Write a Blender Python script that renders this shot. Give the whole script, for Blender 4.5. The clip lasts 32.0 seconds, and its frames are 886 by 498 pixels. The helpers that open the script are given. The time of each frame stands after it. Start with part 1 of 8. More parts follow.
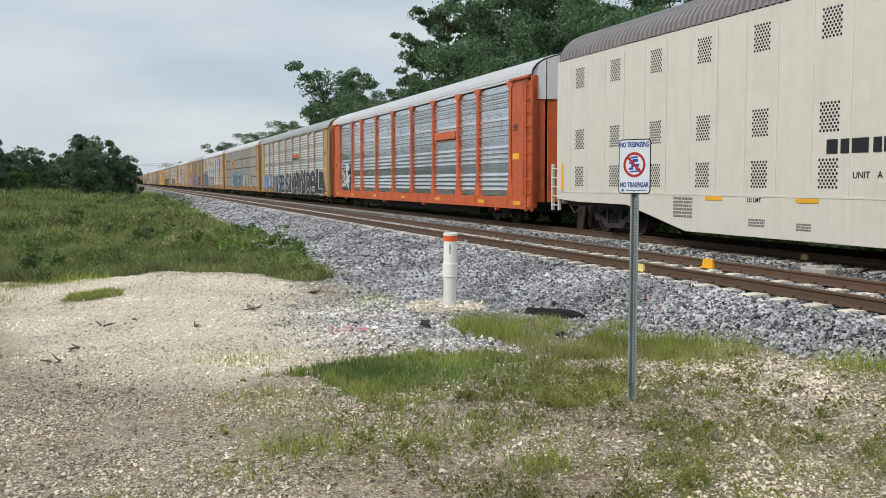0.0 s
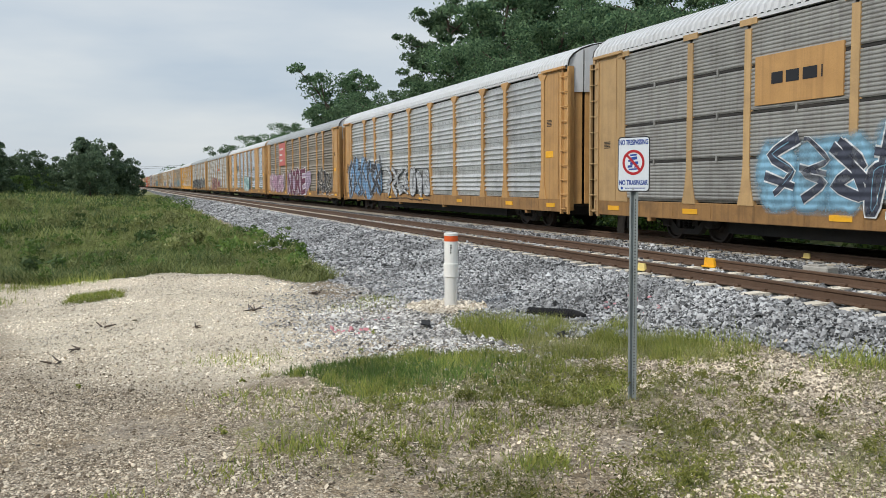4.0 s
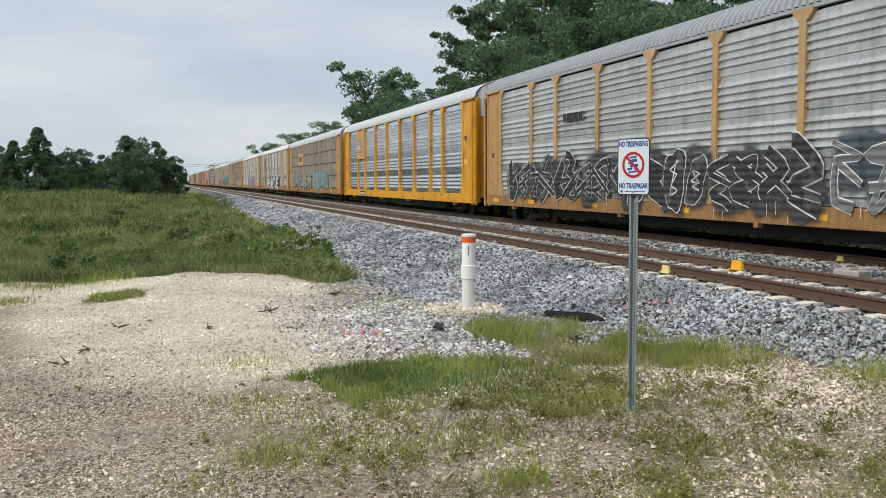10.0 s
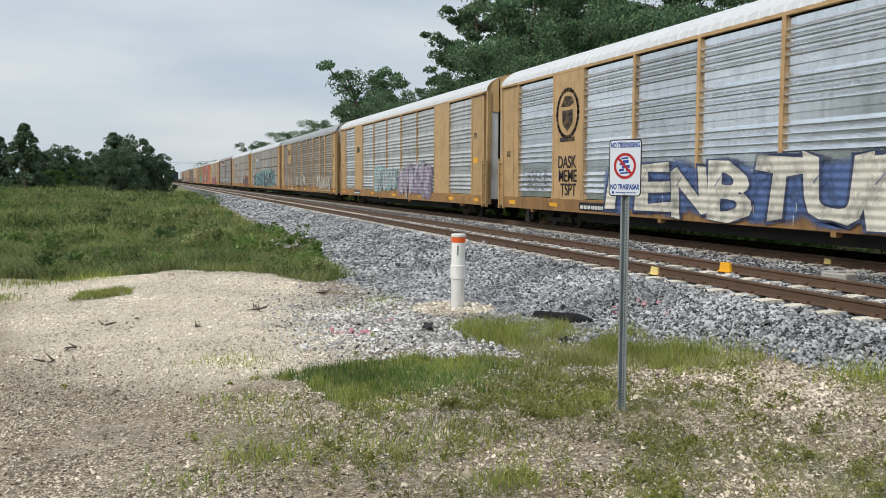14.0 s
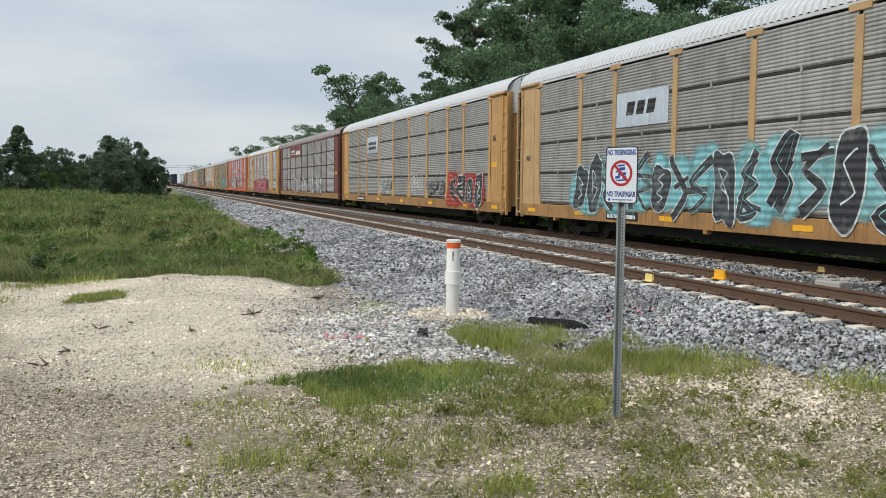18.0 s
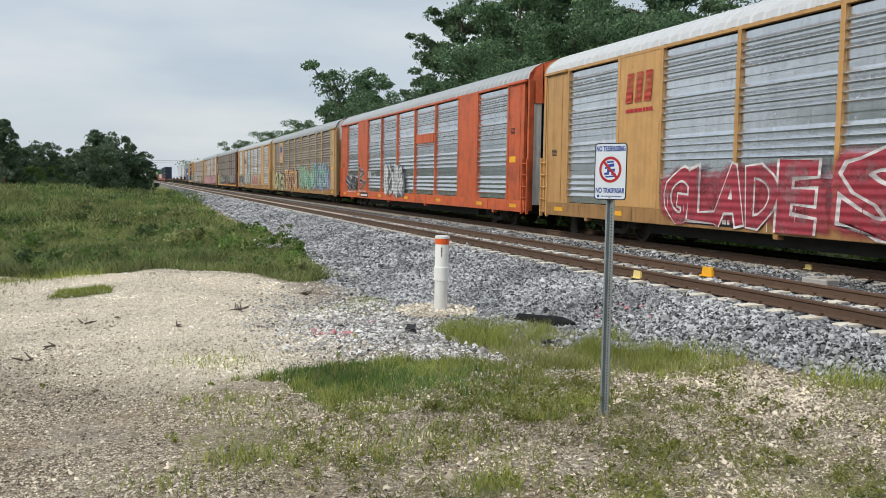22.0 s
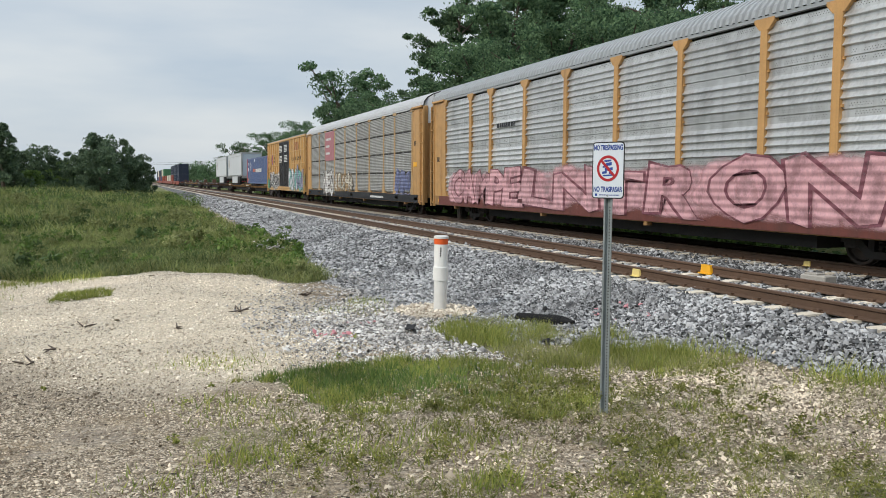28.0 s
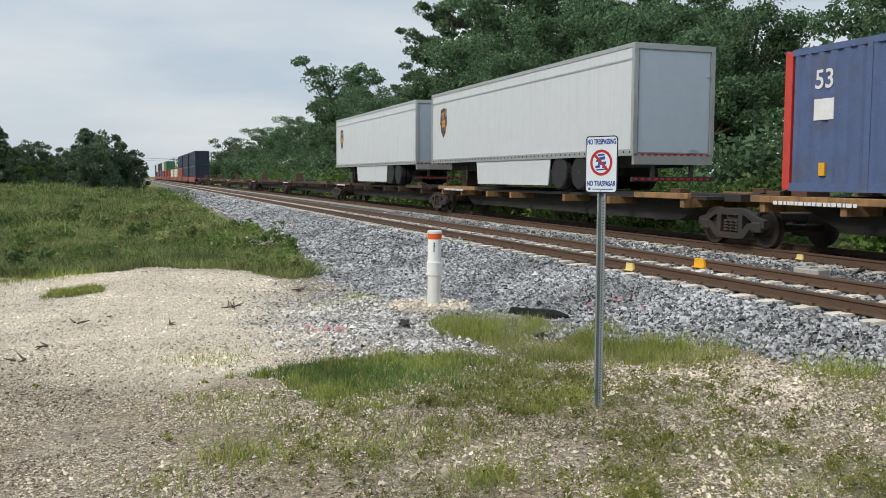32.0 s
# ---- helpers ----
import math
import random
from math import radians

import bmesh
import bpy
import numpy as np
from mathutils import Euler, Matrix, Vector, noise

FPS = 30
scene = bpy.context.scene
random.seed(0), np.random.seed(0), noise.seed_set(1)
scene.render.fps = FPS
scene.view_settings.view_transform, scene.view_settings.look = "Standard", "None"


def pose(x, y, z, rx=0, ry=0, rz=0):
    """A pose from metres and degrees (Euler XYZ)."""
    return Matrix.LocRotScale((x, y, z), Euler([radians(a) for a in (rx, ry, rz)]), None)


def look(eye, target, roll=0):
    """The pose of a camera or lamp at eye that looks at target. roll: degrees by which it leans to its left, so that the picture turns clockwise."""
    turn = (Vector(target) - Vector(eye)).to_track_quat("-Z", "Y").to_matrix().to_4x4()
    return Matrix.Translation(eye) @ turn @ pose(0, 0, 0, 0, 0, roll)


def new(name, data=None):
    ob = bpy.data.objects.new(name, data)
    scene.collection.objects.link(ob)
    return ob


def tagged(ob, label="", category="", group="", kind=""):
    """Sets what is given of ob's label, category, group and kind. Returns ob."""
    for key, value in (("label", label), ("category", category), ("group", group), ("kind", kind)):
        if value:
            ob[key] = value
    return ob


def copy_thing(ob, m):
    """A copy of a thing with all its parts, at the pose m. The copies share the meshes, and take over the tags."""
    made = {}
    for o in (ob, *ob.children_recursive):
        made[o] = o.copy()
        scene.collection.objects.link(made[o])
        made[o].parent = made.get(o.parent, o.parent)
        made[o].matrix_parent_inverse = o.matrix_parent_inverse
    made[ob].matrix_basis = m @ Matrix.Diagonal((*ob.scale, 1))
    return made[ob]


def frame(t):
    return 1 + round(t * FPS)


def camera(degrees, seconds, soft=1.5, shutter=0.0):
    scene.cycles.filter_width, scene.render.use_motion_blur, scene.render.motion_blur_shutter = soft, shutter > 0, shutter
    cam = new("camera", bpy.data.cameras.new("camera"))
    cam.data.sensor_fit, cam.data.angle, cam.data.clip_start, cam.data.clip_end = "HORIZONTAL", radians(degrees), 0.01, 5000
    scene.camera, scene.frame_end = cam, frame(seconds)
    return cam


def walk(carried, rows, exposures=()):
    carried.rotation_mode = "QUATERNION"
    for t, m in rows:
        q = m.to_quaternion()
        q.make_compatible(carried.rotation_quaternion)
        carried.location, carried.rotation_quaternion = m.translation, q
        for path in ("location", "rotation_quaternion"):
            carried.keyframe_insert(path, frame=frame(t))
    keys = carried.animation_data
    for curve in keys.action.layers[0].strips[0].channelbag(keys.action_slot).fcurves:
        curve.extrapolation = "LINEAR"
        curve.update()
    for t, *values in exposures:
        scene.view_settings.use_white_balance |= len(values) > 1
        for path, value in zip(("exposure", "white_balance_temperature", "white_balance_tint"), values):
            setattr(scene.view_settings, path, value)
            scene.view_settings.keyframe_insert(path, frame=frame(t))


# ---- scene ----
cam = camera(53.2, 32.0, soft=0.5)
PATH = [
    (0, (-0.058, -0.393, 1.981), (-1.929, 0.297, 1.828), -0.1),
    (1, (-0.064, -0.391, 1.948), (-1.936, 0.298, 1.804), 0.0),
    (2, (-0.065, -0.366, 1.95), (-1.939, 0.317, 1.804), -0.3),
    (3, (-0.064, -0.348, 1.953), (-1.939, 0.331, 1.807), -0.5),
    (3.5, (-0.065, -0.351, 1.956), (-1.941, 0.329, 1.809), -0.4),
    (5.5, (-0.062, -0.361, 1.96), (-1.928, 0.341, 1.797), -0.6),
    (6, (-0.084, -0.357, 1.969), (-1.949, 0.345, 1.802), -0.7),
    (6.5, (-0.095, -0.352, 1.966), (-1.965, 0.337, 1.798), -0.8),
    (7, (-0.074, -0.226, 1.956), (-1.953, 0.442, 1.792), -0.5),
    (7.5, (-0.071, -0.088, 1.966), (-1.96, 0.55, 1.807), -0.2),
    (8, (-0.138, -0.051, 1.978), (-2.034, 0.564, 1.822), -0.0),
    (8.5, (-0.166, 0.016, 1.978), (-2.068, 0.616, 1.825), 0.1),
    (9, (-0.125, 0.08, 1.997), (-2.028, 0.676, 1.845), -0.1),
    (10, (-0.119, 0.089, 1.996), (-2.023, 0.684, 1.842), -0.3),
    (11, (-0.131, 0.09, 1.996), (-2.033, 0.686, 1.839), -0.2),
    (12, (-0.128, 0.081, 1.998), (-2.029, 0.682, 1.841), -0.1),
    (13, (-0.139, 0.066, 1.995), (-2.037, 0.677, 1.84), 0.1),
    (14, (-0.144, 0.074, 1.992), (-2.039, 0.694, 1.838), 0.2),
    (14.5, (-0.148, 0.069, 1.991), (-2.042, 0.694, 1.838), 0.2),
    (16.5, (-0.156, 0.069, 1.991), (-2.047, 0.703, 1.843), 0.5),
    (17, (-0.149, 0.056, 1.992), (-2.04, 0.69, 1.847), 0.6),
    (18, (-0.149, 0.058, 1.997), (-2.041, 0.691, 1.855), 0.6),
    (19, (-0.149, 0.061, 1.994), (-2.039, 0.7, 1.852), 0.7),
    (20, (-0.159, 0.064, 1.985), (-2.047, 0.707, 1.841), 0.8),
    (21, (-0.16, 0.067, 1.986), (-2.046, 0.716, 1.839), 0.9),
    (22, (-0.174, 0.069, 1.991), (-2.057, 0.726, 1.841), 0.9),
    (23, (-0.177, 0.075, 1.991), (-2.06, 0.734, 1.84), 0.8),
    (24, (-0.162, 0.068, 1.996), (-2.045, 0.728, 1.847), 0.7),
    (25, (-0.164, 0.072, 1.993), (-2.046, 0.733, 1.846), 0.7),
    (25.5, (-0.168, 0.075, 1.99), (-2.05, 0.735, 1.844), 0.6),
    (27.5, (-0.148, 0.054, 1.991), (-2.03, 0.713, 1.842), 0.5),
    (28, (-0.152, 0.062, 1.993), (-2.034, 0.721, 1.843), 0.4),
    (29, (-0.152, 0.062, 1.993), (-2.033, 0.725, 1.843), 0.4),
    (30, (-0.16, 0.069, 1.994), (-2.039, 0.737, 1.842), 0.5),
    (31, (-0.159, 0.067, 1.995), (-2.036, 0.74, 1.84), 0.5),
    (32, (-0.169, 0.073, 1.994), (-2.046, 0.745, 1.832), 0.2),
]
walk(cam, [(t, look(eye, target, roll)) for t, eye, target, roll in PATH])

# ---- world and light ----
world = bpy.data.worlds.new("sky")
scene.world = world
world.use_nodes = True
SUN_EL, SUN_AZ = radians(40), radians(196)


def build_world():
    nt = world.node_tree
    nt.nodes.clear()
    N, L = nt.nodes.new, nt.links.new
    out, bg = N("ShaderNodeOutputWorld"), N("ShaderNodeBackground")
    sky = N("ShaderNodeTexSky")
    sky.sky_type, sky.sun_disc = "NISHITA", False
    sky.sun_elevation, sky.sun_rotation, sky.air_density, sky.dust_density = SUN_EL, SUN_AZ, 1.0, 2.0
    tc, sep = N("ShaderNodeTexCoord"), N("ShaderNodeSeparateXYZ")
    L(tc.outputs["Generated"], sep.inputs[0])
    mp = N("ShaderNodeMapping")
    mp.inputs["Scale"].default_value = (1.1, 1.1, 5.0)
    L(tc.outputs["Generated"], mp.inputs[0])
    n = N("ShaderNodeTexNoise")
    n.inputs["Scale"].default_value, n.inputs["Detail"].default_value, n.inputs["Roughness"].default_value = 1.7, 5.0, 0.5
    L(mp.outputs[0], n.inputs[0])
    ramp = N("ShaderNodeValToRGB")
    ramp.color_ramp.elements[0].position, ramp.color_ramp.elements[1].position = 0.38, 0.66
    ramp.color_ramp.elements[0].color = (0.50, 0.60, 0.71, 1)
    ramp.color_ramp.elements[1].color = (0.78, 0.82, 0.84, 1)
    L(n.outputs[0], ramp.inputs[0])
    dim = N("ShaderNodeMix")
    dim.data_type, dim.blend_type = "RGBA", "MULTIPLY"
    dim.inputs[0].default_value = 1.0
    L(sky.outputs[0], dim.inputs[6])
    dim.inputs[7].default_value = (0.1, 0.1, 0.1, 1)
    mix = N("ShaderNodeMix")
    mix.data_type = "RGBA"
    mix.inputs[0].default_value = 0.86
    L(dim.outputs[2], mix.inputs[6])
    L(ramp.outputs[0], mix.inputs[7])
    # a cloud deck is brighter overhead than at the horizon
    up = N("ShaderNodeMapRange")
    up.inputs[1].default_value, up.inputs[2].default_value = 0.25, 1.0
    up.inputs[3].default_value, up.inputs[4].default_value = 1.0, 1.4
    L(sep.outputs[2], up.inputs[0])
    L(mix.outputs[2], bg.inputs[0])
    L(up.outputs[0], bg.inputs[1])
    L(bg.outputs[0], out.inputs[0])


build_world()
sun = new("sun", bpy.data.lights.new("sun", "SUN"))
sun.data.energy, sun.data.angle, sun.data.color = 2.2, radians(12), (1.0, 0.95, 0.88)
sun.matrix_world = look((0, 0, 30), (-math.sin(SUN_AZ) * -8, math.cos(SUN_AZ) * -8, 30 - 8 * math.tan(SUN_EL)))
scene.view_settings.exposure = 0.0


# ---- materials ----
def lin(r, g, b):
    return tuple(((c / 255 + 0.055) / 1.055) ** 2.4 if c > 10 else c / 3294.6 for c in (r, g, b))


def mat(name, col, rough=0.6, metal=0.0, col2=None, var=0.5, scale=3.0, streak=0.0, dirt=None, bump=0.08, bscale=40.0, rnd=0.1, coat=0.0, soil=0.5):
    """Painted or raw surface: two noise scales, optional vertical streaks, dirt in patches, fine relief."""
    m = bpy.data.materials.new(name)
    m.use_nodes = True
    nt = m.node_tree
    N, L = nt.nodes.new, nt.links.new
    b = nt.nodes["Principled BSDF"]
    b.inputs["Metallic"].default_value = metal
    b.inputs["Coat Weight"].default_value = coat
    tc = N("ShaderNodeTexCoord")
    info = N("ShaderNodeObjectInfo")
    off = N("ShaderNodeVectorMath")
    off.operation = "MULTIPLY_ADD"
    comb = N("ShaderNodeCombineXYZ")
    for k in range(3):
        L(info.outputs["Random"], comb.inputs[k])
    L(comb.outputs[0], off.inputs[0])
    off.inputs[1].default_value = (37, 11, 5)
    L(tc.outputs["Object"], off.inputs[2])

    def tex(sc, detail, stretch=None):
        n = N("ShaderNodeTexNoise")
        n.inputs["Scale"].default_value, n.inputs["Detail"].default_value = sc, detail
        if stretch:
            mp = N("ShaderNodeMapping")
            mp.inputs["Scale"].default_value = stretch
            L(off.outputs[0], mp.inputs[0])
            L(mp.outputs[0], n.inputs[0])
        else:
            L(off.outputs[0], n.inputs[0])
        return n.outputs[0]

    def mixed(fac, a, c, lo=0.35, hi=0.68, amount=1.0):
        mr = N("ShaderNodeMapRange")
        mr.inputs[1].default_value, mr.inputs[2].default_value, mr.inputs[4].default_value = lo, hi, amount
        L(fac, mr.inputs[0])
        mx = N("ShaderNodeMix")
        mx.data_type = "RGBA"
        L(mr.outputs[0], mx.inputs[0])
        for s, v in ((6, a), (7, c)):
            if isinstance(v, tuple):
                mx.inputs[s].default_value = (*v, 1)
            else:
                L(v, mx.inputs[s])
        return mx.outputs[2]

    col2 = col2 or tuple(c * 0.72 for c in col)
    c = mixed(tex(scale, 4), col, col2, amount=var)
    c = mixed(tex(scale * 9, 6), c, tuple(v * 0.75 for v in col2), 0.45, 0.75, var * 0.7)
    if streak:
        c = mixed(tex(1.0, 3, (9, 9, 0.35)), c, dirt or tuple(v * 0.45 for v in col), 0.48, 0.72, streak)
    if dirt:
        c = mixed(tex(scale * 0.5, 7), c, dirt, 0.5, 0.75, soil)
    hs = N("ShaderNodeHueSaturation")
    mr = N("ShaderNodeMapRange")
    mr.inputs[3].default_value, mr.inputs[4].default_value = 1 - rnd, 1 + rnd
    L(info.outputs["Random"], mr.inputs[0])
    L(mr.outputs[0], hs.inputs["Value"])
    L(c, hs.inputs["Color"])
    L(hs.outputs[0], b.inputs["Base Color"])
    rr = N("ShaderNodeMapRange")
    rr.inputs[3].default_value, rr.inputs[4].default_value = max(0.05, rough - 0.12), min(1, rough + 0.12)
    L(tex(scale * 4, 3), rr.inputs[0])
    L(rr.outputs[0], b.inputs["Roughness"])
    if bump:
        bp = N("ShaderNodeBump")
        bp.inputs["Strength"].default_value, bp.inputs["Distance"].default_value = bump * 4, 0.01
        L(tex(bscale, 5), bp.inputs["Height"])
        L(bp.outputs[0], b.inputs["Normal"])
    return m


RUST = (0.10, 0.045, 0.022)
M = {
    "yellow": mat("aged_yellow_paint", lin(197, 152, 95), 0.5, var=0.3, streak=0.26, soil=0.2, dirt=(0.17, 0.09, 0.04)),
    "boxyellow": mat("boxcar_yellow_paint", lin(208, 166, 106), 0.5, var=0.25, streak=0.15, dirt=(0.2, 0.1, 0.04), soil=0.3),
    "tan": mat("faded_tan_paint", lin(188, 155, 109), 0.55, var=0.3, soil=0.25, streak=0.2, dirt=(0.15, 0.09, 0.05)),
    "bright": mat("bright_yellow_paint", lin(222, 158, 26), 0.45, var=0.25, streak=0.3, dirt=(0.2, 0.1, 0.03)),
    "orange": mat("orange_paint", lin(208, 98, 54), 0.5, streak=0.3, dirt=(0.16, 0.05, 0.025)),
    "brown": mat("brown_paint", lin(112, 62, 54), 0.6, streak=0.3, dirt=(0.05, 0.03, 0.025)),
    "white": mat("white_car_paint", lin(216, 211, 200), 0.4, var=0.12, soil=0.15, streak=0.12, dirt=(0.42, 0.37, 0.3)),
    "roofwhite": mat("white_roof_paint", lin(204, 206, 208), 0.5, var=0.1, soil=0.15, streak=0.2, dirt=(0.4, 0.38, 0.35)),
    "roofgrey": mat("galvanised_roof", lin(172, 176, 178), 0.5, 0.3, var=0.15, soil=0.25, streak=0.2, dirt=(0.25, 0.24, 0.22)),
    "roofdark": mat("grey_roof_paint", lin(128, 124, 124), 0.6, var=0.4),
    "roofrust": mat("rusty_banded_roof", lin(112, 86, 80), 0.7, var=0.5, streak=0.4, dirt=(0.3, 0.27, 0.26), soil=0.4),
    "galv": mat("bright_galvanised_steel", lin(222, 226, 230), 0.22, 0.9, var=0.06, bump=0.0, soil=0.2, streak=0.2, dirt=(0.3, 0.3, 0.3), rnd=0.14),
    "galvgrey": mat("weathered_galvanised_steel", lin(212, 213, 212), 0.36, 0.6, var=0.2, bump=0.02, soil=0.4, streak=0.3, dirt=(0.2, 0.19, 0.18), rnd=0.12),
    "galvslat": mat("dull_galvanised_slats", lin(170, 169, 165), 0.5, 0.4, var=0.35, bump=0.02, soil=0.45, streak=0.4, dirt=(0.17, 0.155, 0.14), rnd=0.14),
    "galvdirty": mat("dirty_galvanised_steel", lin(146, 138, 126), 0.6, 0.1, var=0.5, streak=0.55, dirt=(0.16, 0.13, 0.1), rnd=0.12),
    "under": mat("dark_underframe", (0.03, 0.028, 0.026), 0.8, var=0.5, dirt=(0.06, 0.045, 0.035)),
    # sill paint darkened for grime and also for the shade low on the car
    "sillgrimeshade": mat("grimy_shaded_sill_paint", lin(164, 124, 76), 0.65, var=0.55, streak=0.5, dirt=(0.12, 0.07, 0.035), soil=0.55),
    "truck": mat("dusty_truck_casting", (0.045, 0.04, 0.036), 0.75, 0.2, var=0.5, dirt=RUST),
    "wheel": mat("wheel_steel", (0.06, 0.05, 0.043), 0.55, 0.6, var=0.5, dirt=RUST),
    "rail": mat("rusty_rail", lin(98, 76, 60), 0.7, 0.2, var=0.4, dirt=(0.1, 0.06, 0.04)),
    "railtop": mat("worn_rail_head", lin(128, 106, 92), 0.4, 0.6, var=0.4),
    "tie": mat("concrete_tie", lin(222, 212, 194), 0.85, var=0.4, scale=5, dirt=(0.35, 0.3, 0.24)),
    "ballast": mat("grey_ballast_stone", lin(150, 154, 160), 0.85, var=0.6, scale=2, bump=0.15),
    "pvc": mat("white_plastic", lin(236, 236, 232), 0.35, var=0.15, dirt=(0.6, 0.57, 0.5), bump=0.02),
    "orangecap": mat("orange_plastic", lin(226, 96, 40), 0.45, var=0.3),
    "post": mat("galvanised_sign_post", lin(152, 160, 162), 0.5, 0.5, var=0.4, bump=0.05),
    "signface": mat("white_sign_sheet", lin(222, 230, 238), 0.35, var=0.1, bump=0.0),
    "blackink": mat("black_ink", (0.012, 0.012, 0.016), 0.5, var=0.2, bump=0.0),
    "blueink": mat("blue_ink", lin(36, 70, 150), 0.5, var=0.2, bump=0.0),
    "redink": mat("red_ink", lin(176, 36, 44), 0.5, var=0.2, bump=0.0),
    "whiteink": mat("white_lettering", (0.72, 0.72, 0.7), 0.6, var=0.3, bump=0.0),
    "tag": mat("yellow_tag", lin(238, 176, 40), 0.5, var=0.3),
    "tagpale": mat("pale_yellow_tag", lin(240, 218, 140), 0.5, var=0.3),
    "blackpipe": mat("black_plastic_pipe", (0.01, 0.01, 0.011), 0.85, var=0.3),
    "box": mat("grey_concrete_box", lin(176, 172, 164), 0.85, var=0.4),
    "contblue": mat("blue_container_paint", lin(84, 101, 140), 0.5, streak=0.2, dirt=(0.1, 0.09, 0.09)),
    "contred": mat("red_container_paint", lin(196, 66, 56), 0.5, streak=0.2),
    "contnavy": mat("navy_container_paint", lin(40, 50, 70), 0.5, streak=0.2),
    "contwhite": mat("white_container_paint", lin(214, 208, 190), 0.5, streak=0.2),
    "contgreen": mat("green_container_paint", lin(70, 120, 84), 0.5, streak=0.2),
    "contrust": mat("red_brown_container_paint", lin(150, 70, 52), 0.5, streak=0.2),
    "trailer": mat("white_trailer_skin", lin(204, 207, 209), 0.4, var=0.1, soil=0.12, streak=0.2, dirt=(0.4, 0.4, 0.4)),
    "trailerdoor": mat("grey_trailer_door", lin(176, 188, 200), 0.4, var=0.2),
    "alu": mat("aluminium_trim", lin(190, 192, 190), 0.4, 0.6, var=0.3),
    "rubber": mat("black_rubber", (0.02, 0.02, 0.021), 0.8, var=0.3),
    "spine": mat("brown_spine_car_paint", lin(92, 66, 48), 0.7, streak=0.3, dirt=(0.05, 0.035, 0.025)),
    "deckedge": mat("worn_tan_deck_edge", lin(160, 122, 78), 0.75, var=0.6, streak=0.5, dirt=(0.06, 0.04, 0.028), soil=0.7),
    "doorblack": mat("black_door_paint", (0.03, 0.03, 0.034), 0.5, streak=0.2, dirt=(0.08, 0.07, 0.06)),
    "bark": mat("bark", (0.11, 0.085, 0.065), 0.9, var=0.6, bump=0.2, bscale=12),
    "wood": mat("weathered_pole_wood", (0.16, 0.12, 0.09), 0.9, var=0.5),
    "pink": mat("pink_survey_paint", lin(206, 140, 146), 0.8, var=0.4),
    "redpanel": mat("red_sign_panel", lin(206, 108, 102), 0.55, streak=0.25),
    "faderedpanel": mat("faded_red_sign_panel", lin(176, 116, 122), 0.6, streak=0.3),
}


def leafmat(name, a, b, rough=0.6, sub=0.0):
    """Foliage that varies from piece to piece."""
    m = bpy.data.materials.new(name)
    m.use_nodes = True
    nt = m.node_tree
    N, L = nt.nodes.new, nt.links.new
    p = nt.nodes["Principled BSDF"]
    g = N("ShaderNodeNewGeometry")
    r = N("ShaderNodeValToRGB")
    r.color_ramp.elements[0].color, r.color_ramp.elements[1].color = (*a, 1), (*b, 1)
    L(g.outputs["Random Per Island"], r.inputs[0])
    tc, n = N("ShaderNodeTexCoord"), N("ShaderNodeTexNoise")
    n.inputs["Scale"].default_value = 0.6
    L(tc.outputs["Object"], n.inputs[0])
    hs, mr = N("ShaderNodeHueSaturation"), N("ShaderNodeMapRange")
    mr.inputs[1].default_value, mr.inputs[2].default_value, mr.inputs[3].default_value, mr.inputs[4].default_value = 0.3, 0.7, 0.65, 1.35
    L(n.outputs[0], mr.inputs[0])
    L(mr.outputs[0], hs.inputs["Value"])
    L(r.outputs[0], hs.inputs["Color"])
    L(hs.outputs[0], p.inputs["Base Color"])
    p.inputs["Roughness"].default_value = rough
    p.inputs["Specular IOR Level"].default_value = 0.25
    if sub:
        out = nt.nodes["Material Output"]
        tr, mx = N("ShaderNodeBsdfTranslucent"), N("ShaderNodeMixShader")
        L(hs.outputs[0], tr.inputs[0])
        mx.inputs[0].default_value = sub
        L(p.outputs[0], mx.inputs[1])
        L(tr.outputs[0], mx.inputs[2])
        L(mx.outputs[0], out.inputs[0])
    return m


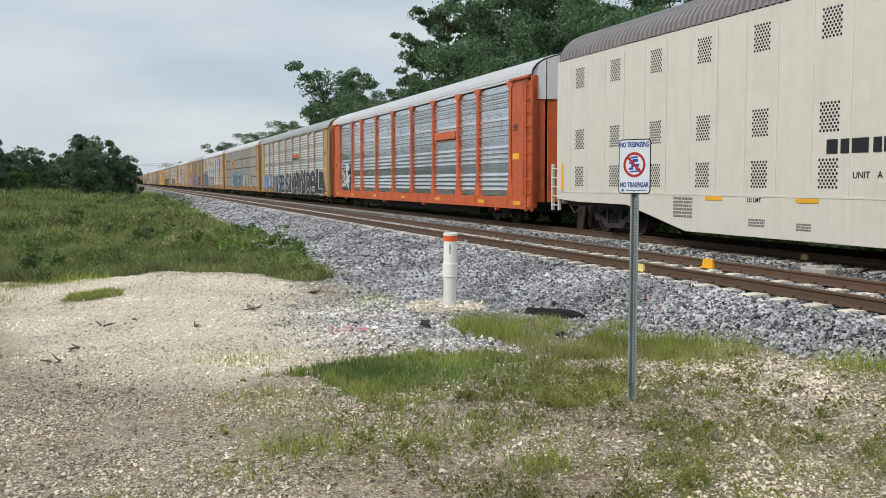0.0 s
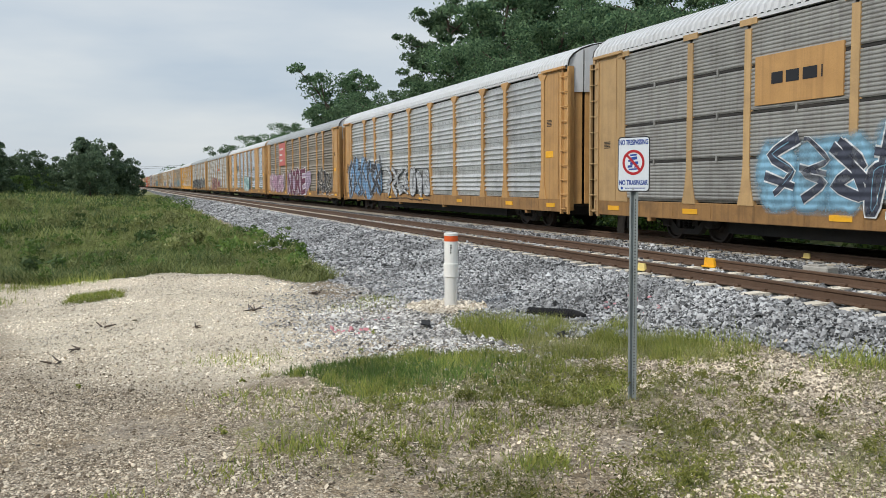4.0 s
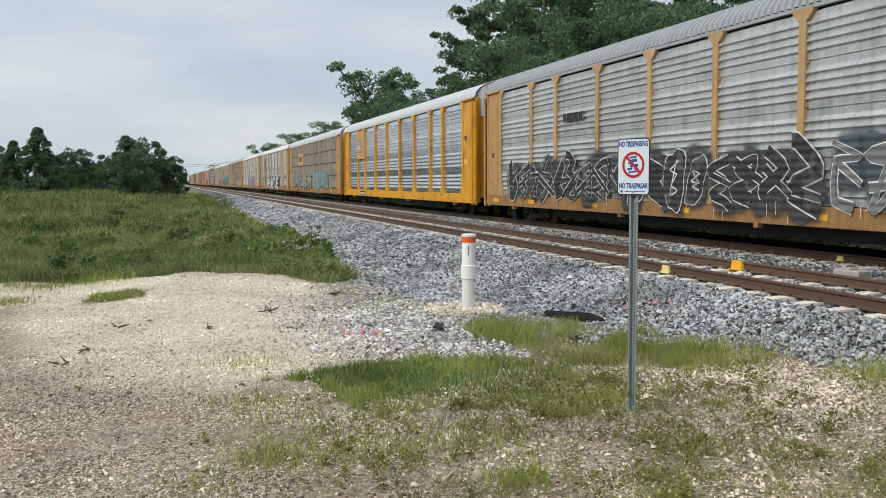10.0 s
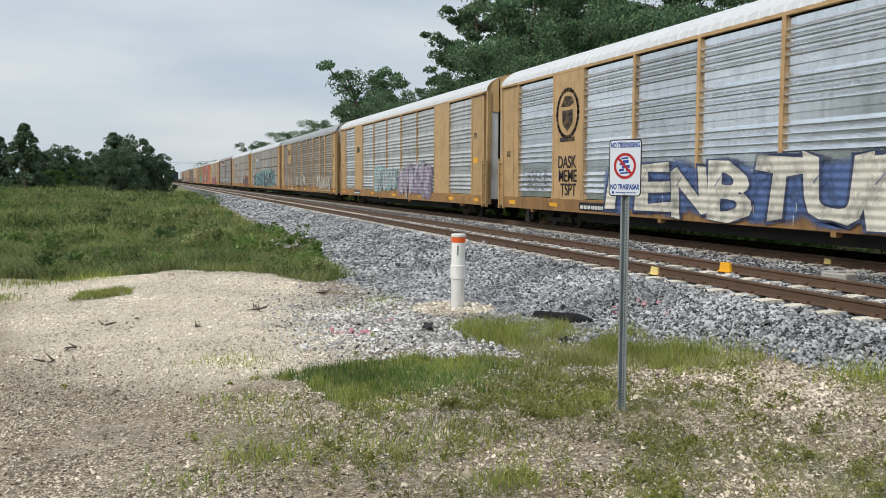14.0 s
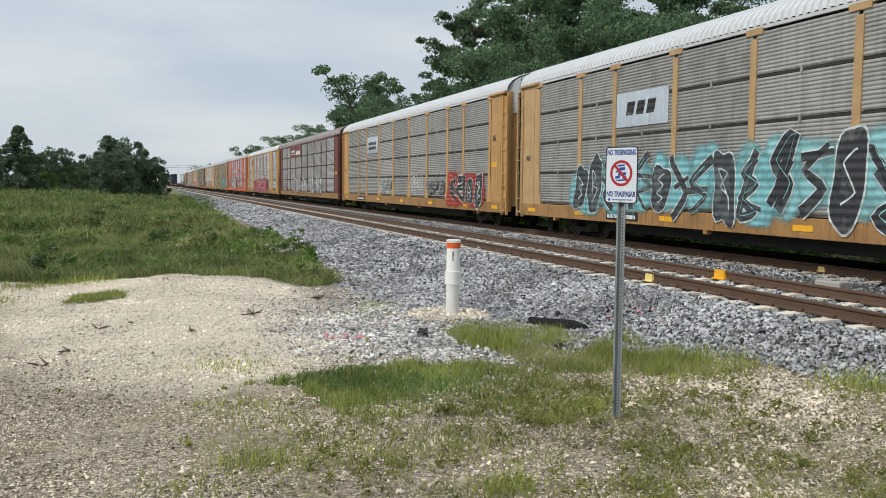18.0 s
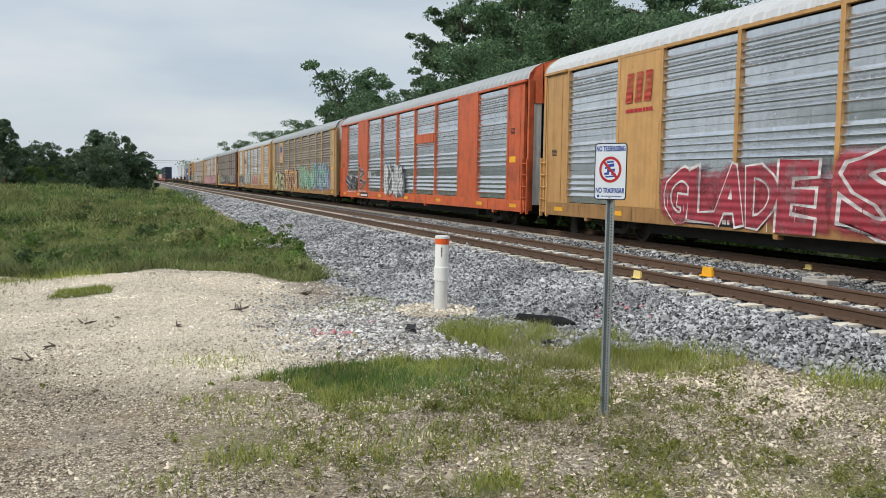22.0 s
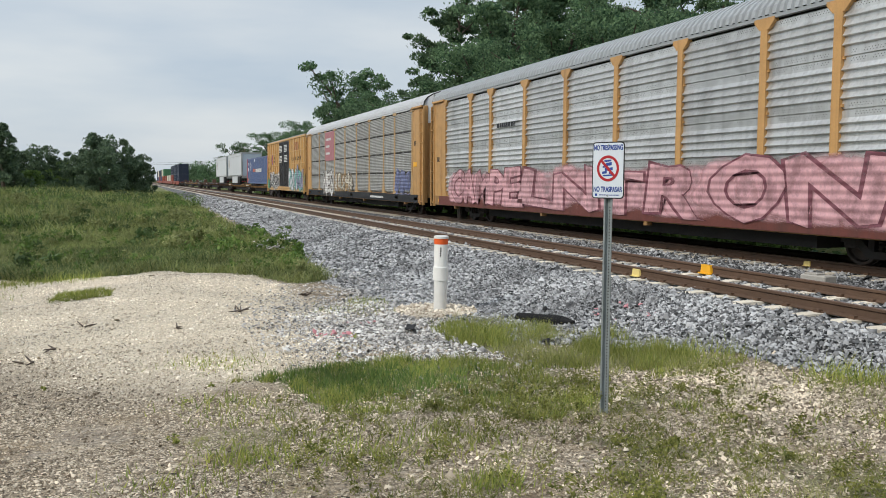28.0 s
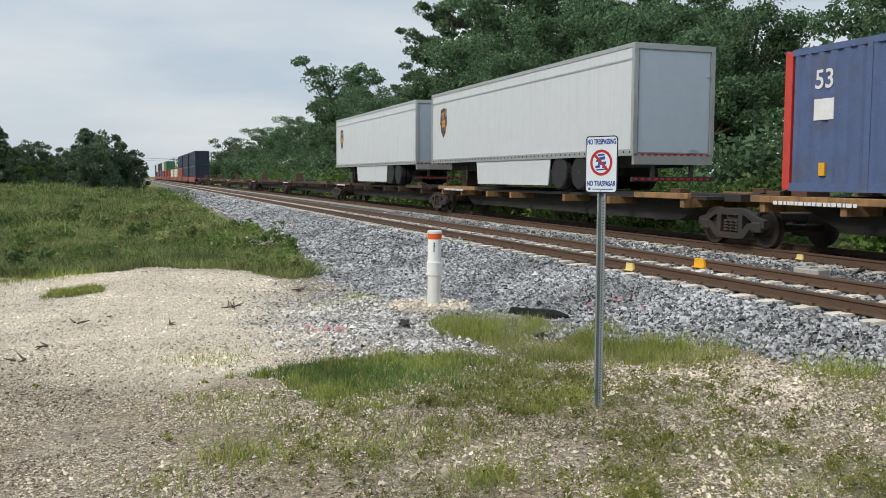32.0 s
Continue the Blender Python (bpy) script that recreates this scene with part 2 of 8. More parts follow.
LEAF = {
    "oak": leafmat("oak_leaves", (0.045, 0.098, 0.055), (0.2, 0.305, 0.15), 0.75, sub=0.45),
    "pine": leafmat("pine_needles", (0.06, 0.11, 0.065), (0.17, 0.25, 0.125), 0.75, sub=0.4),
    "shrub": leafmat("shrub_leaves", (0.07, 0.13, 0.035), (0.19, 0.28, 0.07), sub=0.35),
    "dark": leafmat("dark_leaves", (0.06, 0.10, 0.065), (0.15, 0.21, 0.115), sub=0.35),
    "grass": leafmat("grass_blades", (0.15, 0.22, 0.045), (0.47, 0.47, 0.13), sub=0.4),
    "meadow": leafmat("meadow_grass", (0.125, 0.17, 0.05), (0.31, 0.33, 0.115), sub=0.3),
    "weed": leafmat("weeds", (0.09, 0.11, 0.028), (0.3, 0.3, 0.08), sub=0.35),
    "straw": leafmat("dry_stems", (0.16, 0.13, 0.06), (0.3, 0.24, 0.13), sub=0.2),
    "ballast": leafmat("crushed_granite", (0.03, 0.031, 0.032), (0.56, 0.565, 0.57), 0.85),
    "pebble": leafmat("limestone_pebbles", (0.12, 0.088, 0.058), (0.84, 0.73, 0.575), 0.85),
    "turfpale": leafmat("pale_turf_blades", (0.21, 0.23, 0.085), (0.46, 0.44, 0.2), sub=0.35),
    "meadowpale": leafmat("pale_meadow_grass", (0.15, 0.185, 0.065), (0.33, 0.34, 0.145), sub=0.3),
    "meadowdark": leafmat("dark_meadow_weeds", (0.05, 0.09, 0.03), (0.12, 0.17, 0.06), sub=0.3),
    "litter": leafmat("dark_litter", (0.06, 0.05, 0.04), (0.22, 0.17, 0.12), 0.9),
    "mixgravel": leafmat("pale_mixed_gravel", (0.1, 0.095, 0.09), (0.84, 0.81, 0.77), 0.85),
    "lime": leafmat("limerock_bits", (0.42, 0.345, 0.255), (0.97, 0.88, 0.74), 0.9),
}


# ---- mesh helpers ----
def ob_of(name, me, parent=None, mats=(), label=""):
    ob = new(name, me)
    if parent is not None:
        ob.parent = parent
    for k, m in enumerate(mats):
        if len(me.materials) <= k:
            me.materials.append(m)
        ob.material_slots[k].link = "OBJECT"
        ob.material_slots[k].material = m
    if label:
        ob["label"] = label
    return ob


def mesh(bm, name="m", smooth=False):
    me = bpy.data.meshes.new(name)
    bm.normal_update()
    bm.to_mesh(me)
    bm.free()
    if smooth:
        for p in me.polygons:
            p.use_smooth = True
    return me


def part(name, bm, material, parent, label="", smooth=False):
    """One mesh object under a thing or part."""
    mats = material if isinstance(material, (list, tuple)) else (material,)
    return ob_of(name, mesh(bm, name, smooth), parent, mats, label)


def box(bm, x0, x1, y0, y1, z0, z1, mi=0, bev=0.0):
    vs = [bm.verts.new(p) for p in ((x0, y0, z0), (x1, y0, z0), (x1, y1, z0), (x0, y1, z0), (x0, y0, z1), (x1, y0, z1), (x1, y1, z1), (x0, y1, z1))]
    fs = []
    for q in ((0, 3, 2, 1), (4, 5, 6, 7), (0, 1, 5, 4), (1, 2, 6, 5), (2, 3, 7, 6), (3, 0, 4, 7)):
        f = bm.faces.new([vs[k] for k in q])
        f.material_index = mi
        fs.append(f)
    if bev:
        bmesh.ops.bevel(bm, geom=list({e for f in fs for e in f.edges}), offset=bev, segments=1, affect="EDGES")
    return fs


def slab(bm, pts, y0, y1, mi=0):
    """An outline in x, z given thickness from y0 (front) to y1."""
    n = len(pts)
    a = [bm.verts.new((x, y0, z)) for x, z in pts]
    b = [bm.verts.new((x, y1, z)) for x, z in pts]
    area = sum(pts[k][0] * pts[(k + 1) % n][1] - pts[(k + 1) % n][0] * pts[k][1] for k in range(n))
    if area < 0:
        a.reverse()
        b.reverse()
    fs = [bm.faces.new(a), bm.faces.new(b[::-1])]
    fs += [bm.faces.new((a[(k + 1) % n], a[k], b[k], b[(k + 1) % n])) for k in range(n)]
    for f in fs:
        f.material_index = mi


def tube(bm, p, q, r, seg=8, mi=0, r2=None):
    p, q = Vector(p), Vector(q)
    r2 = r if r2 is None else r2
    d = (q - p).normalized()
    u = d.orthogonal().normalized()
    v = d.cross(u)
    ring = lambda c, rad: [bm.verts.new(c + rad * (u * math.cos(2 * math.pi * k / seg) + v * math.sin(2 * math.pi * k / seg))) for k in range(seg)]  # noqa: E731
    a, b = ring(p, r), ring(q, r2)
    fs = [bm.faces.new((a[k], a[(k + 1) % seg], b[(k + 1) % seg], b[k])) for k in range(seg)]
    fs += [bm.faces.new(a[::-1]), bm.faces.new(b)]
    for f in fs:
        f.material_index = mi


def limb(bm, pts, r0, r1, seg=7):
    for k in range(len(pts) - 1):
        a, b = k / (len(pts) - 1), (k + 1) / (len(pts) - 1)
        tube(bm, pts[k], pts[k + 1], r0 + (r1 - r0) * a, seg, r2=r0 + (r1 - r0) * b)


def lathe(bm, prof, axis="y", seg=20, mi=0):
    """Rings of (offset along the axis, radius), closed by caps."""
    rings = []
    for o, r in prof:
        ring = []
        for k in range(seg):
            a = 2 * math.pi * k / seg
            c, s = r * math.cos(a), r * math.sin(a)
            ring.append(bm.verts.new((c, o, s) if axis == "y" else ((c, s, o) if axis == "z" else (o, c, s))))
        rings.append(ring)
    fs = []
    for a, b in zip(rings, rings[1:]):
        fs += [bm.faces.new((a[k], b[k], b[(k + 1) % seg], a[(k + 1) % seg])) for k in range(seg)]
    fs += [bm.faces.new(rings[0]), bm.faces.new(rings[-1][::-1])]
    for f in fs:
        f.material_index = mi


def strip(bm, prof, x0, x1, mi=0):
    """A profile of (y, z) drawn out from x0 to x1."""
    a = [bm.verts.new((x0, y, z)) for y, z in prof]
    b = [bm.verts.new((x1, y, z)) for y, z in prof]
    for k in range(len(prof) - 1):
        bm.faces.new((a[k], b[k], b[k + 1], a[k + 1])).material_index = mi


def empty(name, label, category, group=""):
    ob = new(name)
    ob.empty_display_size = 0.2
    return tagged(ob, label, category, group)


def soup(name, verts, faces, material, smooth=False):
    """A mesh from arrays of equal-sided faces."""
    me = bpy.data.meshes.new(name)
    nv, nf, k = len(verts), len(faces), faces.shape[1]
    me.vertices.add(nv)
    me.vertices.foreach_set("co", np.asarray(verts, np.float32).ravel())
    me.loops.add(nf * k)
    me.loops.foreach_set("vertex_index", np.asarray(faces, np.int32).ravel())
    me.polygons.add(nf)
    me.polygons.foreach_set("loop_start", np.arange(nf, dtype=np.int32) * k)
    me.polygons.foreach_set("loop_total", np.full(nf, k, np.int32))
    me.update(calc_edges=True)
    me.materials.append(material)
    if smooth:
        me.polygons.foreach_set("use_smooth", np.ones(nf, bool))
    return me


def letters(name, text, size, material, parent, x, y, z, align="CENTER", squeeze=1.0, depth=0.002, bold=0.012):
    """Lettering in the built-in font, upright, facing -y of its parent."""
    cu = bpy.data.curves.new(name, "FONT")
    cu.body, cu.size, cu.align_x, cu.extrude = text, size, align, depth
    cu.offset = bold * size
    tmp = bpy.data.objects.new("tmp", cu)
    scene.collection.objects.link(tmp)
    bpy.context.view_layer.update()
    me = bpy.data.meshes.new_from_object(tmp.evaluated_get(bpy.context.evaluated_depsgraph_get()))
    bpy.data.objects.remove(tmp)
    me.transform(Matrix.Translation((x, y, z)) @ Matrix.Rotation(radians(90), 4, "X") @ Matrix.Diagonal((squeeze, 1, 1, 1)))
    me.materials.clear()
    return ob_of(name, me, parent, (material,))


def rand(a, b):
    return random.uniform(a, b)


# ---- ground ----
RAIL_Z = 0.5
T1, T2 = 9.35, 13.75


def sstep(a, b, v):
    t = np.clip((np.asarray(v, float) - a) / (b - a), 0, 1)
    return t * t * (3 - 2 * t)


def bumps(x, y, f, seed=0.0):
    """Cheap smooth noise of sines, about -1 to 1."""
    return (np.sin(x * f + 1.7 * np.sin(y * f * 0.83 + seed) + seed) + np.sin(y * f * 1.13 + 1.3 * np.sin(x * f * 0.71 - seed) + 2 * seed) + 0.6 * np.sin((x + y) * f * 1.9 + seed * 3)) / 2.6


def toe(x):
    """Where the ballast meets the ground, by x."""
    return np.interp(x, [-400, -200, -110, -80, -40, -26, -18, -13, -10, -8, -6, 0, 60], [7.1, 6.9, 6.0, 5.6, 5.3, 5.0, 4.9, 5.6, 6.2, 6.8, 7.2, 7.0, 6.5])


def grass_edge(x):
    """The meadow's border towards the track, by x; it ends at about x = -18."""
    return np.interp(x, [-400, -200, -110, -86, -60, -43, -33, -28, -24, -18.5, -17.5], [7.3, 7.1, 5.8, 5.5, 5.0, 4.7, 4.75, 4.85, 4.6, 3.9, 2.6])


def meadow_mask(x, y):
    w = 0.35 * bumps(x, y, 1.3, 2.0)
    front = np.interp(y, [-40, -6, -2.7, -0.7, 0.7, 2.4, 3.4, 4.5], [-20.5, -20.3, -20.2, -19.8, -20.8, -19.2, -17.6, -17.6])
    return sstep(0.0, 0.5, front - x + w) * sstep(-0.15, 0.35, grass_edge(x) - y + w)


def lime_mask(x, y):
    w = 0.5 * bumps(x, y, 1.6, 5.0) + 0.25 * bumps(x, y, 4.1, 1.0)
    d = np.sqrt(((x + 15.0) / 6.3) ** 2 + ((y - 0.5 - 0.05 * (x + 15)) / 2.75) ** 2)
    e = ((x + 18.8) / 2.6) ** 2 + ((y + 3.2) / 1.9) ** 2  # thin spread before the meadow
    foot = ((x + 13.85) / 0.95) ** 2 + ((y - 4.75) / 0.75) ** 2
    return np.maximum(np.maximum(sstep(-0.1, 0.22, 1.0 - d + 0.16 * w), sstep(0.0, 0.4, 1 - e + 0.5 * w)), sstep(0.0, 0.2, 1 - foot))


def ballast_mask(x, y):
    w = 0.22 * bumps(x, y, 3.0, 7.0) + 0.15 * bumps(x, y, 6.0, 3.0)
    spill = np.interp(x, [-60, -22, -17, -13.5, -11, -9], [0.2, 0.6, 0.9, 1.1, 1.2, 0.0])
    return sstep(-0.25, 0.25, y - toe(x) + spill + w) * sstep(0, 0.5, 18.2 - y + w)


P1 = [(-9.5, 1.2), (-9.8, 1.8), (-9.5, 2.2), (-9.8, 2.9), (-9.6, 3.5), (-9.2, 4.4), (-8.3, 4.5), (-6.8, 3.7), (-6.7, 3.2), (-7.0, 2.7), (-7.0, 2.2), (-7.4, 1.6), (-8.2, 1.4)]
P2 = [(-13.1, 5.0), (-12.6, 5.6), (-11.2, 5.5), (-9.9, 5.95), (-8.1, 6.0), (-7.6, 5.65), (-8.0, 5.1), (-8.5, 4.65), (-9.2, 4.4), (-9.9, 3.9), (-11.9, 4.45)]
P3 = [(-16.3, -1.5), (-17.4, -1.2), (-17.6, -0.4), (-16.7, -0.3)]


def in_poly(poly, x, y):
    x, y = np.asarray(x, float), np.asarray(y, float)
    inside = np.zeros(np.broadcast(x, y).shape, bool)
    for (xa, ya), (xb, yb) in zip(poly, poly[1:] + poly[:1]):
        cross = ((ya > y) != (yb > y)) & (x < (xb - xa) * (y - ya) / ((yb - ya) or 1e-9) + xa)
        inside ^= cross
    return inside


def turf_mask(x, y):
    wx, wy = 0.22 * bumps(x, y, 2.7, 1.0), 0.22 * bumps(x, y, 2.3, 4.0)
    out = np.zeros(np.broadcast(x, y).shape)
    for p in (P1, P2, P3):
        out = np.maximum(out, in_poly(p, x + wx, y + wy).astype(float))
    thin = bumps(x, y, 1.9, 9.0) + 0.7 * bumps(x, y, 4.7, 2.2)
    near = sstep(0.0, 0.9, thin) * sstep(-9.5, -8.0, x) * sstep(0.2, 1.6, y) * (1 - ballast_mask(x, y)) * 0.8
    return np.maximum(out, near)


def height(x, y):
    x, y = np.asarray(x, float), np.asarray(y, float)
    base = np.interp(x, [-2500, -300, -120, -70, -28, -20, -14, -10, -6.5, -4, 0, 20, 400], [0.7, 0.75, 0.75, 0.6, -0.1, -0.15, -0.15, -0.09, 0.11, 0.2, 0.3, 0.35, 0.35])
    # the meadow falls away towards the ballast
    base = base + (-0.08 - base) * sstep(-26, -40, x) * sstep(-9, 4.0, y)
    base = base + 0.02 * bumps(x, y, 1.1) + 0.012 * bumps(x, y, 3.3, 4)
    d = ((x + 18.6) / 2.6) ** 2 + ((y - 0.9) / 2.6) ** 2
    base = base + 0.17 * np.exp(-d) * (1 + 0.25 * bumps(x, y, 3.0, 3.0)) + 0.07 * np.exp(-(((x + 14.5) / 3) ** 2 + (y / 2.2) ** 2))
    t = toe(x)
    bank = sstep(0, 1, (y - t) / np.maximum(7.9 - t, 0.6))
    bed = 0.292 + 0.02 * bumps(x, y, 5.0, 1)
    z = base * (1 - bank) + bed * bank
    far = sstep(15.3, 17.6, y)
    z = z * (1 - far) + (-0.25 + 0.05 * bumps(x, y, 0.7, 2)) * far
    # each track sits in its own shallow crown
    gap = np.exp(-((y - (T1 + T2) / 2) / 0.45) ** 2) * 0.1
    return z - gap


def ground_material():
    m = bpy.data.materials.new("ground_mixed")
    m.use_nodes = True
    nt = m.node_tree
    N, L = nt.nodes.new, nt.links.new
    p = nt.nodes["Principled BSDF"]
    p.inputs["Roughness"].default_value = 0.92
    p.inputs["Specular IOR Level"].default_value = 0.2
    at = N("ShaderNodeAttribute")
    at.attribute_name = "zone"
    sep = N("ShaderNodeSeparateColor")
    L(at.outputs["Color"], sep.inputs[0])
    tc = N("ShaderNodeTexCoord")

    def noise_tex(sc, det, rough=0.6):
        n = N("ShaderNodeTexNoise")
        n.inputs["Scale"].default_value, n.inputs["Detail"].default_value, n.inputs["Roughness"].default_value = sc, det, rough
        L(tc.outputs["Object"], n.inputs[0])
        return n.outputs[0]

    def cells(sc):
        v = N("ShaderNodeTexVoronoi")
        v.inputs["Scale"].default_value = sc
        L(tc.outputs["Object"], v.inputs[0])
        return v

    def ramp(fac, *stops):
        r = N("ShaderNodeValToRGB")
        e = r.color_ramp.elements
        while len(e) < len(stops):
            e.new(0.5)
        for k, (pos, c) in enumerate(stops):
            e[k].position, e[k].color = pos, (*c, 1)
        L(fac, r.inputs[0])
        return r.outputs[0]

    def mix(fac, a, b, kind="MIX"):
        x = N("ShaderNodeMix")
        x.data_type, x.blend_type = "RGBA", kind
        if isinstance(fac, float):
            x.inputs[0].default_value = fac
        else:
            L(fac, x.inputs[0])
        for s, v in ((6, a), (7, b)):
            if isinstance(v, tuple):
                x.inputs[s].default_value = (*v, 1)
            else:
                L(v, x.inputs[s])
        return x.outputs[2]

    big, mid, fine = noise_tex(0.5, 5), noise_tex(3.0, 6), noise_tex(22.0, 6, 0.7)
    peb = cells(26.0)
    grit = cells(60.0)
    dirt = ramp(mid, (0.3, (0.17, 0.125, 0.082)), (0.5, (0.36, 0.285, 0.195)), (0.7, (0.56, 0.465, 0.34)))
    dirt = mix(0.85, dirt, ramp(fine, (0.34, (0.16, 0.14, 0.12)), (0.5, (0.85, 0.82, 0.78)), (0.68, (1.9, 1.9, 1.85))), "MULTIPLY")
    dirt = mix(0.6, dirt, ramp(grit.outputs["Color"], (0.15, (0.35, 0.32, 0.29)), (0.5, (0.9, 0.9, 0.88)), (0.9, (1.8, 1.78, 1.72))), "MULTIPLY")
    def packed(sc, dark, midc, pale, lo, width):
        """Close-packed grains; the shade in the gaps between them is put into the colour."""
        wob = N("ShaderNodeVectorMath")
        wob.operation = "MULTIPLY_ADD"
        wob.inputs[1].default_value = (0.03, 0.03, 0.03)
        nz = N("ShaderNodeTexNoise")
        nz.inputs["Scale"].default_value = 30.0
        L(tc.outputs["Object"], nz.inputs[0])
        L(nz.outputs["Color"], wob.inputs[0])
        L(tc.outputs["Object"], wob.inputs[2])
        face, edge = N("ShaderNodeTexVoronoi"), N("ShaderNodeTexVoronoi")
        edge.feature = "DISTANCE_TO_EDGE"
        for v in (face, edge):
            v.inputs["Scale"].default_value = sc
            L(wob.outputs[0], v.inputs[0])
        hue = ramp(face.outputs["Color"], (0.1, dark), (0.5, midc), (0.9, pale))
        gap = ramp(edge.outputs["Distance"], (0.0, (lo, lo, lo)), (width, (1, 1, 1)))
        return mix(1.0, hue, gap, "MULTIPLY"), edge.outputs["Distance"]

    gravel, gravel_h = packed(44.0, (0.2, 0.15, 0.104), (0.56, 0.455, 0.325), (0.92, 0.81, 0.645), 0.06, 0.15)
    chalk, chalk_h = packed(58.0, (0.62, 0.52, 0.385), (0.84, 0.735, 0.57), (0.93, 0.84, 0.69), 0.42, 0.11)
    track_bed, bed_h = packed(24.0, (0.05, 0.05, 0.052), (0.2, 0.2, 0.203), (0.46, 0.465, 0.47), 0.06, 0.16)
    stones = mix(0.5, ramp(peb.outputs["Color"], (0.2, (0.22, 0.19, 0.16)), (0.8, (0.62, 0.57, 0.5))), dirt)
    mask = N("ShaderNodeMapRange")
    mask.inputs[1].default_value, mask.inputs[2].default_value = 0.42, 0.58
    L(noise_tex(1.6, 7, 0.65), mask.inputs[0])
    dirt = mix(mask.outputs[0], dirt, stones)
    cover = N("ShaderNodeMapRange")
    cover.inputs[1].default_value, cover.inputs[2].default_value, cover.inputs[3].default_value, cover.inputs[4].default_value = 0.36, 0.56, 0.25, 0.95
    L(noise_tex(1.1, 6, 0.6), cover.inputs[0])
    dirt = mix(cover.outputs[0], dirt, gravel)
    lime = ramp(mid, (0.3, (0.6, 0.5, 0.37)), (0.5, (0.79, 0.68, 0.52)), (0.72, (0.9, 0.8, 0.64)))
    lime = mix(0.8, lime, ramp(fine, (0.34, (0.3, 0.28, 0.25)), (0.46, (0.9, 0.89, 0.87)), (0.66, (1.22, 1.22, 1.22))), "MULTIPLY")
    # ballast bed coloured dark for the shade between the loose stones
    ball = ramp(peb.outputs["Color"], (0.1, (0.02, 0.02, 0.02)), (0.6, (0.07, 0.07, 0.07)), (1.0, (0.24, 0.24, 0.24)))
    lime = mix(0.7, lime, chalk)
    ball = mix(0.8, ball, track_bed)
    ball = mix(0.6, ball, ramp(fine, (0.3, (0.5, 0.5, 0.5)), (0.6, (1.2, 1.2, 1.2))), "MULTIPLY")
    soil = ramp(mid, (0.3, (0.1, 0.12, 0.04)), (0.55, (0.17, 0.185, 0.075)), (0.75, (0.25, 0.235, 0.12)))
    c = mix(sep.outputs[0], dirt, lime)
    c = mix(sep.outputs[2], c, ball)
    c = mix(sep.outputs[1], c, soil)
    wide = N("ShaderNodeMapRange")
    wide.inputs[3].default_value, wide.inputs[4].default_value = 0.82, 1.15
    L(big, wide.inputs[0])
    hs = N("ShaderNodeHueSaturation")
    L(wide.outputs[0], hs.inputs["Value"])
    L(c, hs.inputs["Color"])
    L(hs.outputs[0], p.inputs["Base Color"])
    b1, b2 = N("ShaderNodeBump"), N("ShaderNodeBump")
    b1.inputs["Strength"].default_value, b1.inputs["Distance"].default_value = 0.7, 0.03
    b2.inputs["Strength"].default_value, b2.inputs["Distance"].default_value = 0.6, 0.012
    L(gravel_h, b1.inputs["Height"])
    L(fine, b2.inputs["Height"])
    L(b1.outputs[0], b2.inputs["Normal"])
    L(b2.outputs[0], p.inputs["Normal"])
    return m


def graded(fine0, fine1, step, lo, hi, grow=1.18):
    mid = list(np.arange(fine0, fine1 + 1e-6, step))
    left, right, d = [], [], step
    v = fine0
    while v > lo:
        d *= grow
        v -= d
        left.append(max(v, lo))
    v, d = fine1, step
    while v < hi:
        d *= grow
        v += d
        right.append(min(v, hi))
    return np.array(left[::-1] + mid + right)


def build_ground():
    xs, ys = graded(-25, -2.5, 0.15, -3000, 1200), graded(-4.5, 8.4, 0.13, -2500, 2500)
    X, Y = np.meshgrid(xs, ys, indexing="ij")
    Z = height(X, Y)
    nx, ny = X.shape
    idx = np.arange(nx * ny).reshape(nx, ny)
    faces = np.stack([idx[:-1, :-1], idx[1:, :-1], idx[1:, 1:], idx[:-1, 1:]], -1).reshape(-1, 4)
    me = soup("ground", np.stack([X, Y, Z], -1).reshape(-1, 3), faces, ground_material(), True)
    zone = np.zeros((nx * ny, 4), np.float32)
    zone[:, 3] = 1
    ba, me_ = ballast_mask(X, Y), meadow_mask(X, Y)
    other = sstep(17.5, 18.5, Y)
    back = sstep(6, 14, X) + sstep(-3, -12, Y) * (X > -22)
    zone[:, 0] = (lime_mask(X, Y) * np.where(Y > 4.0, 1.0, 1 - ba)).ravel()
    zone[:, 1] = np.clip(np.maximum(np.maximum(me_, other), turf_mask(X, Y) * 0.75) + 0.6 * back * (ba < 0.1), 0, 1).ravel()
    zone[:, 2] = (ba * (1 - me_) * (1 - lime_mask(X, Y) * (X < -13.0) * (Y > 4.0))).ravel()
    at = me.color_attributes.new("zone", "FLOAT_COLOR", "POINT")
    at.data.foreach_set("color", zone.ravel())
    tagged(new("ground", me), "gravel and limerock yard running into meadow and ballast", "ground", kind="structure")


build_ground()


# ---- tracks ----
def rail_prof(y):
    """Rail section, head up, foot 0.15 wide, centred on y."""
    h = RAIL_Z
    half = [(0.075, h - 0.17), (0.075, h - 0.155), (0.018, h - 0.13), (0.012, h - 0.05), (0.036, h - 0.036), (0.036, h - 0.008), (0.028, h)]
    return [(y - a, z) for a, z in half] + [(y + a, z) for a, z in half[::-1]]


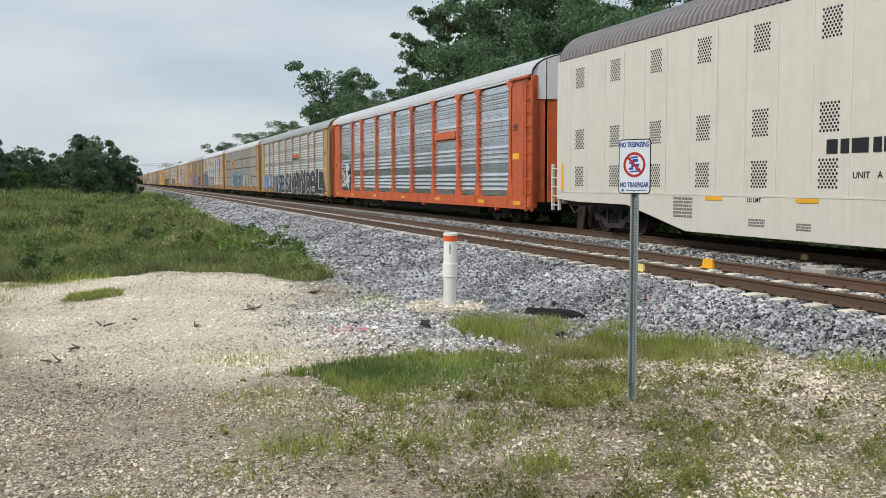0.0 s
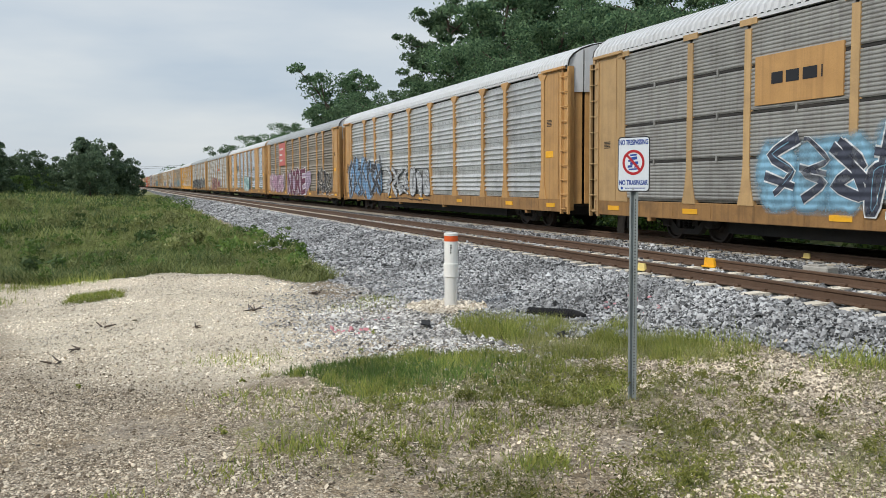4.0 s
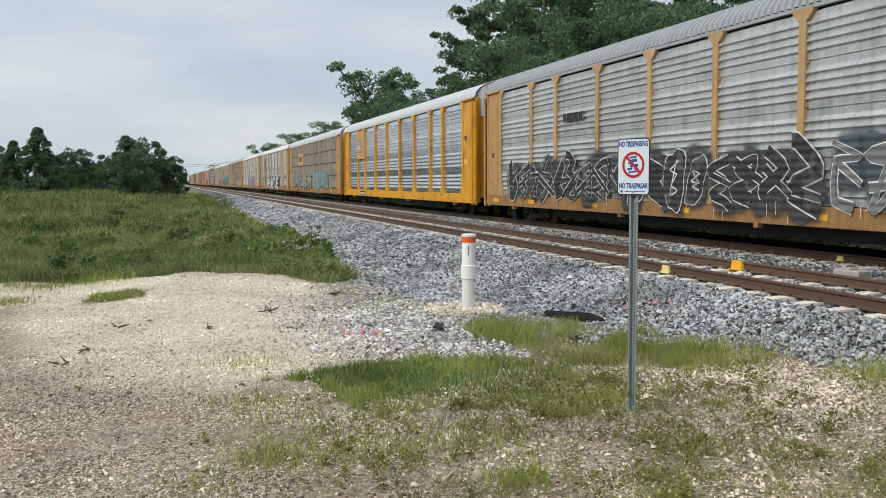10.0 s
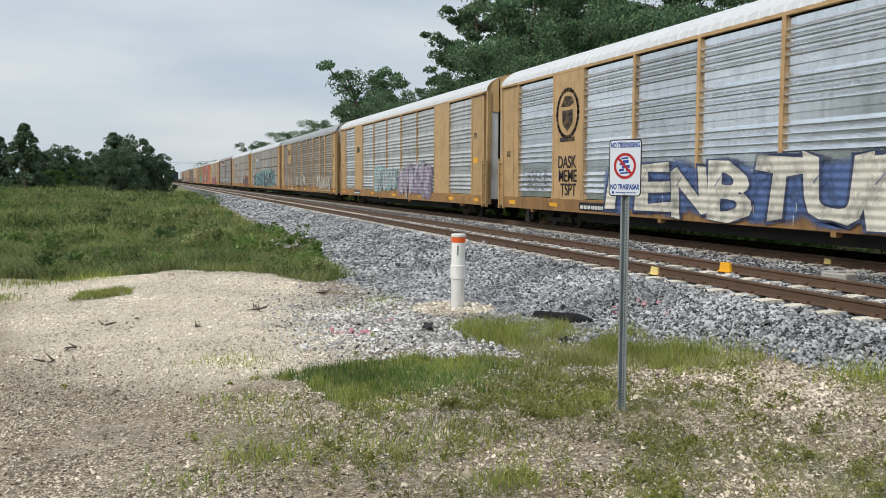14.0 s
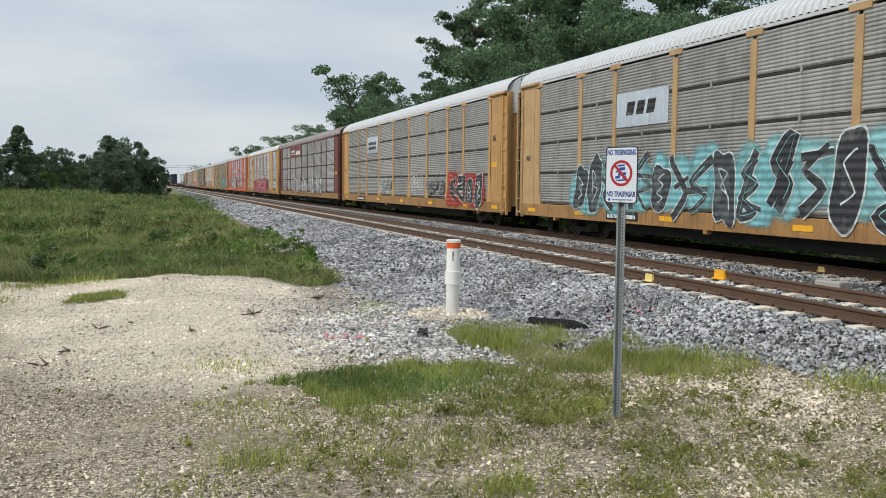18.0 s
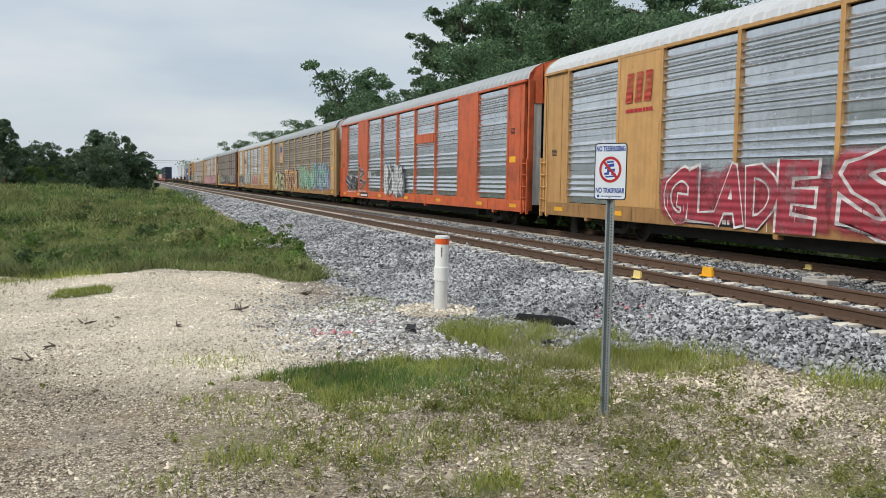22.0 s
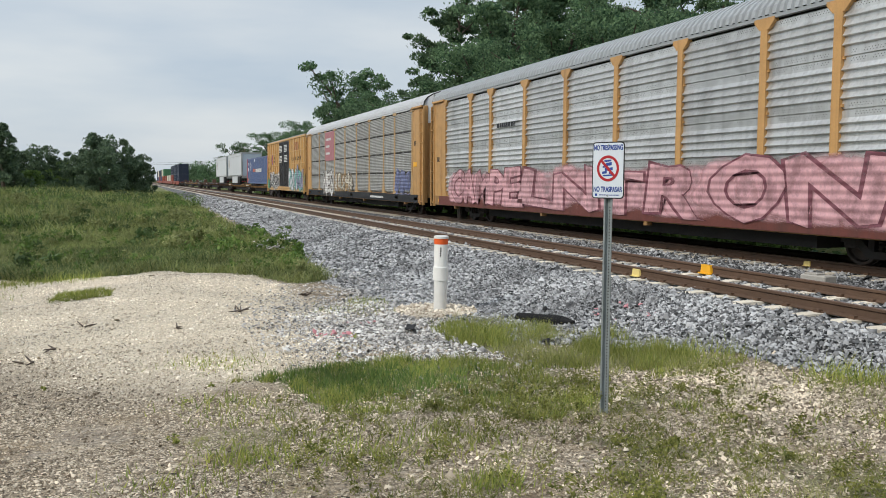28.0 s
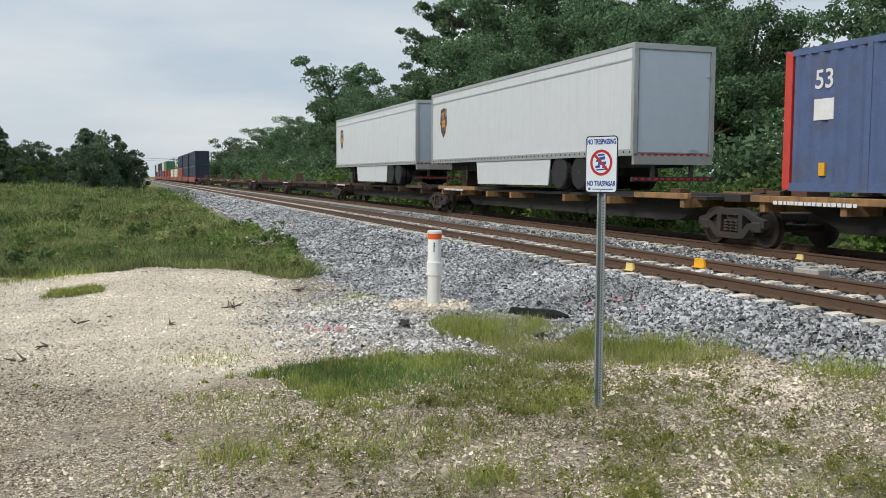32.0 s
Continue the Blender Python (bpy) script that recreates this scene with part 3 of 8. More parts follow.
def tie_mesh():
    bm = bmesh.new()
    z1 = RAIL_Z - 0.172
    x = 0.13
    secs = [(-1.3, z1 - 0.02), (-1.0, z1), (-0.5, z1), (-0.3, z1 - 0.03), (0.3, z1 - 0.03), (0.5, z1), (1.0, z1), (1.3, z1 - 0.02)]
    rings = []
    for y, z in secs:
        rings.append([bm.verts.new((a, y, b)) for a, b in ((-x, z - 0.2), (-x + 0.025, z), (x - 0.025, z), (x, z - 0.2))])
    for a, b in zip(rings, rings[1:]):
        for k in range(4):
            bm.faces.new((a[k], b[k], b[(k + 1) % 4], a[(k + 1) % 4]))
    bm.faces.new(rings[0])
    bm.faces.new(rings[-1][::-1])
    bmesh.ops.recalc_face_normals(bm, faces=bm.faces)
    return mesh(bm, "tie")


TIE = tie_mesh()


def track(yc, near, label):
    root = empty("railway_track", label, "railway track", "parallel tracks")
    root["kind"] = "structure"
    for dy in (-0.7525, 0.7525):
        bm = bmesh.new()
        strip(bm, rail_prof(dy), -1600, 800)
        bmesh.ops.recalc_face_normals(bm, faces=bm.faces)
        for f in bm.faces:
            f.material_index = 1 if f.calc_center_median().z > RAIL_Z - 0.004 else 0
        part("rail", bm, (M["rail"], M["railtop"]), root)
    xs = np.arange(-4.0, -700, -0.6)
    for x in xs[:near]:
        t = ob_of("tie", TIE, root, (M["tie"],))
        t.location = (x + rand(-0.02, 0.02), rand(-0.02, 0.02), 0)
    bm = bmesh.new()
    for x in list(xs[near:]) + list(np.arange(-3.4, 40, 0.6)):
        box(bm, x - 0.12, x + 0.12, -1.3, 1.3, RAIL_Z - 0.37, RAIL_Z - 0.175)
    far = part("far_ties", bm, M["tie"], root)
    far["kind"] = "stuff"
    # spring clips and pads by each rail seat
    bm = bmesh.new()
    for x in xs[:near]:
        for dy in (-0.7525, 0.7525):
            for s in (-1, 1):
                box(bm, x - 0.05, x + 0.05, dy + s * 0.08 - 0.03, dy + s * 0.08 + 0.03, RAIL_Z - 0.172, RAIL_Z - 0.13)
    clips = part("rail_clips", bm, M["rail"], root)
    clips["kind"] = "stuff"
    root.location = (0, yc, 0)
    return root


track(T1, 130, "empty main track with rusty rails on concrete ties")
track(T2, 60, "second track under the passing freight train")


def stones(name, n, xr, yr, size, keep, material, label, category, lift=0.3, flat=0.75, seed=1):
    """Loose stones strewn on the ground: crooked six-sided lumps."""
    rs = np.random.RandomState(seed)
    x, y = rs.uniform(*xr, n), rs.uniform(*yr, n)
    ok = rs.uniform(0, 1, n) < keep(x, y)
    x, y = x[ok], y[ok]
    n = len(x)
    s = size * rs.lognormal(0, 0.33, n)
    # crooked lumps of six corners, tumbled every way
    lump = np.array([(-1, 0, 0), (1, 0, 0), (0, -1, 0), (0, 1, 0), (0, 0, -1), (0, 0, 1)], float)
    v = lump[None] * rs.uniform(0.75, 1.1, (n, 6, 1)) + rs.uniform(-0.32, 0.32, (n, 6, 3))
    v *= rs.uniform(0.5, 1.35, (n, 1, 3))
    q = rs.normal(size=(n, 4))
    w, a, b, c = (q / np.linalg.norm(q, axis=1)[:, None]).T
    rot = np.stack([1 - 2 * (b * b + c * c), 2 * (a * b - w * c), 2 * (a * c + w * b), 2 * (a * b + w * c), 1 - 2 * (a * a + c * c), 2 * (b * c - w * a), 2 * (a * c - w * b), 2 * (b * c + w * a), 1 - 2 * (a * a + b * b)], -1).reshape(n, 3, 3)
    v = np.einsum("nij,nkj->nki", rot, v) * np.array([1.0, 1.0, flat])
    v = v * (s * 0.62)[:, None, None]
    v += np.stack([x, y, height(x, y) + s * lift], -1)[:, None]
    tri = np.array([(5, 0, 2), (5, 2, 1), (5, 1, 3), (5, 3, 0), (4, 2, 0), (4, 1, 2), (4, 3, 1), (4, 0, 3)])
    f = (tri[None] + 6 * np.arange(n)[:, None, None]).reshape(-1, 3)
    v = v.reshape(-1, 3)
    p, q, r = v[f[:, 0]], v[f[:, 1]], v[f[:, 2]]
    down = np.cross(q - p, r - p)
    mid = np.repeat(v.reshape(n, 6, 3).mean(1), 8, axis=0)
    down *= np.sign((((p + q + r) / 3 - mid) * down).sum(1))[:, None]
    f = f[down[:, 2] > -0.3 * np.linalg.norm(down, axis=1)]
    ob = new(name, soup(name, v, f, material))
    return tagged(ob, label, category, kind="stuff")


def on_bed(x, y):
    """Ballast, but not on ties' tops under the rails."""
    return np.where(ballast_mask(x, y) > 0.4, 1.0, 0.12 * (ballast_mask(x, y) > 0.05)) * (1 - meadow_mask(x, y))


B = "coarse grey crushed granite ballast beside the track"
away = lambda x, y: (((x + 13.9) / 0.8) ** 2 + ((y - 4.75) / 0.62) ** 2 > 1) * 1.0  # noqa: E731
stones("ballast_stones", 150000, (-20, -3.5), (2.4, 8.15), 0.034, lambda x, y: on_bed(x, y) * away(x, y), LEAF["ballast"], B, "ballast", lift=0.4, flat=0.9, seed=2)
stones("ballast_stones", 40000, (-46, -20), (4.0, 8.15), 0.05, on_bed, LEAF["ballast"], B, "ballast", lift=0.25, seed=3)
stones("ballast_stones", 22000, (-110, -46), (4.6, 8.15), 0.09, on_bed, LEAF["ballast"], B, "ballast", lift=0.15, seed=6)
stones("ballast_stones", 44000, (-42, -4), (8.1, 13.1), 0.05, lambda x, y: on_bed(x, y) * np.where(np.abs(y - T1) < 1.3, 0.7, 1.0), LEAF["ballast"], B, "ballast", lift=0.15, seed=4)


# ---- the train ----
SPEED, START = 22.22, -24.1
MOVERS, WHEELS = [], []
EDGES = [-12.15, -9.25, -7.25, -4.35, -1.45, 1.45, 4.35, 7.25, 9.25, 12.15]
ROOF = [(-1.6, 4.86), (-1.56, 5.03), (-1.42, 5.2), (-1.15, 5.36), (-0.8, 5.48), (-0.4, 5.56), (0, 5.585)]
ROOF = ROOF + [(-y, z) for y, z in ROOF[-2::-1]]
CACHE = {}


def cached(key, build, smooth=False):
    if key not in CACHE:
        bm = bmesh.new()
        build(bm)
        CACHE[key] = mesh(bm, key if isinstance(key, str) else key[0], smooth)
    return CACHE[key]


def put(name, key, build, material, parent, at=(0, 0, 0), rz=0.0, label="", smooth=False):
    mats = material if isinstance(material, (list, tuple)) else (material,)
    ob = ob_of(name, cached(key, build, smooth), parent, mats, label)
    ob.location, ob.rotation_euler = at, (0, 0, rz)
    return ob


def sideframe(bm):
    """Cast side frame of a freight truck, seen from the side, with its two windows."""
    slab(bm, [(-1.12, 0.42), (-1.12, 0.6), (-0.8, 0.67), (-0.45, 0.83), (0.45, 0.83), (0.8, 0.67), (1.12, 0.6), (1.12, 0.42), (0.85, 0.5), (0.5, 0.68), (-0.5, 0.68), (-0.85, 0.5)], -0.07, 0.07)
    slab(bm, [(-0.8, 0.5), (-0.62, 0.52), (-0.36, 0.3), (0.36, 0.3), (0.62, 0.52), (0.8, 0.5), (0.5, 0.2), (0.36, 0.17), (-0.36, 0.17), (-0.5, 0.2)], -0.09, 0.07)
    for s in (-1, 1):
        slab(bm, [(s * 0.3, 0.28), (s * 0.44, 0.28), (s * 0.44, 0.72), (s * 0.3, 0.72)], -0.08, 0.07)
        box(bm, s * 0.87 - 0.16, s * 0.87 + 0.16, -0.1, 0.1, 0.33, 0.56, bev=0.03)


def coil_spring(bm):
    lathe(bm, [(0.31 + k * 0.033, 0.075 if k % 2 else 0.05) for k in range(9)], "z", 7)


def wheelset(bm):
    for s in (-1, 1):
        lathe(bm, [(s * 0.66, 0.1), (s * 0.67, 0.1), (s * 0.672, 0.36), (s * 0.68, 0.445), (s * 0.71, 0.445), (s * 0.715, 0.42), (s * 0.81, 0.415), (s * 0.812, 0.36), (s * 0.77, 0.33), (s * 0.76, 0.17), (s * 0.83, 0.13), (s * 0.83, 0.1)], "y", 20)
        for k in range(3):
            a = 2.09 * k
            box(bm, 0.03 * math.cos(a) - 0.015, 0.03 * math.cos(a) + 0.015, min(s * 0.99, s * 1.02), max(s * 0.99, s * 1.02), 0.03 * math.sin(a) - 0.015, 0.03 * math.sin(a) + 0.015)
    tube(bm, (0, -1.0, 0), (0, 1.0, 0), 0.085, 12)
    bmesh.ops.recalc_face_normals(bm, faces=bm.faces)


def truck(car, x, n=0):
    t = put("truck", "truck_bolster", lambda bm: (box(bm, -0.2, 0.2, -1.0, 1.0, 0.5, 0.72, bev=0.03), box(bm, -0.75, -0.68, -0.75, 0.75, 0.42, 0.5), box(bm, 0.68, 0.75, -0.75, 0.75, 0.42, 0.5)), M["truck"], car, (x, 0, 0))
    for s in (-1, 1):
        put("side_frame", "side_frame", sideframe, M["truck"], t, (0, s * 1.0, 0), 0 if s < 0 else math.pi)
        for dx in (-0.19, 0.0, 0.19):
            put("coil_spring", "coil_spring", coil_spring, M["truck"], t, (dx, s * 1.0, 0))
    for dx in (-0.87, 0.87):
        w = put("wheelset", "wheelset", wheelset, M["wheel"], t, (dx, 0, 0.415))
        WHEELS.append((w, dx, car))
    return t


def ladder(bm, h0=0.55, h1=4.7, w=0.4, rungs=10):
    for s in (-1, 1):
        box(bm, s * w / 2 - 0.035, s * w / 2 + 0.035, -0.05, 0.03, h0, h1)
    for k in range(rungs):
        z = h0 + 0.15 + (h1 - h0 - 0.3) * k / (rungs - 1)
        tube(bm, (-w / 2, -0.06, z), (w / 2, -0.06, z), 0.016, 6)
    if rungs > 6:
        box(bm, -w / 2 + 0.035, w / 2 - 0.035, 0.01, 0.03, h0 + 0.2, h1)


def coupler(bm):
    box(bm, -0.2, 0.5, -0.09, 0.09, 0.72, 0.94, bev=0.02)
    slab(bm, [(0.35, -0.0), (0.5, 0.14), (0.72, 0.1), (0.74, -0.02), (0.62, -0.16), (0.45, -0.15)], -0.14, 0.14)
    for v in list(bm.verts)[-12:]:
        v.co = (v.co.x, v.co.z, 0.83 + v.co.y)
    # air hose
    tube(bm, (0.1, -0.3, 0.75), (0.45, -0.28, 0.45), 0.03, 6)
    tube(bm, (0.45, -0.28, 0.45), (0.7, -0.22, 0.6), 0.03, 6)
    bmesh.ops.recalc_face_normals(bm, faces=bm.faces)


def coupled(car, half):
    for s in (-1, 1):
        put("coupler", "coupler", coupler, M["truck"], car, (s * half, 0, 0), 0 if s > 0 else math.pi)


def wave_panel(w, kind):
    """A side screen: profile of ridges, drawn over the width of its bay."""
    z0, z1 = 0.97, 4.76
    prof = []
    if kind == "A":
        z = z0
        for _ in range(4):
            prof += [(0.0, z), (0.0, z + 0.12)]
            for k in range(4):
                q = z + 0.14 + k * 0.168
                prof += [(0.0, q), (0.0, q + 0.028), (-0.04, q + 0.038), (-0.052, q + 0.048), (-0.053, q + 0.056), (-0.046, q + 0.068), (-0.033, q + 0.086), (-0.019, q + 0.108), (-0.006, q + 0.132), (0.0, q + 0.146)]
            prof += [(0.0, z + 0.83), (0.0, z + 0.918), (0.04, z + 0.92), (0.04, z + 0.944)]
            z += 0.9475
    else:
        n = 4
        h = (z1 - z0) / n
        for b in range(n):
            q = z0 + b * h
            prof += [(0.075, q + 0.002), (0.075, q + 0.055), (0.0, q + 0.06)]
            m = 11
            step = (h - 0.075) / m
            for k in range(m):
                r = q + 0.065 + k * step
                prof += [(0.0, r), (-0.02, r + step * 0.3), (-0.02, r + step * 0.6), (0.0, r + step * 0.9)]
    prof = sorted(prof, key=lambda p: p[1])

    def build(bm):
        strip(bm, [((-1.556 + y * 1.1 if kind == "A" else -1.598 + y * 0.85), z) for y, z in prof], -w / 2 - 0.05, w / 2 + 0.05)
        box(bm, -w / 2, w / 2, -1.5, -1.47, z0, z1)
        if kind == "A":
            for _ in range(12):
                box(bm, *(lambda x, z: (x - 0.012, x + 0.012, -1.566, -1.55, z - 0.012, z + 0.012))(random.uniform(-w / 2 + 0.1, w / 2 - 0.1), z0 + random.choice((0.02, 0.9, 1.845, 2.79))))
        else:
            for b in range(1, 4):
                box(bm, -0.03, 0.03, -1.632, -1.56, z0 + b * (z1 - z0) / 4 - 0.06, z0 + b * (z1 - z0) / 4 + 0.1)

    return build


def joint_gap(w):
    """Joint between two bands of slats: a dark strip with ragged lips, for the shade inside."""
    def build(bm):
        r = random.Random(int(w * 100))
        x = -w / 2
        while x < w / 2 - 0.05:
            d = min(r.uniform(0.2, 0.7), w / 2 - x)
            box(bm, x, x + d, -1.603, -1.54, r.uniform(-0.012, 0.0), r.uniform(0.035, 0.06))
            x += d
    return build


def perforations(w):
    """Rows of small punched holes along a screen, as dark recesses."""
    def build(bm):
        for j, row in enumerate((0.05, 0.845, 1.0, 1.79, 1.945, 2.74, 2.89, 3.69)):
            for dz in (0, 0.04):
                for k in range(int((w - 0.3) / 0.07)):
                    if (k + 3 * j) % 11 > 8:
                        continue
                    x = -w / 2 + 0.18 + k * 0.07 + (0.035 if dz else 0)
                    z = 0.97 + row + dz
                    flat(bm, [(x - 0.011, z), (x, z - 0.011), (x + 0.011, z), (x, z + 0.011)], -1.5585, 0)
    return build


def post_cap(bm, flared):
    if flared:
        slab(bm, [(-0.14, 4.6), (0.14, 4.6), (0.3, 4.76), (0.3, 4.83), (-0.3, 4.83), (-0.3, 4.76)], -1.637, -1.52)
    else:
        slab(bm, [(-0.13, 4.7), (0.13, 4.7), (0.27, 4.7), (0.27, 4.83), (-0.27, 4.83), (-0.27, 4.7)], -1.637, -1.52)


def post(bm):
    """Side post: flared foot and slim shaft."""
    slab(bm, [(-0.26, 0.93), (0.26, 0.93), (0.15, 1.35), (0.1, 1.75), (0.1, 4.62), (-0.1, 4.62), (-0.1, 1.75), (-0.15, 1.35)], -1.634, -1.52)
    for z in np.arange(1.2, 4.6, 0.85):
        for s in (-1, 1):
            box(bm, s * 0.12 - 0.025, s * 0.12 + 0.025, -1.6, -1.56, z, z + 0.05)


def mullion(bm):
    slab(bm, [(-0.12, 0.93), (0.12, 0.93), (0.06, 1.2), (0.06, 4.8), (-0.06, 4.8), (-0.06, 1.2)], -1.624, -1.52)


def fill_panel(w):
    def build(bm):
        box(bm, -w / 2, w / 2, -1.618, -1.52, 0.93, 4.8, bev=0.01)
        for s in (-1, 1):
            slab(bm, [(s * (w / 2 - 0.1), 0.95), (s * (w / 2 - 0.55), 0.95), (s * (w / 2 - 0.1), 1.7)], -1.624, -1.614)
        for z in np.arange(1.5, 4.6, 0.5):
            for x in (-0.35, 0.0, 0.35):
                box(bm, x - 0.015, x + 0.015, -1.622, -1.614, z, z + 0.03)
    return build


def roof(ribs=0.3, amp=0.022, half=13.75, lift=lambda z: z, bands=0):
    def build(bm):
        rings = []
        n = int(2 * half / ribs)
        for k in range(n):
            x = -half + 2 * half * k / n
            for dx, a in ((0, 0), (0.3, 0), (0.42, amp), (0.88, amp)):
                xx = x + dx * 2 * half / n
                rings.append([bm.verts.new((xx, y * (1 + a * 0.6), lift(z) + a * (0.55 if abs(y) > 1.3 else 1))) for y, z in ROOF])
        rings.append([bm.verts.new((half, y, lift(z))) for y, z in ROOF])
        for q, (a, b) in enumerate(zip(rings, rings[1:])):
            for k in range(len(ROOF) - 1):
                bm.faces.new((a[k], a[k + 1], b[k + 1], b[k])).material_index = 1 if bands and (q // 4) % bands == 0 else 0
        bmesh.ops.recalc_face_normals(bm, faces=bm.faces)
        if bm.faces[0].normal.z < 0:
            bmesh.ops.reverse_faces(bm, faces=bm.faces)
    return build


def nose(y):
    """How far the car's end bulges out at the breadth y."""
    return 0.3 * (1 - (y / 1.54) ** 2)


def end_leaf(k, lift=lambda z: z):
    """One of the seven folded leaves of the upper end wall, cut to the roof's arch."""
    def build(bm):
        ys, zs = [p[0] for p in ROOF], [lift(p[1]) - 0.01 for p in ROOF]
        y0, y1 = -1.54 + 0.44 * k, -1.54 + 0.44 * k + 0.395
        n = 4
        pts = [(y, float(np.interp(y, ys, zs))) for y in (y0 + (y1 - y0) * j / n for j in range(n + 1))] + [(y1, 4.1), (y0, 4.1)]
        a = [bm.verts.new((nose(y), y, z)) for y, z in pts]
        b = [bm.verts.new((nose(y) - 0.06, y, z)) for y, z in pts]
        bm.faces.new(a[::-1])
        bm.faces.new(b)
        m = len(pts)
        for j in range(m):
            bm.faces.new((a[j], a[(j + 1) % m], b[(j + 1) % m], b[j]))
        bmesh.ops.recalc_face_normals(bm, faces=bm.faces)
    return build


def roof_hoop(bm):
    """Rubbed dark rim round the roof's open end."""
    rings = [[bm.verts.new((dx, y * (1 + dz / 3), z + 0.012 + dz)) for dx, dz in ((-0.022, -0.018), (0.022, -0.018), (0.022, 0.022), (-0.022, 0.022))] for y, z in ROOF]
    for a, b in zip(rings, rings[1:]):
        for k in range(4):
            bm.faces.new((a[k], a[(k + 1) % 4], b[(k + 1) % 4], b[k]))
    bm.faces.new(rings[0])
    bm.faces.new(rings[-1])
    bmesh.ops.recalc_face_normals(bm, faces=bm.faces)


def end_wall(material, car, x, rz):
    for k in range(7):
        put("end_leaf", ("end_leaf", k), end_leaf(k), material, car, (x, 0, 0), rz)


def end_doors(material, car, x, rz):
    """Folding end door of upright leaves, set round the bulge of the end."""
    for k in range(7):
        y = -1.32 + 0.44 * k
        turn = math.atan2(nose(y - 0.2) - nose(y + 0.2), 0.4)
        put("door_leaf", "door_leaf", lambda bm: box(bm, -0.05, 0.0, -0.19, 0.19, 0.8, 4.1, bev=0.012), material, car, (x + (nose(y) if rz == 0 else -nose(y)), y if rz == 0 else -y, 0), rz + turn)


def deck(bm):
    box(bm, -13.6, 13.6, -1.5, 1.5, 0.72, 0.92)
    box(bm, -13.0, 13.0, -0.4, 0.4, 0.42, 0.72)
    # solid block added between the trucks to fill the shade under the car
    box(bm, -8.4, 8.4, -1.15, 1.15, 0.27, 0.72)
    for x in np.arange(-12, 12.1, 1.5):
        box(bm, x - 0.06, x + 0.06, -1.45, 1.45, 0.55, 0.72)
    # brake gear and pipes
    box(bm, 1.0, 2.2, -0.95, -0.45, 0.4, 0.7, bev=0.05)
    tube(bm, (-3.5, -0.8, 0.5), (-2.2, -0.8, 0.5), 0.2, 12)
    tube(bm, (-10, -1.1, 0.6), (10, -1.1, 0.6), 0.03, 6)


def dark_core(bm):
    """Plain dark box that stands for the shade inside, behind the screens."""
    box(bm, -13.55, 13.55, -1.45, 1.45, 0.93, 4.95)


def sill(half=13.6):
    def build(bm):
        box(bm, -half, half, -1.614, -1.5, 0.55, 0.95, bev=0.012)
        for x in np.arange(-half + 0.8, half, 1.45):
            box(bm, x - 0.03, x + 0.03, -1.624, -1.62, 0.6, 0.9)
        for x in (-10.9, -3.0, 3.0, 10.9):
            box(bm, x - 0.07, x + 0.07, -1.61, -1.45, 0.46, 0.56)
    return build


def bars(name, parent, material, x0, z0, w, h, rows, y=-1.642, seed=0, thick=0.003):
    """Lettering too small or too private to spell: broken bars."""
    r = random.Random(seed)
    bm = bmesh.new()
    for k in range(rows):
        z = z0 + h * (rows - 1 - k) / rows
        x = x0
        while x < x0 + w - 0.01:
            step = min(r.uniform(0.5, 1.6) * h / rows, x0 + w - x)
            box(bm, x, x + step * 0.78, y, y + thick, z, z + h / rows * 0.66)
            x += step
    return tagged(part(name, bm, material, parent), kind="stuff")


GRAF = {}


def paint(rgb):
    """Sprayed colour, faded towards grey and worn through in patches."""
    if rgb not in GRAF:
        g = sum(rgb) / 3
        m = mat("spray_paint", lin(*(0.88 * c + 0.12 * (0.6 * g + 50) for c in rgb)), 0.65, var=0.5, scale=2.5, bump=0.03, streak=0.15)
        nt = m.node_tree
        N, L = nt.nodes.new, nt.links.new
        tc, r = N("ShaderNodeTexCoord"), N("ShaderNodeMapRange")
        n = N("ShaderNodeTexNoise")
        n.inputs["Scale"].default_value, n.inputs["Detail"].default_value, n.inputs["Roughness"].default_value = 2.2, 6, 0.65
        L(tc.outputs["Object"], n.inputs[0])
        r.inputs[1].default_value, r.inputs[2].default_value, r.inputs[3].default_value, r.inputs[4].default_value = 0.36, 0.54, 0.5, 1.0
        L(n.outputs[0], r.inputs[0])
        # sprayed edges fade out
        at, inv, mul = N("ShaderNodeAttribute"), N("ShaderNodeMath"), N("ShaderNodeMath")
        at.attribute_name = "fade"
        inv.operation, mul.operation = "SUBTRACT", "MULTIPLY"
        inv.inputs[0].default_value = 1.0
        L(at.outputs["Fac"], inv.inputs[1])
        L(inv.outputs[0], mul.inputs[0])
        L(r.outputs[0], mul.inputs[1])
        L(mul.outputs[0], nt.nodes["Principled BSDF"].inputs["Alpha"])
        # the ridges of the steel show through
        wv, bp, p = N("ShaderNodeTexWave"), N("ShaderNodeBump"), nt.nodes["Principled BSDF"]
        wv.bands_direction = "Z"
        wv.inputs["Scale"].default_value = 1.9
        L(tc.outputs["Object"], wv.inputs[0])
        bp.inputs["Strength"].default_value, bp.inputs["Distance"].default_value = 0.4, 0.05
        L(wv.outputs["Fac"], bp.inputs["Height"])
        L(bp.outputs[0], p.inputs["Normal"])
        GRAF[rgb] = m
    return GRAF[rgb]


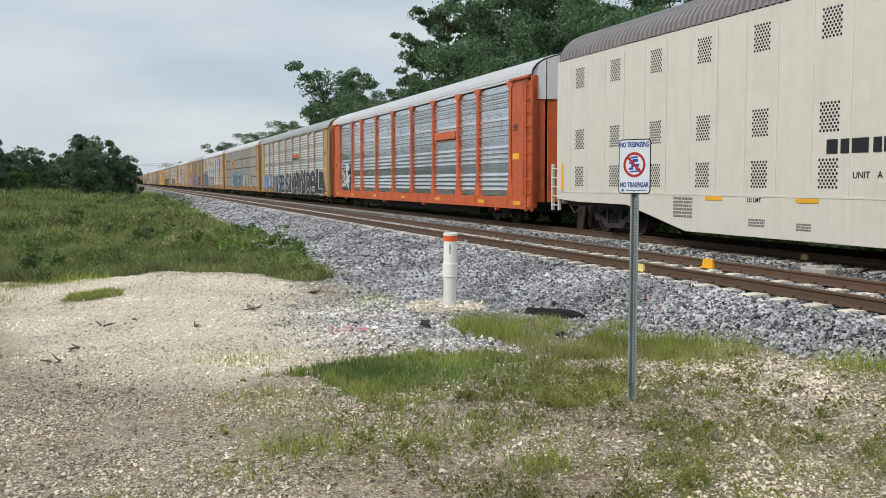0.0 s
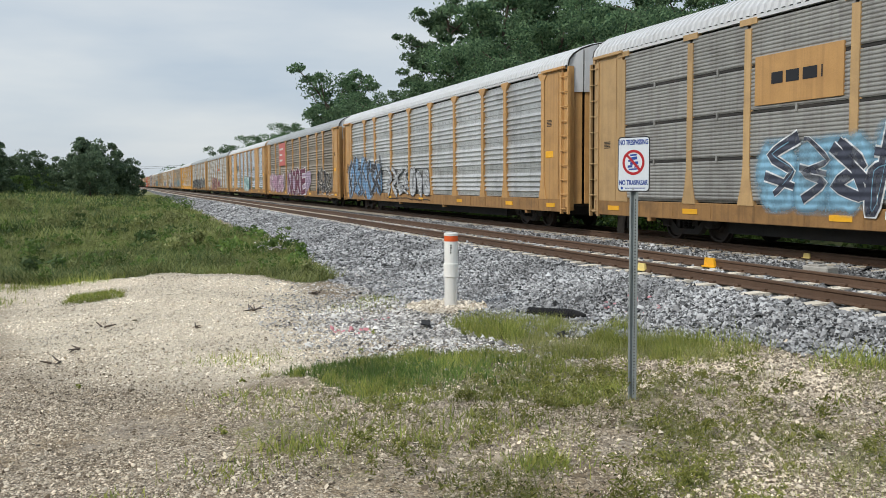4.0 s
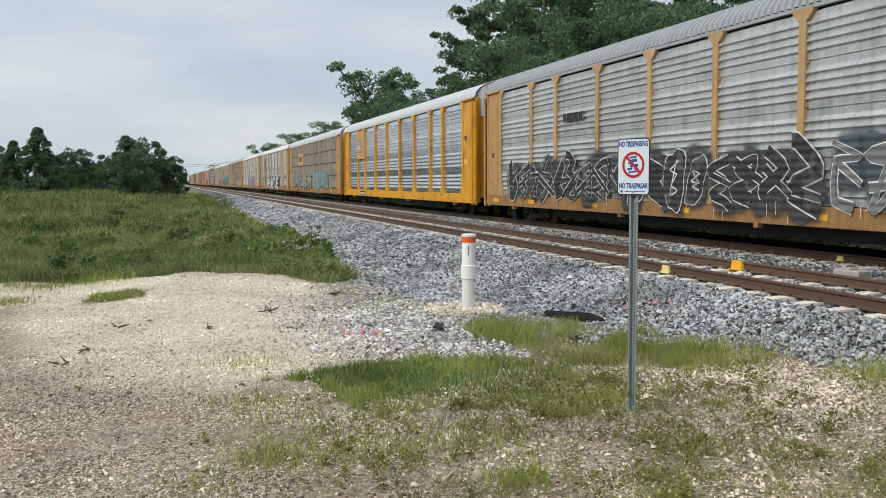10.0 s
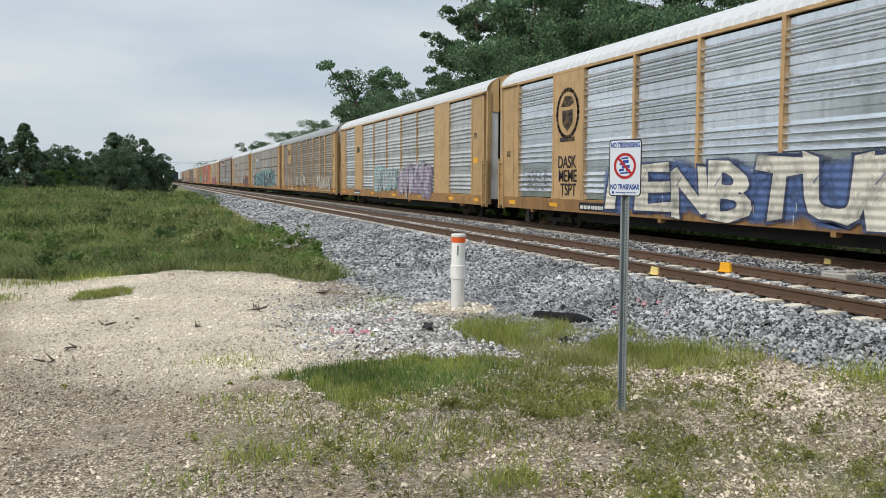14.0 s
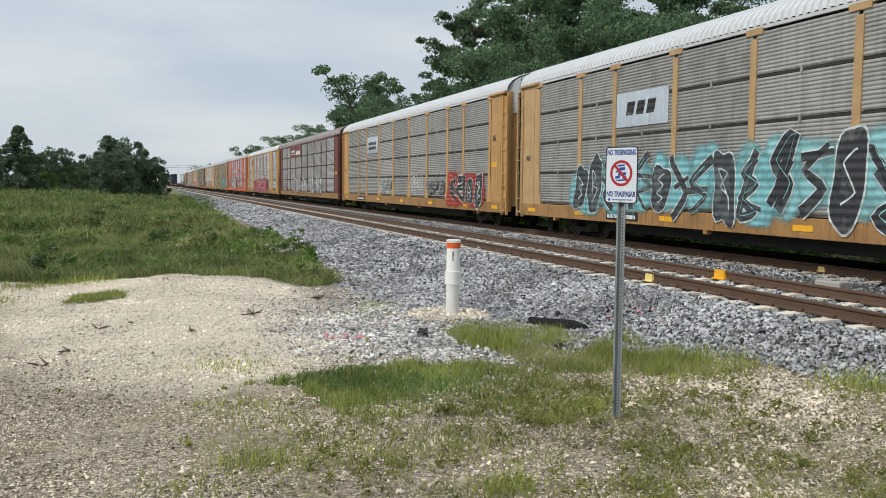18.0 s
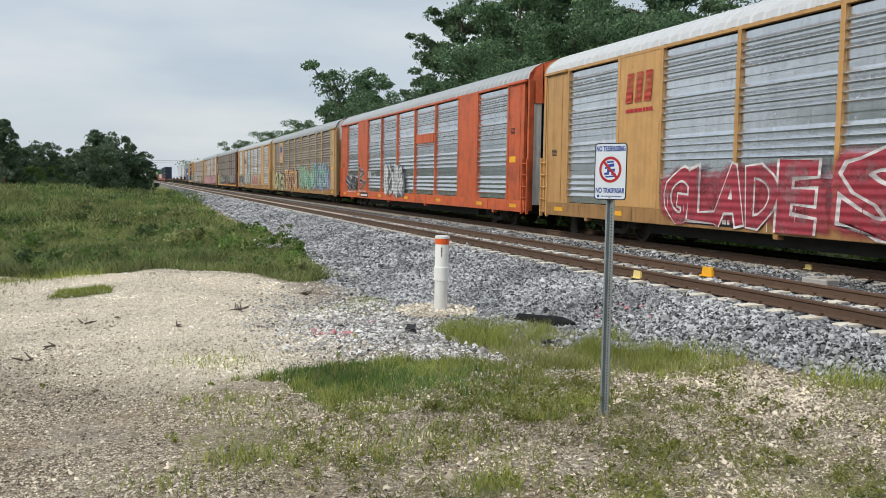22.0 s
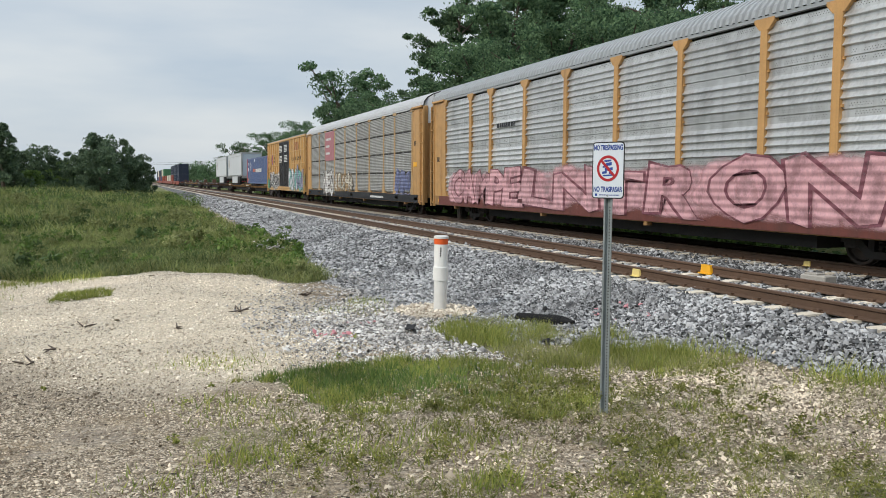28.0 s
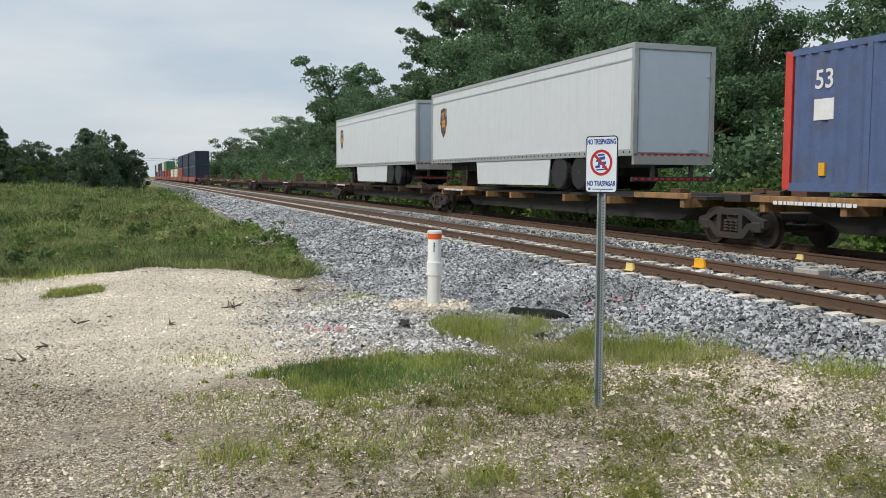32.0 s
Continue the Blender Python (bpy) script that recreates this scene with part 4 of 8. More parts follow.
def blob(cx, cz, w, h, r, grow=0.0):
    """A swollen, slanted letter-like outline."""
    n = 30
    lean, p = r.uniform(-0.25, 0.3), r.uniform(2.4, 5.0)
    k1, k2, ph1, ph2 = r.randint(2, 4), r.randint(4, 7), r.uniform(0, 6.28), r.uniform(0, 6.28)
    pts = []
    for k in range(n):
        a = 2 * math.pi * k / n
        c, s = math.cos(a), math.sin(a)
        rad = (abs(c) ** p + abs(s) ** p) ** (-1 / p)
        rad *= 1 + 0.1 * math.sin(k1 * a + ph1) + 0.05 * math.sin(k2 * a + ph2)
        x, z = rad * c * (w / 2 + grow), rad * s * (h / 2 + grow)
        pts.append((cx + x + lean * z, cz + z))
    return pts


def flat(bm, pts, y, mi):
    vs = [bm.verts.new((x, y, z)) for x, z in pts]
    area = sum(pts[k][0] * pts[k - 1][1] - pts[k - 1][0] * pts[k][1] for k in range(len(pts)))
    f = bm.faces.new(vs if area < 0 else vs[::-1])
    f.material_index = mi


def cloud(bm, pts, y, mi, rim, lo, hi):
    """Sprayed patch with a soft rim."""
    fade = bm.verts.layers.float.get("fade") or bm.verts.layers.float.new("fade")
    cx, cz = sum(p[0] for p in pts) / len(pts), sum(p[1] for p in pts) / len(pts)
    inn = [bm.verts.new((x, y, z)) for x, z in pts]
    out = []
    for x, z in pts:
        d = math.hypot(x - cx, z - cz) or 1e-6
        v = bm.verts.new((x + (x - cx) / d * rim, y, min(hi, max(lo, z + (z - cz) / d * rim))))
        v[fade] = 1.0
        out.append(v)
    n = len(pts)
    bm.faces.new(inn).material_index = mi
    for k in range(n):
        j = (k + 1) % n
        bm.faces.new((inn[k], inn[j], out[j], out[k])).material_index = mi


def stroke(bm, pts, wd, y, mi):
    for (xa, za), (xb, zb) in zip(pts, pts[1:]):
        d = math.hypot(xb - xa, zb - za) or 1e-6
        ux, uz = (xb - xa) / d * wd / 2, (zb - za) / d * wd / 2
        flat(bm, [(xa - uz - ux, za + ux - uz), (xb - uz + ux, zb + ux + uz), (xb + uz + ux, zb - ux + uz), (xa + uz - ux, za - ux - uz)], y, mi)


def ribbon(bm, pts, wide, y, mi, taper=False):
    """A band of paint along a curve; it rises a little towards its end, so that crossings lie over one another."""
    n = len(pts)
    row = []
    for k, (x, z) in enumerate(pts):
        xa, za = pts[max(k - 1, 0)]
        xb, zb = pts[min(k + 1, n - 1)]
        d = math.hypot(xb - xa, zb - za) or 1e-6
        w = wide / 2 * (1 - 0.6 * k / n if taper else 1)
        ux, uz = -(zb - za) / d * w, (xb - xa) / d * w
        yy = y - 0.003 * k / n
        row.append((bm.verts.new((x + ux, yy, z + uz)), bm.verts.new((x - ux, yy, z - uz))))
    for (p, q), (r_, s) in zip(row, row[1:]):
        bm.faces.new((p, q, s, r_)).material_index = mi


def curl(cx, cz, w, h, r):
    """A free looping curve inside a box: no letter, a hand's swing."""
    k = r.randint(4, 6)
    keys, side = [], r.choice((-1, 1))
    for i in range(k):
        keys.append((side * r.uniform(0.2, 0.5), -0.5 + i / (k - 1) + r.uniform(-0.14, 0.14)))
        side = -side if r.random() < 0.85 else side
    if r.random() < 0.5:
        keys = [(x, -z) for x, z in keys]
    if r.random() < 0.6:
        keys.append((keys[0][0] + r.uniform(-0.1, 0.1), keys[0][1] + r.uniform(0.1, 0.3)))
    pts = []
    ext = [keys[0], *keys, keys[-1]]
    sharp = r.uniform(0.35, 0.9)
    for p0, p1, p2, p3 in zip(ext, ext[1:], ext[2:], ext[3:]):
        for j in range(5):
            t = j / 5
            pts.append(tuple(sharp * (b + (q - b) * t) + (1 - sharp) * 0.5 * (2 * b + (q - a) * t + (2 * a - 5 * b + 4 * q - d) * t * t + (3 * b - a - 3 * q + d) * t**3) for a, b, q, d in zip(p0, p1, p2, p3)))
    pts.append(keys[-1])
    return [(cx + x * w, cz + max(-0.55, min(0.55, z)) * h) for x, z in pts]


def graffiti(car, x0, x1, z0, z1, fill, line, extra=None, n=5, seed=1, style="block", label=""):
    """Sprayed piece on the car's side: a cloud of background colour, then outlined swings and swellings over it."""
    r = random.Random(seed)
    y = -1.642
    lo, hi = max(z0 - 0.04, 0.58), z1 + 0.12
    fit = lambda pts: [(px, min(hi, max(lo, pz))) for px, pz in pts]  # noqa: E731
    zc, h = (z0 + z1) / 2, z1 - z0
    mats = [paint(line), paint(fill), paint(extra or line)]
    back = bmesh.new()
    w = (x1 - x0) / n
    if style == "tag":
        pts = []
        for k in range(n):
            pts += curl(x0 + w * (k + 0.5), zc, w * 1.3, h * r.uniform(0.6, 1.0), r)
        ribbon(back, pts, 0.03, y, 1)
        return tagged(part("graffiti", back, mats, car, label or "scribbled spray tag"), kind="stuff")
    m = max(n, int((x1 - x0) / 0.85))
    w = (x1 - x0) / m
    if extra:
        # overlapping clouds of background colour, ragged and gappy
        for k in range(m):
            cloud(back, fit(blob(x0 + w * (k + 0.5) + r.uniform(-0.2, 0.2), zc + r.uniform(-0.12, 0.12) * h, w * r.uniform(0.8, 1.5), h * r.uniform(0.5, 0.85), r)), y - 0.0004 * k, 2, 0.22, lo, hi)
    else:
        ribbon(back, [(x0 + (x1 - x0) * k / 12, z0 + r.uniform(0, 0.08)) for k in range(13)], 0.04, y, 0)
    for _ in range(m):
        # drips and overspray flicks
        px, pz = r.uniform(x0, x1), r.uniform(z0 + 0.1, zc)
        ribbon(back, [(px, pz), (px + r.uniform(-0.02, 0.02), max(lo, pz - r.uniform(0.1, 0.35)))], 0.02, y - 0.02, r.choice((0, 1)), True)
    g = tagged(part("graffiti", back, mats, car, label), kind="stuff")
    for k in range(m):
        bm = bmesh.new()
        cx, cz = x0 + w * (k + 0.5), zc + r.uniform(-0.06, 0.06) * h
        ww, hh = w * r.uniform(1.05, 1.4), h * r.uniform(0.7, 1.05)
        thick = min(0.3, 0.25 * w + 0.03) * r.uniform(0.7, 1.25)
        base = y - 0.009 - 0.003 * (k % 2)
        edge = r.uniform(0.05, 0.08)
        if r.random() < 0.22:
            st = r.getstate()
            flat(bm, fit(blob(cx, cz, ww * 0.7, hh * 0.85, r, edge * 0.6)), base, 0)
            r.setstate(st)
            flat(bm, fit(blob(cx, cz, ww * 0.7, hh * 0.85, r)), base - 0.005, 1)
            ribbon(bm, curl(cx, cz, ww * 0.4, hh * 0.5, r), 0.04, base - 0.007, 0)
        else:
            path = [(px, min(hi - thick / 2, max(lo + thick / 2, pz))) for px, pz in curl(cx, cz, ww - thick, hh - thick, r)]
            taper = r.random() < 0.5
            ribbon(bm, path, thick + edge, base, 0, taper)
            ribbon(bm, path, thick, base - 0.005, 1, taper)
            bar = [(cx - ww * r.uniform(0.2, 0.5), cz + hh * r.uniform(-0.35, 0.35)), (cx + ww * r.uniform(0.2, 0.55), cz + hh * r.uniform(-0.35, 0.35))]
            ribbon(bm, bar, thick * 0.7 + edge, base - 0.0055, 0, True)
            ribbon(bm, bar, thick * 0.7, base - 0.009, 1, True)
            if r.random() < 0.6:
                ribbon(bm, [(px + thick * 0.2, pz + thick * 0.15) for px, pz in path[2:-2]], 0.025, base - 0.0125, 2 if extra else 0, True)
        part("graffiti_shape", bm, mats, g)
    return g


GLYPH = {}


def glyph(ch, fat):
    """Corners and faces of one fattened capital, in its own unit box."""
    if (ch, fat) not in GLYPH:
        cu = bpy.data.curves.new("glyph", "FONT")
        cu.body, cu.size, cu.offset, cu.fill_mode = ch, 1.0, fat, "FRONT"
        cu.resolution_u = 3
        tmp = bpy.data.objects.new("tmp", cu)
        scene.collection.objects.link(tmp)
        bpy.context.view_layer.update()
        me = bpy.data.meshes.new_from_object(tmp.evaluated_get(bpy.context.evaluated_depsgraph_get()))
        bpy.data.objects.remove(tmp)
        pts = np.array([(v.co.x, v.co.y) for v in me.vertices])
        lo, hi = pts.min(0) + fat, pts.max(0) - fat
        pts = (pts - lo) / np.maximum(hi - lo, 0.12)
        GLYPH[ch, fat] = (pts, [tuple(p.vertices) for p in me.polygons])
        bpy.data.meshes.remove(me)
    return GLYPH[ch, fat]


def lettered(car, text, x0, x1, z0, z1, fill, line, extra=None, seed=1, label=""):
    """A sprayed word: crowded fat capitals in two colours over a cloud of a third."""
    r = random.Random(seed)
    y = -1.642
    lo, hi = max(z0 - 0.04, 0.56), z1 + 0.15
    mats = [paint(line), paint(fill), paint(extra or line)]
    back = bmesh.new()
    n = len(text)
    w = (x1 - x0) / n
    if extra:
        for k in range(2 * n):
            pts = blob(x0 + w * (k + 0.5) / 2 + r.uniform(-0.2, 0.2), (z0 + z1) / 2 + r.uniform(-0.1, 0.1), w * r.uniform(0.6, 0.9), (z1 - z0) * r.uniform(0.62, 0.86), r)
            cloud(back, [(px, min(hi, max(lo, pz))) for px, pz in pts], y - 0.0004 * k, 2, 0.2, lo, hi)
    for _ in range(3 * n):
        px, pz = r.uniform(x0, x1), r.uniform(z0 + 0.1, (z0 + z1) / 2)
        ribbon(back, [(px, pz), (px + r.uniform(-0.02, 0.02), max(lo, pz - r.uniform(0.1, 0.3)))], 0.02, y - 0.02, r.choice((0, 1)), True)
    g = tagged(part("graffiti", back, mats, car, label or "sprayed word in fat outlined capitals"), kind="stuff")
    for k, ch in enumerate(text):
        bm = bmesh.new()
        ww, hh = w * r.uniform(0.86, 0.98) * (0.45 if ch == "I" else 1.0), (z1 - z0) * r.uniform(0.84, 0.96)
        cx, cz = x0 + w * (k + 0.5), z0 + hh / 2 + r.uniform(0, 0.1) * (z1 - z0)
        lean, tip, swell = r.uniform(-0.1, 0.22), radians(r.uniform(-5, 5)), r.uniform(-0.16, 0.16)
        for fat, mi, dy in ((0.066, 0, 0.0), (0.034, 1, -0.006)):
            pts, faces = glyph(ch, fat)
            vs = []
            for a, b in pts:
                a, b = a - 0.5, b - 0.5
                px, pz = a * ww * (1 + swell * 2 * b) + lean * b * hh * 0.5, b * hh * (1 + 0.16 * math.sin(5 * a + k))
                px, pz = px * math.cos(tip) - pz * math.sin(tip), px * math.sin(tip) + pz * math.cos(tip)
                vs.append(bm.verts.new((cx + px, y - 0.011 - 0.004 * (k % 2) + dy, min(hi, max(lo, cz + pz)))))
            for f in faces:
                try:
                    bm.faces.new([vs[i] for i in f]).material_index = mi
                except ValueError:
                    continue
        shine = [(cx + ww * (-0.38 + 0.04 * j), cz + hh * (0.12 + 0.05 * j)) for j in range(6)]
        ribbon(bm, shine, 0.03, y - 0.026, 2 if extra else 0, True)
        part("graffiti_letter", bm, mats, g)
    return g


def plate(car, name, x0, x1, z0, z1, material, label="", y=-1.642):
    bm = bmesh.new()
    box(bm, x0, x1, y, y + 0.05, z0, z1, bev=0.004)
    return part(name, bm, material, car, label)


def autorack(kind, paint_key, screen_key, roof_key, label, endfill=False, gable_key=None, post_key=None):
    """A 27 m auto carrier. Kinds: A bold ridges between posts, B fine ridges in four bands, C framed screens with two plain bays."""
    car = empty("autorack_car", label, "train car", "freight train")
    P, Sm, R = M[paint_key], M["galvslat" if kind == "B" and screen_key == "galvgrey" else screen_key], M[roof_key]
    K = M[post_key or paint_key]
    put("underframe", "autorack_deck", deck, M["under"], car)
    put("interior", "autorack_dark_core", dark_core, M["under"], car)
    if roof_key == "roofrust":
        put("roof", "banded_roof", roof(0.3, 0.035, bands=3), (R, M["roofgrey"]), car)
    else:
        put("roof", ("roof", kind == "C"), roof(0.21 if kind != "C" else 0.42, 0.05 if kind != "C" else 0.03), R, car)
    for side in (0, math.pi):
        put("sill", "autorack_sill", sill(), M["sillgrimeshade"] if paint_key in ("yellow", "tan") else P, car, rz=side)
        put("top_chord", "top_chord", lambda bm: box(bm, -13.6, 13.6, -1.624, -1.5, 4.8, 4.875), P if kind == "C" else R, car, rz=side)
        for k, (a, b) in enumerate(zip(EDGES, EDGES[1:])):
            w, c = b - a - 0.2, (a + b) / 2
            if side:
                c = -c
            if kind == "C" and k in (1, 7):
                put("plain_panel", ("plain_panel", round(w, 2)), fill_panel(b - a - 0.12), P, car, (c, 0, 0), side)
                continue
            sk = "A" if kind == "C" else kind
            put("screen_panel", ("screen", sk, round(w, 2)), wave_panel(w, sk), Sm, car, (c, 0, 0), side)
            if sk == "B":
                for j in range(1, 4):
                    put("joint_gap", ("joint_gap", round(w, 2)), joint_gap(w), M["under"], car, (c, 0, 0.97 + 0.9475 * j), side)
            if kind == "A" and not side:
                tagged(put("perforation", ("perforation", round(w, 2)), perforations(w), M["under"], car, (c, 0, 0), side), kind="stuff")
        for k, e in enumerate(EDGES):
            if kind == "C":
                put("mullion", "mullion", mullion, P, car, (e, 0, 0), side)
            else:
                put("post", ("side_post", kind), lambda bm: (post(bm), post_cap(bm, kind == "A")), K, car, (e, 0, 0), side)
        for s in (-1, 1):
            put("end_panel", ("end_panel", kind), lambda bm: (box(bm, -0.68, 0.62, -1.614, -1.5, 0.93, 4.8, bev=0.01), box(bm, -0.68, -0.6, -1.628, -1.61, 0.95, 4.8), box(bm, 0.3, 0.36, -1.626, -1.62, 0.95, 4.7)), P, car, (s * 12.85, 0, 0), side)
            put("ladder", ("ladder", kind == "C"), lambda bm: ladder(bm, 0.5, 2.3 if kind == "C" else 4.7, 0.42, 5 if kind == "C" else 10), P, car, (s * 13.62, -1.6 if not side else 1.6, 0), side)
    for s in (-1, 1):
        rz = 0 if s > 0 else math.pi
        end_wall(M[gable_key] if gable_key else (P if kind == "C" else M["roofwhite"]), car, s * 13.72, rz)
        end_doors(P if kind != "C" else M["galvgrey"], car, s * 13.66, rz)
        put("roof_hoop", "roof_hoop", roof_hoop, M["under"] if kind != "C" else P, car, (s * 13.77, 0, 0), rz)
        for side in (0, math.pi):
            put("door_rail", "door_rail", lambda bm: box(bm, -0.72, 0.72, -1.7, -1.6, 4.79, 4.87, bev=0.01), P, car, (s * 12.9, 0, 0), side)
        put("end_slot", "end_slot", lambda bm: box(bm, 0.0, 0.04, -0.75, 0.1, 2.95, 3.12), M["under"], car, (s * 13.7, 0, 0), rz)
        for q in (-1.5, 1.5):
            put("corner_post", "corner_post", lambda bm: box(bm, -0.1, 0.02, -0.09, 0.09, 0.6, 4.85, bev=0.01), P, car, (s * 13.78, q, 0), rz)
        truck(car, s * 10.05)
    coupled(car, 13.8)
    # yellow conspicuity marks along the sill
    for x in (-12.6, -9.2, -4.6, 0.2, 4.9, 9.6, 12.7):
        put("reflector", "reflector", lambda bm: box(bm, -0.28, 0.28, -1.626, -1.61, 0.69, 0.81), M["tag"], car, (x, 0, 0))
    bars("stencils", car, M["under"], 12.42, 3.15, 0.34, 0.22, 5, y=-1.618, seed=3)
    bars("stencils", car, M["under"], -13.1, 2.35, 0.32, 0.2, 5, y=-1.618, seed=4)
    plate(car, "data_plate", 12.35, 12.85, 2.2, 2.4, M["tag"], y=-1.622)
    return car


def place(car, u_centre):
    """u_centre: metres behind the first joint, at which the car's middle rides."""
    MOVERS.append((car, START - u_centre))


JOINT = [0.0, 28.85, 57.51, 86.4, 115.39, 144.21, 172.83, 201.83, 230.66, 259.41, 288.25, 316.9, 345.86, 374.73, 403.63, 432.25, 460.96, 489.74, 518.46, 547.48, 576.28, 605.09, 633.77, 662.53]
NUMB = lambda car, x, m="whiteink", w=1.5, back=True: ([plate(car, "number_board", x - 0.08, x + w + 0.08, 0.63, 0.87, M["blackink"], y=-1.628)] if back else []) + [bars("car_number", car, M[m], x, 0.68, w, 0.15, 1, y=-1.634, seed=int(x * 10) + 50)]  # noqa: E731


def build_train():
    c = {}
    c[1] = autorack("A", "orange", "galv", "roofwhite", "orange auto carrier with bright ridged steel sides")
    plate(c[1], "logo_stripe", 4.6, 7.0, 3.15, 3.45, M["orange"])
    graffiti(c[1], -11.6, -9.6, 1.0, 2.4, (226, 230, 232), (30, 30, 34), n=2, seed=11)
    c[2] = autorack("A", "tan", "galvgrey", "roofgrey", "tan and grey auto carrier with big black graffiti", gable_key="yellow")
    plate(c[2], "logo_stripe", 1.6, 4.1, 3.2, 3.45, M["orange"])
    plate(c[2], "logo_stripe", 1.6, 3.8, 3.1, 3.14, M["blackink"])
    lettered(c[2], "MOSK", -11.9, -9.0, 0.85, 2.0, (126, 160, 208), (36, 44, 76), (196, 206, 226), 21)
    lettered(c[2], "RISE", -7.0, -1.9, 0.6, 2.05, (40, 40, 44), (222, 226, 228), (128, 166, 196), 22)
    lettered(c[2], "SIKR", -1.3, 4.2, 0.6, 2.1, (42, 42, 46), (222, 226, 228), (70, 72, 76), 23)
    lettered(c[2], "NOBL", 4.6, 11.9, 0.6, 2.15, (38, 38, 42), (228, 230, 232), (60, 62, 66), 24)
    c[3] = autorack("B", "tan", "galvgrey", "roofwhite", "tan auto carrier with fine grey slats and blue graffiti")
    plate(c[3], "logo_panel", -7.0, -4.6, 3.0, 4.0, M["yellow"])
    bars("logo_mark", c[3], M["blackink"], -6.5, 3.4, 1.4, 0.35, 1, y=-1.648, seed=5)
    graffiti(c[3], -6.5, 2.0, 0.8, 2.6, (60, 66, 84), (236, 240, 242), (126, 180, 210), 7, 31)
    graffiti(c[3], 3.0, 9.0, 0.95, 2.2, (180, 180, 178), (60, 60, 62), (220, 205, 170), 5, 32)
    c[4] = autorack("A", "yellow", "galvgrey", "roofwhite", "yellow auto carrier with black and blue graffiti", post_key="yellow")
    graffiti(c[4], -12.6, -6.0, 0.6, 2.9, (52, 54, 60), (214, 220, 226), (120, 168, 214), 4, 41)
    graffiti(c[4], -5.0, 1.5, 0.7, 2.3, (196, 200, 204), (50, 50, 56), None, 5, 42)
    graffiti(c[4], -13.2, -12.4, 2.0, 2.4, (20, 20, 22), (20, 20, 22), n=4, seed=43, style="tag")
    c[5] = autorack("A", "yellow", "galvdirty", "roofgrey", "yellow auto carrier with dirty screens and a red panel")
    plate(c[5], "red_panel", -7.15, -4.5, 2.9, 4.7, M["redpanel"])
    for k, wd in enumerate((1.9, 1.4, 1.5)):
        bars("panel_lettering", c[5], M["whiteink"], -6.95, 4.15 - 0.45 * k, wd * 0.85, 0.22, 1, y=-1.648, seed=60 + k)
    graffiti(c[5], -11.9, -5.2, 0.75, 2.3, (196, 150, 178), (40, 34, 40), (226, 206, 216), 4, 51)
    lettered(c[5], "NORE", -3.4, 3.6, 0.62, 2.5, (104, 40, 66), (226, 220, 224), (186, 166, 192), 52)
    graffiti(c[5], 3.4, 5.0, 0.9, 2.4, (186, 166, 192), (186, 166, 192), (186, 166, 192), 2, 54)
    graffiti(c[5], 7.4, 12.2, 0.7, 2.4, (40, 38, 40), (226, 222, 214), None, 4, 53)
    c[6] = autorack("C", "yellow", "galv", "roofwhite", "yellow framed auto carrier with bright screens and pale blue graffiti")
    graffiti(c[6], -0.6, 3.4, 0.7, 2.3, (158, 206, 206), (36, 70, 80), (214, 232, 230), 3, 61)
    bars("logo_mark", c[6], M["blackink"], -6.6, 3.0, 1.4, 0.5, 2, seed=62)
    NUMB(c[6], -7.6, w=1.4)
    c[7] = autorack("A", "tan", "galvgrey", "roofgrey", "tan and grey auto carrier with orange stripe and graffiti")
    plate(c[7], "logo_stripe", 1.7, 4.2, 3.2, 3.4, M["orange"])
    graffiti(c[7], -5.6, 1.0, 0.6, 2.4, (140, 96, 88), (226, 214, 204), (190, 120, 120), 4, 71)
    graffiti(c[7], 1.7, 4.2, 1.1, 2.0, (140, 58, 76), (140, 58, 76), n=3, seed=72)
    graffiti(c[7], 4.6, 6.8, 1.1, 2.1, (206, 206, 210), (40, 40, 44), n=3, seed=73)
    NUMB(c[7], -10.0)
    c[8] = autorack("A", "yellow", "galvgrey", "roofgrey", "grey and yellow auto carrier with black and white graffiti", gable_key="yellow", post_key="tan")
    bars("logo_mark", c[8], M["blackink"], -6.6, 3.3, 1.4, 0.4, 1, seed=82)
    graffiti(c[8], -11.2, -3.6, 0.7, 2.3, (44, 44, 46), (226, 228, 228), (66, 66, 68), 8, 81)
    graffiti(c[8], -3.4, 5.0, 0.6, 2.3, (46, 46, 48), (230, 230, 228), (64, 64, 66), 6, 83)
    graffiti(c[8], 5.2, 11.6, 0.8, 2.5, (120, 122, 122), (232, 232, 230), (70, 84, 90), 5, 84)
    c[9] = autorack("A", "bright", "galv", "roofwhite", "clean bright yellow auto carrier with shining ridged screens")
    plate(c[9], "shield_panel", -9.15, -7.35, 2.9, 4.7, M["yellow"])
    graffiti(c[9], -8.9, -7.7, 3.3, 4.2, (206, 200, 190), (120, 70, 60), n=1, seed=92)
    NUMB(c[9], -8.6)
    c[10] = autorack("B", "yellow", "galvdirty", "roofwhite", "yellow auto carrier with fine grey slats and faded graffiti", post_key="tan")
    plate(c[10], "logo_panel", -7.15, -4.5, 2.95, 4.05, M["yellow"])
    letters_bar(c[10], -6.75, 3.3, (90, 44, 34))
    graffiti(c[10], -11.6, -6.0, 0.95, 2.3, (172, 174, 168), (62, 66, 56), None, 5, 101)
    graffiti(c[10], -5.6, 0.2, 0.8, 2.2, (178, 176, 166), (66, 62, 56), None, 5, 102)
    graffiti(c[10], 1.5, 8.8, 0.8, 2.5, (134, 164, 174), (80, 98, 106), (150, 172, 156), 5, 103)
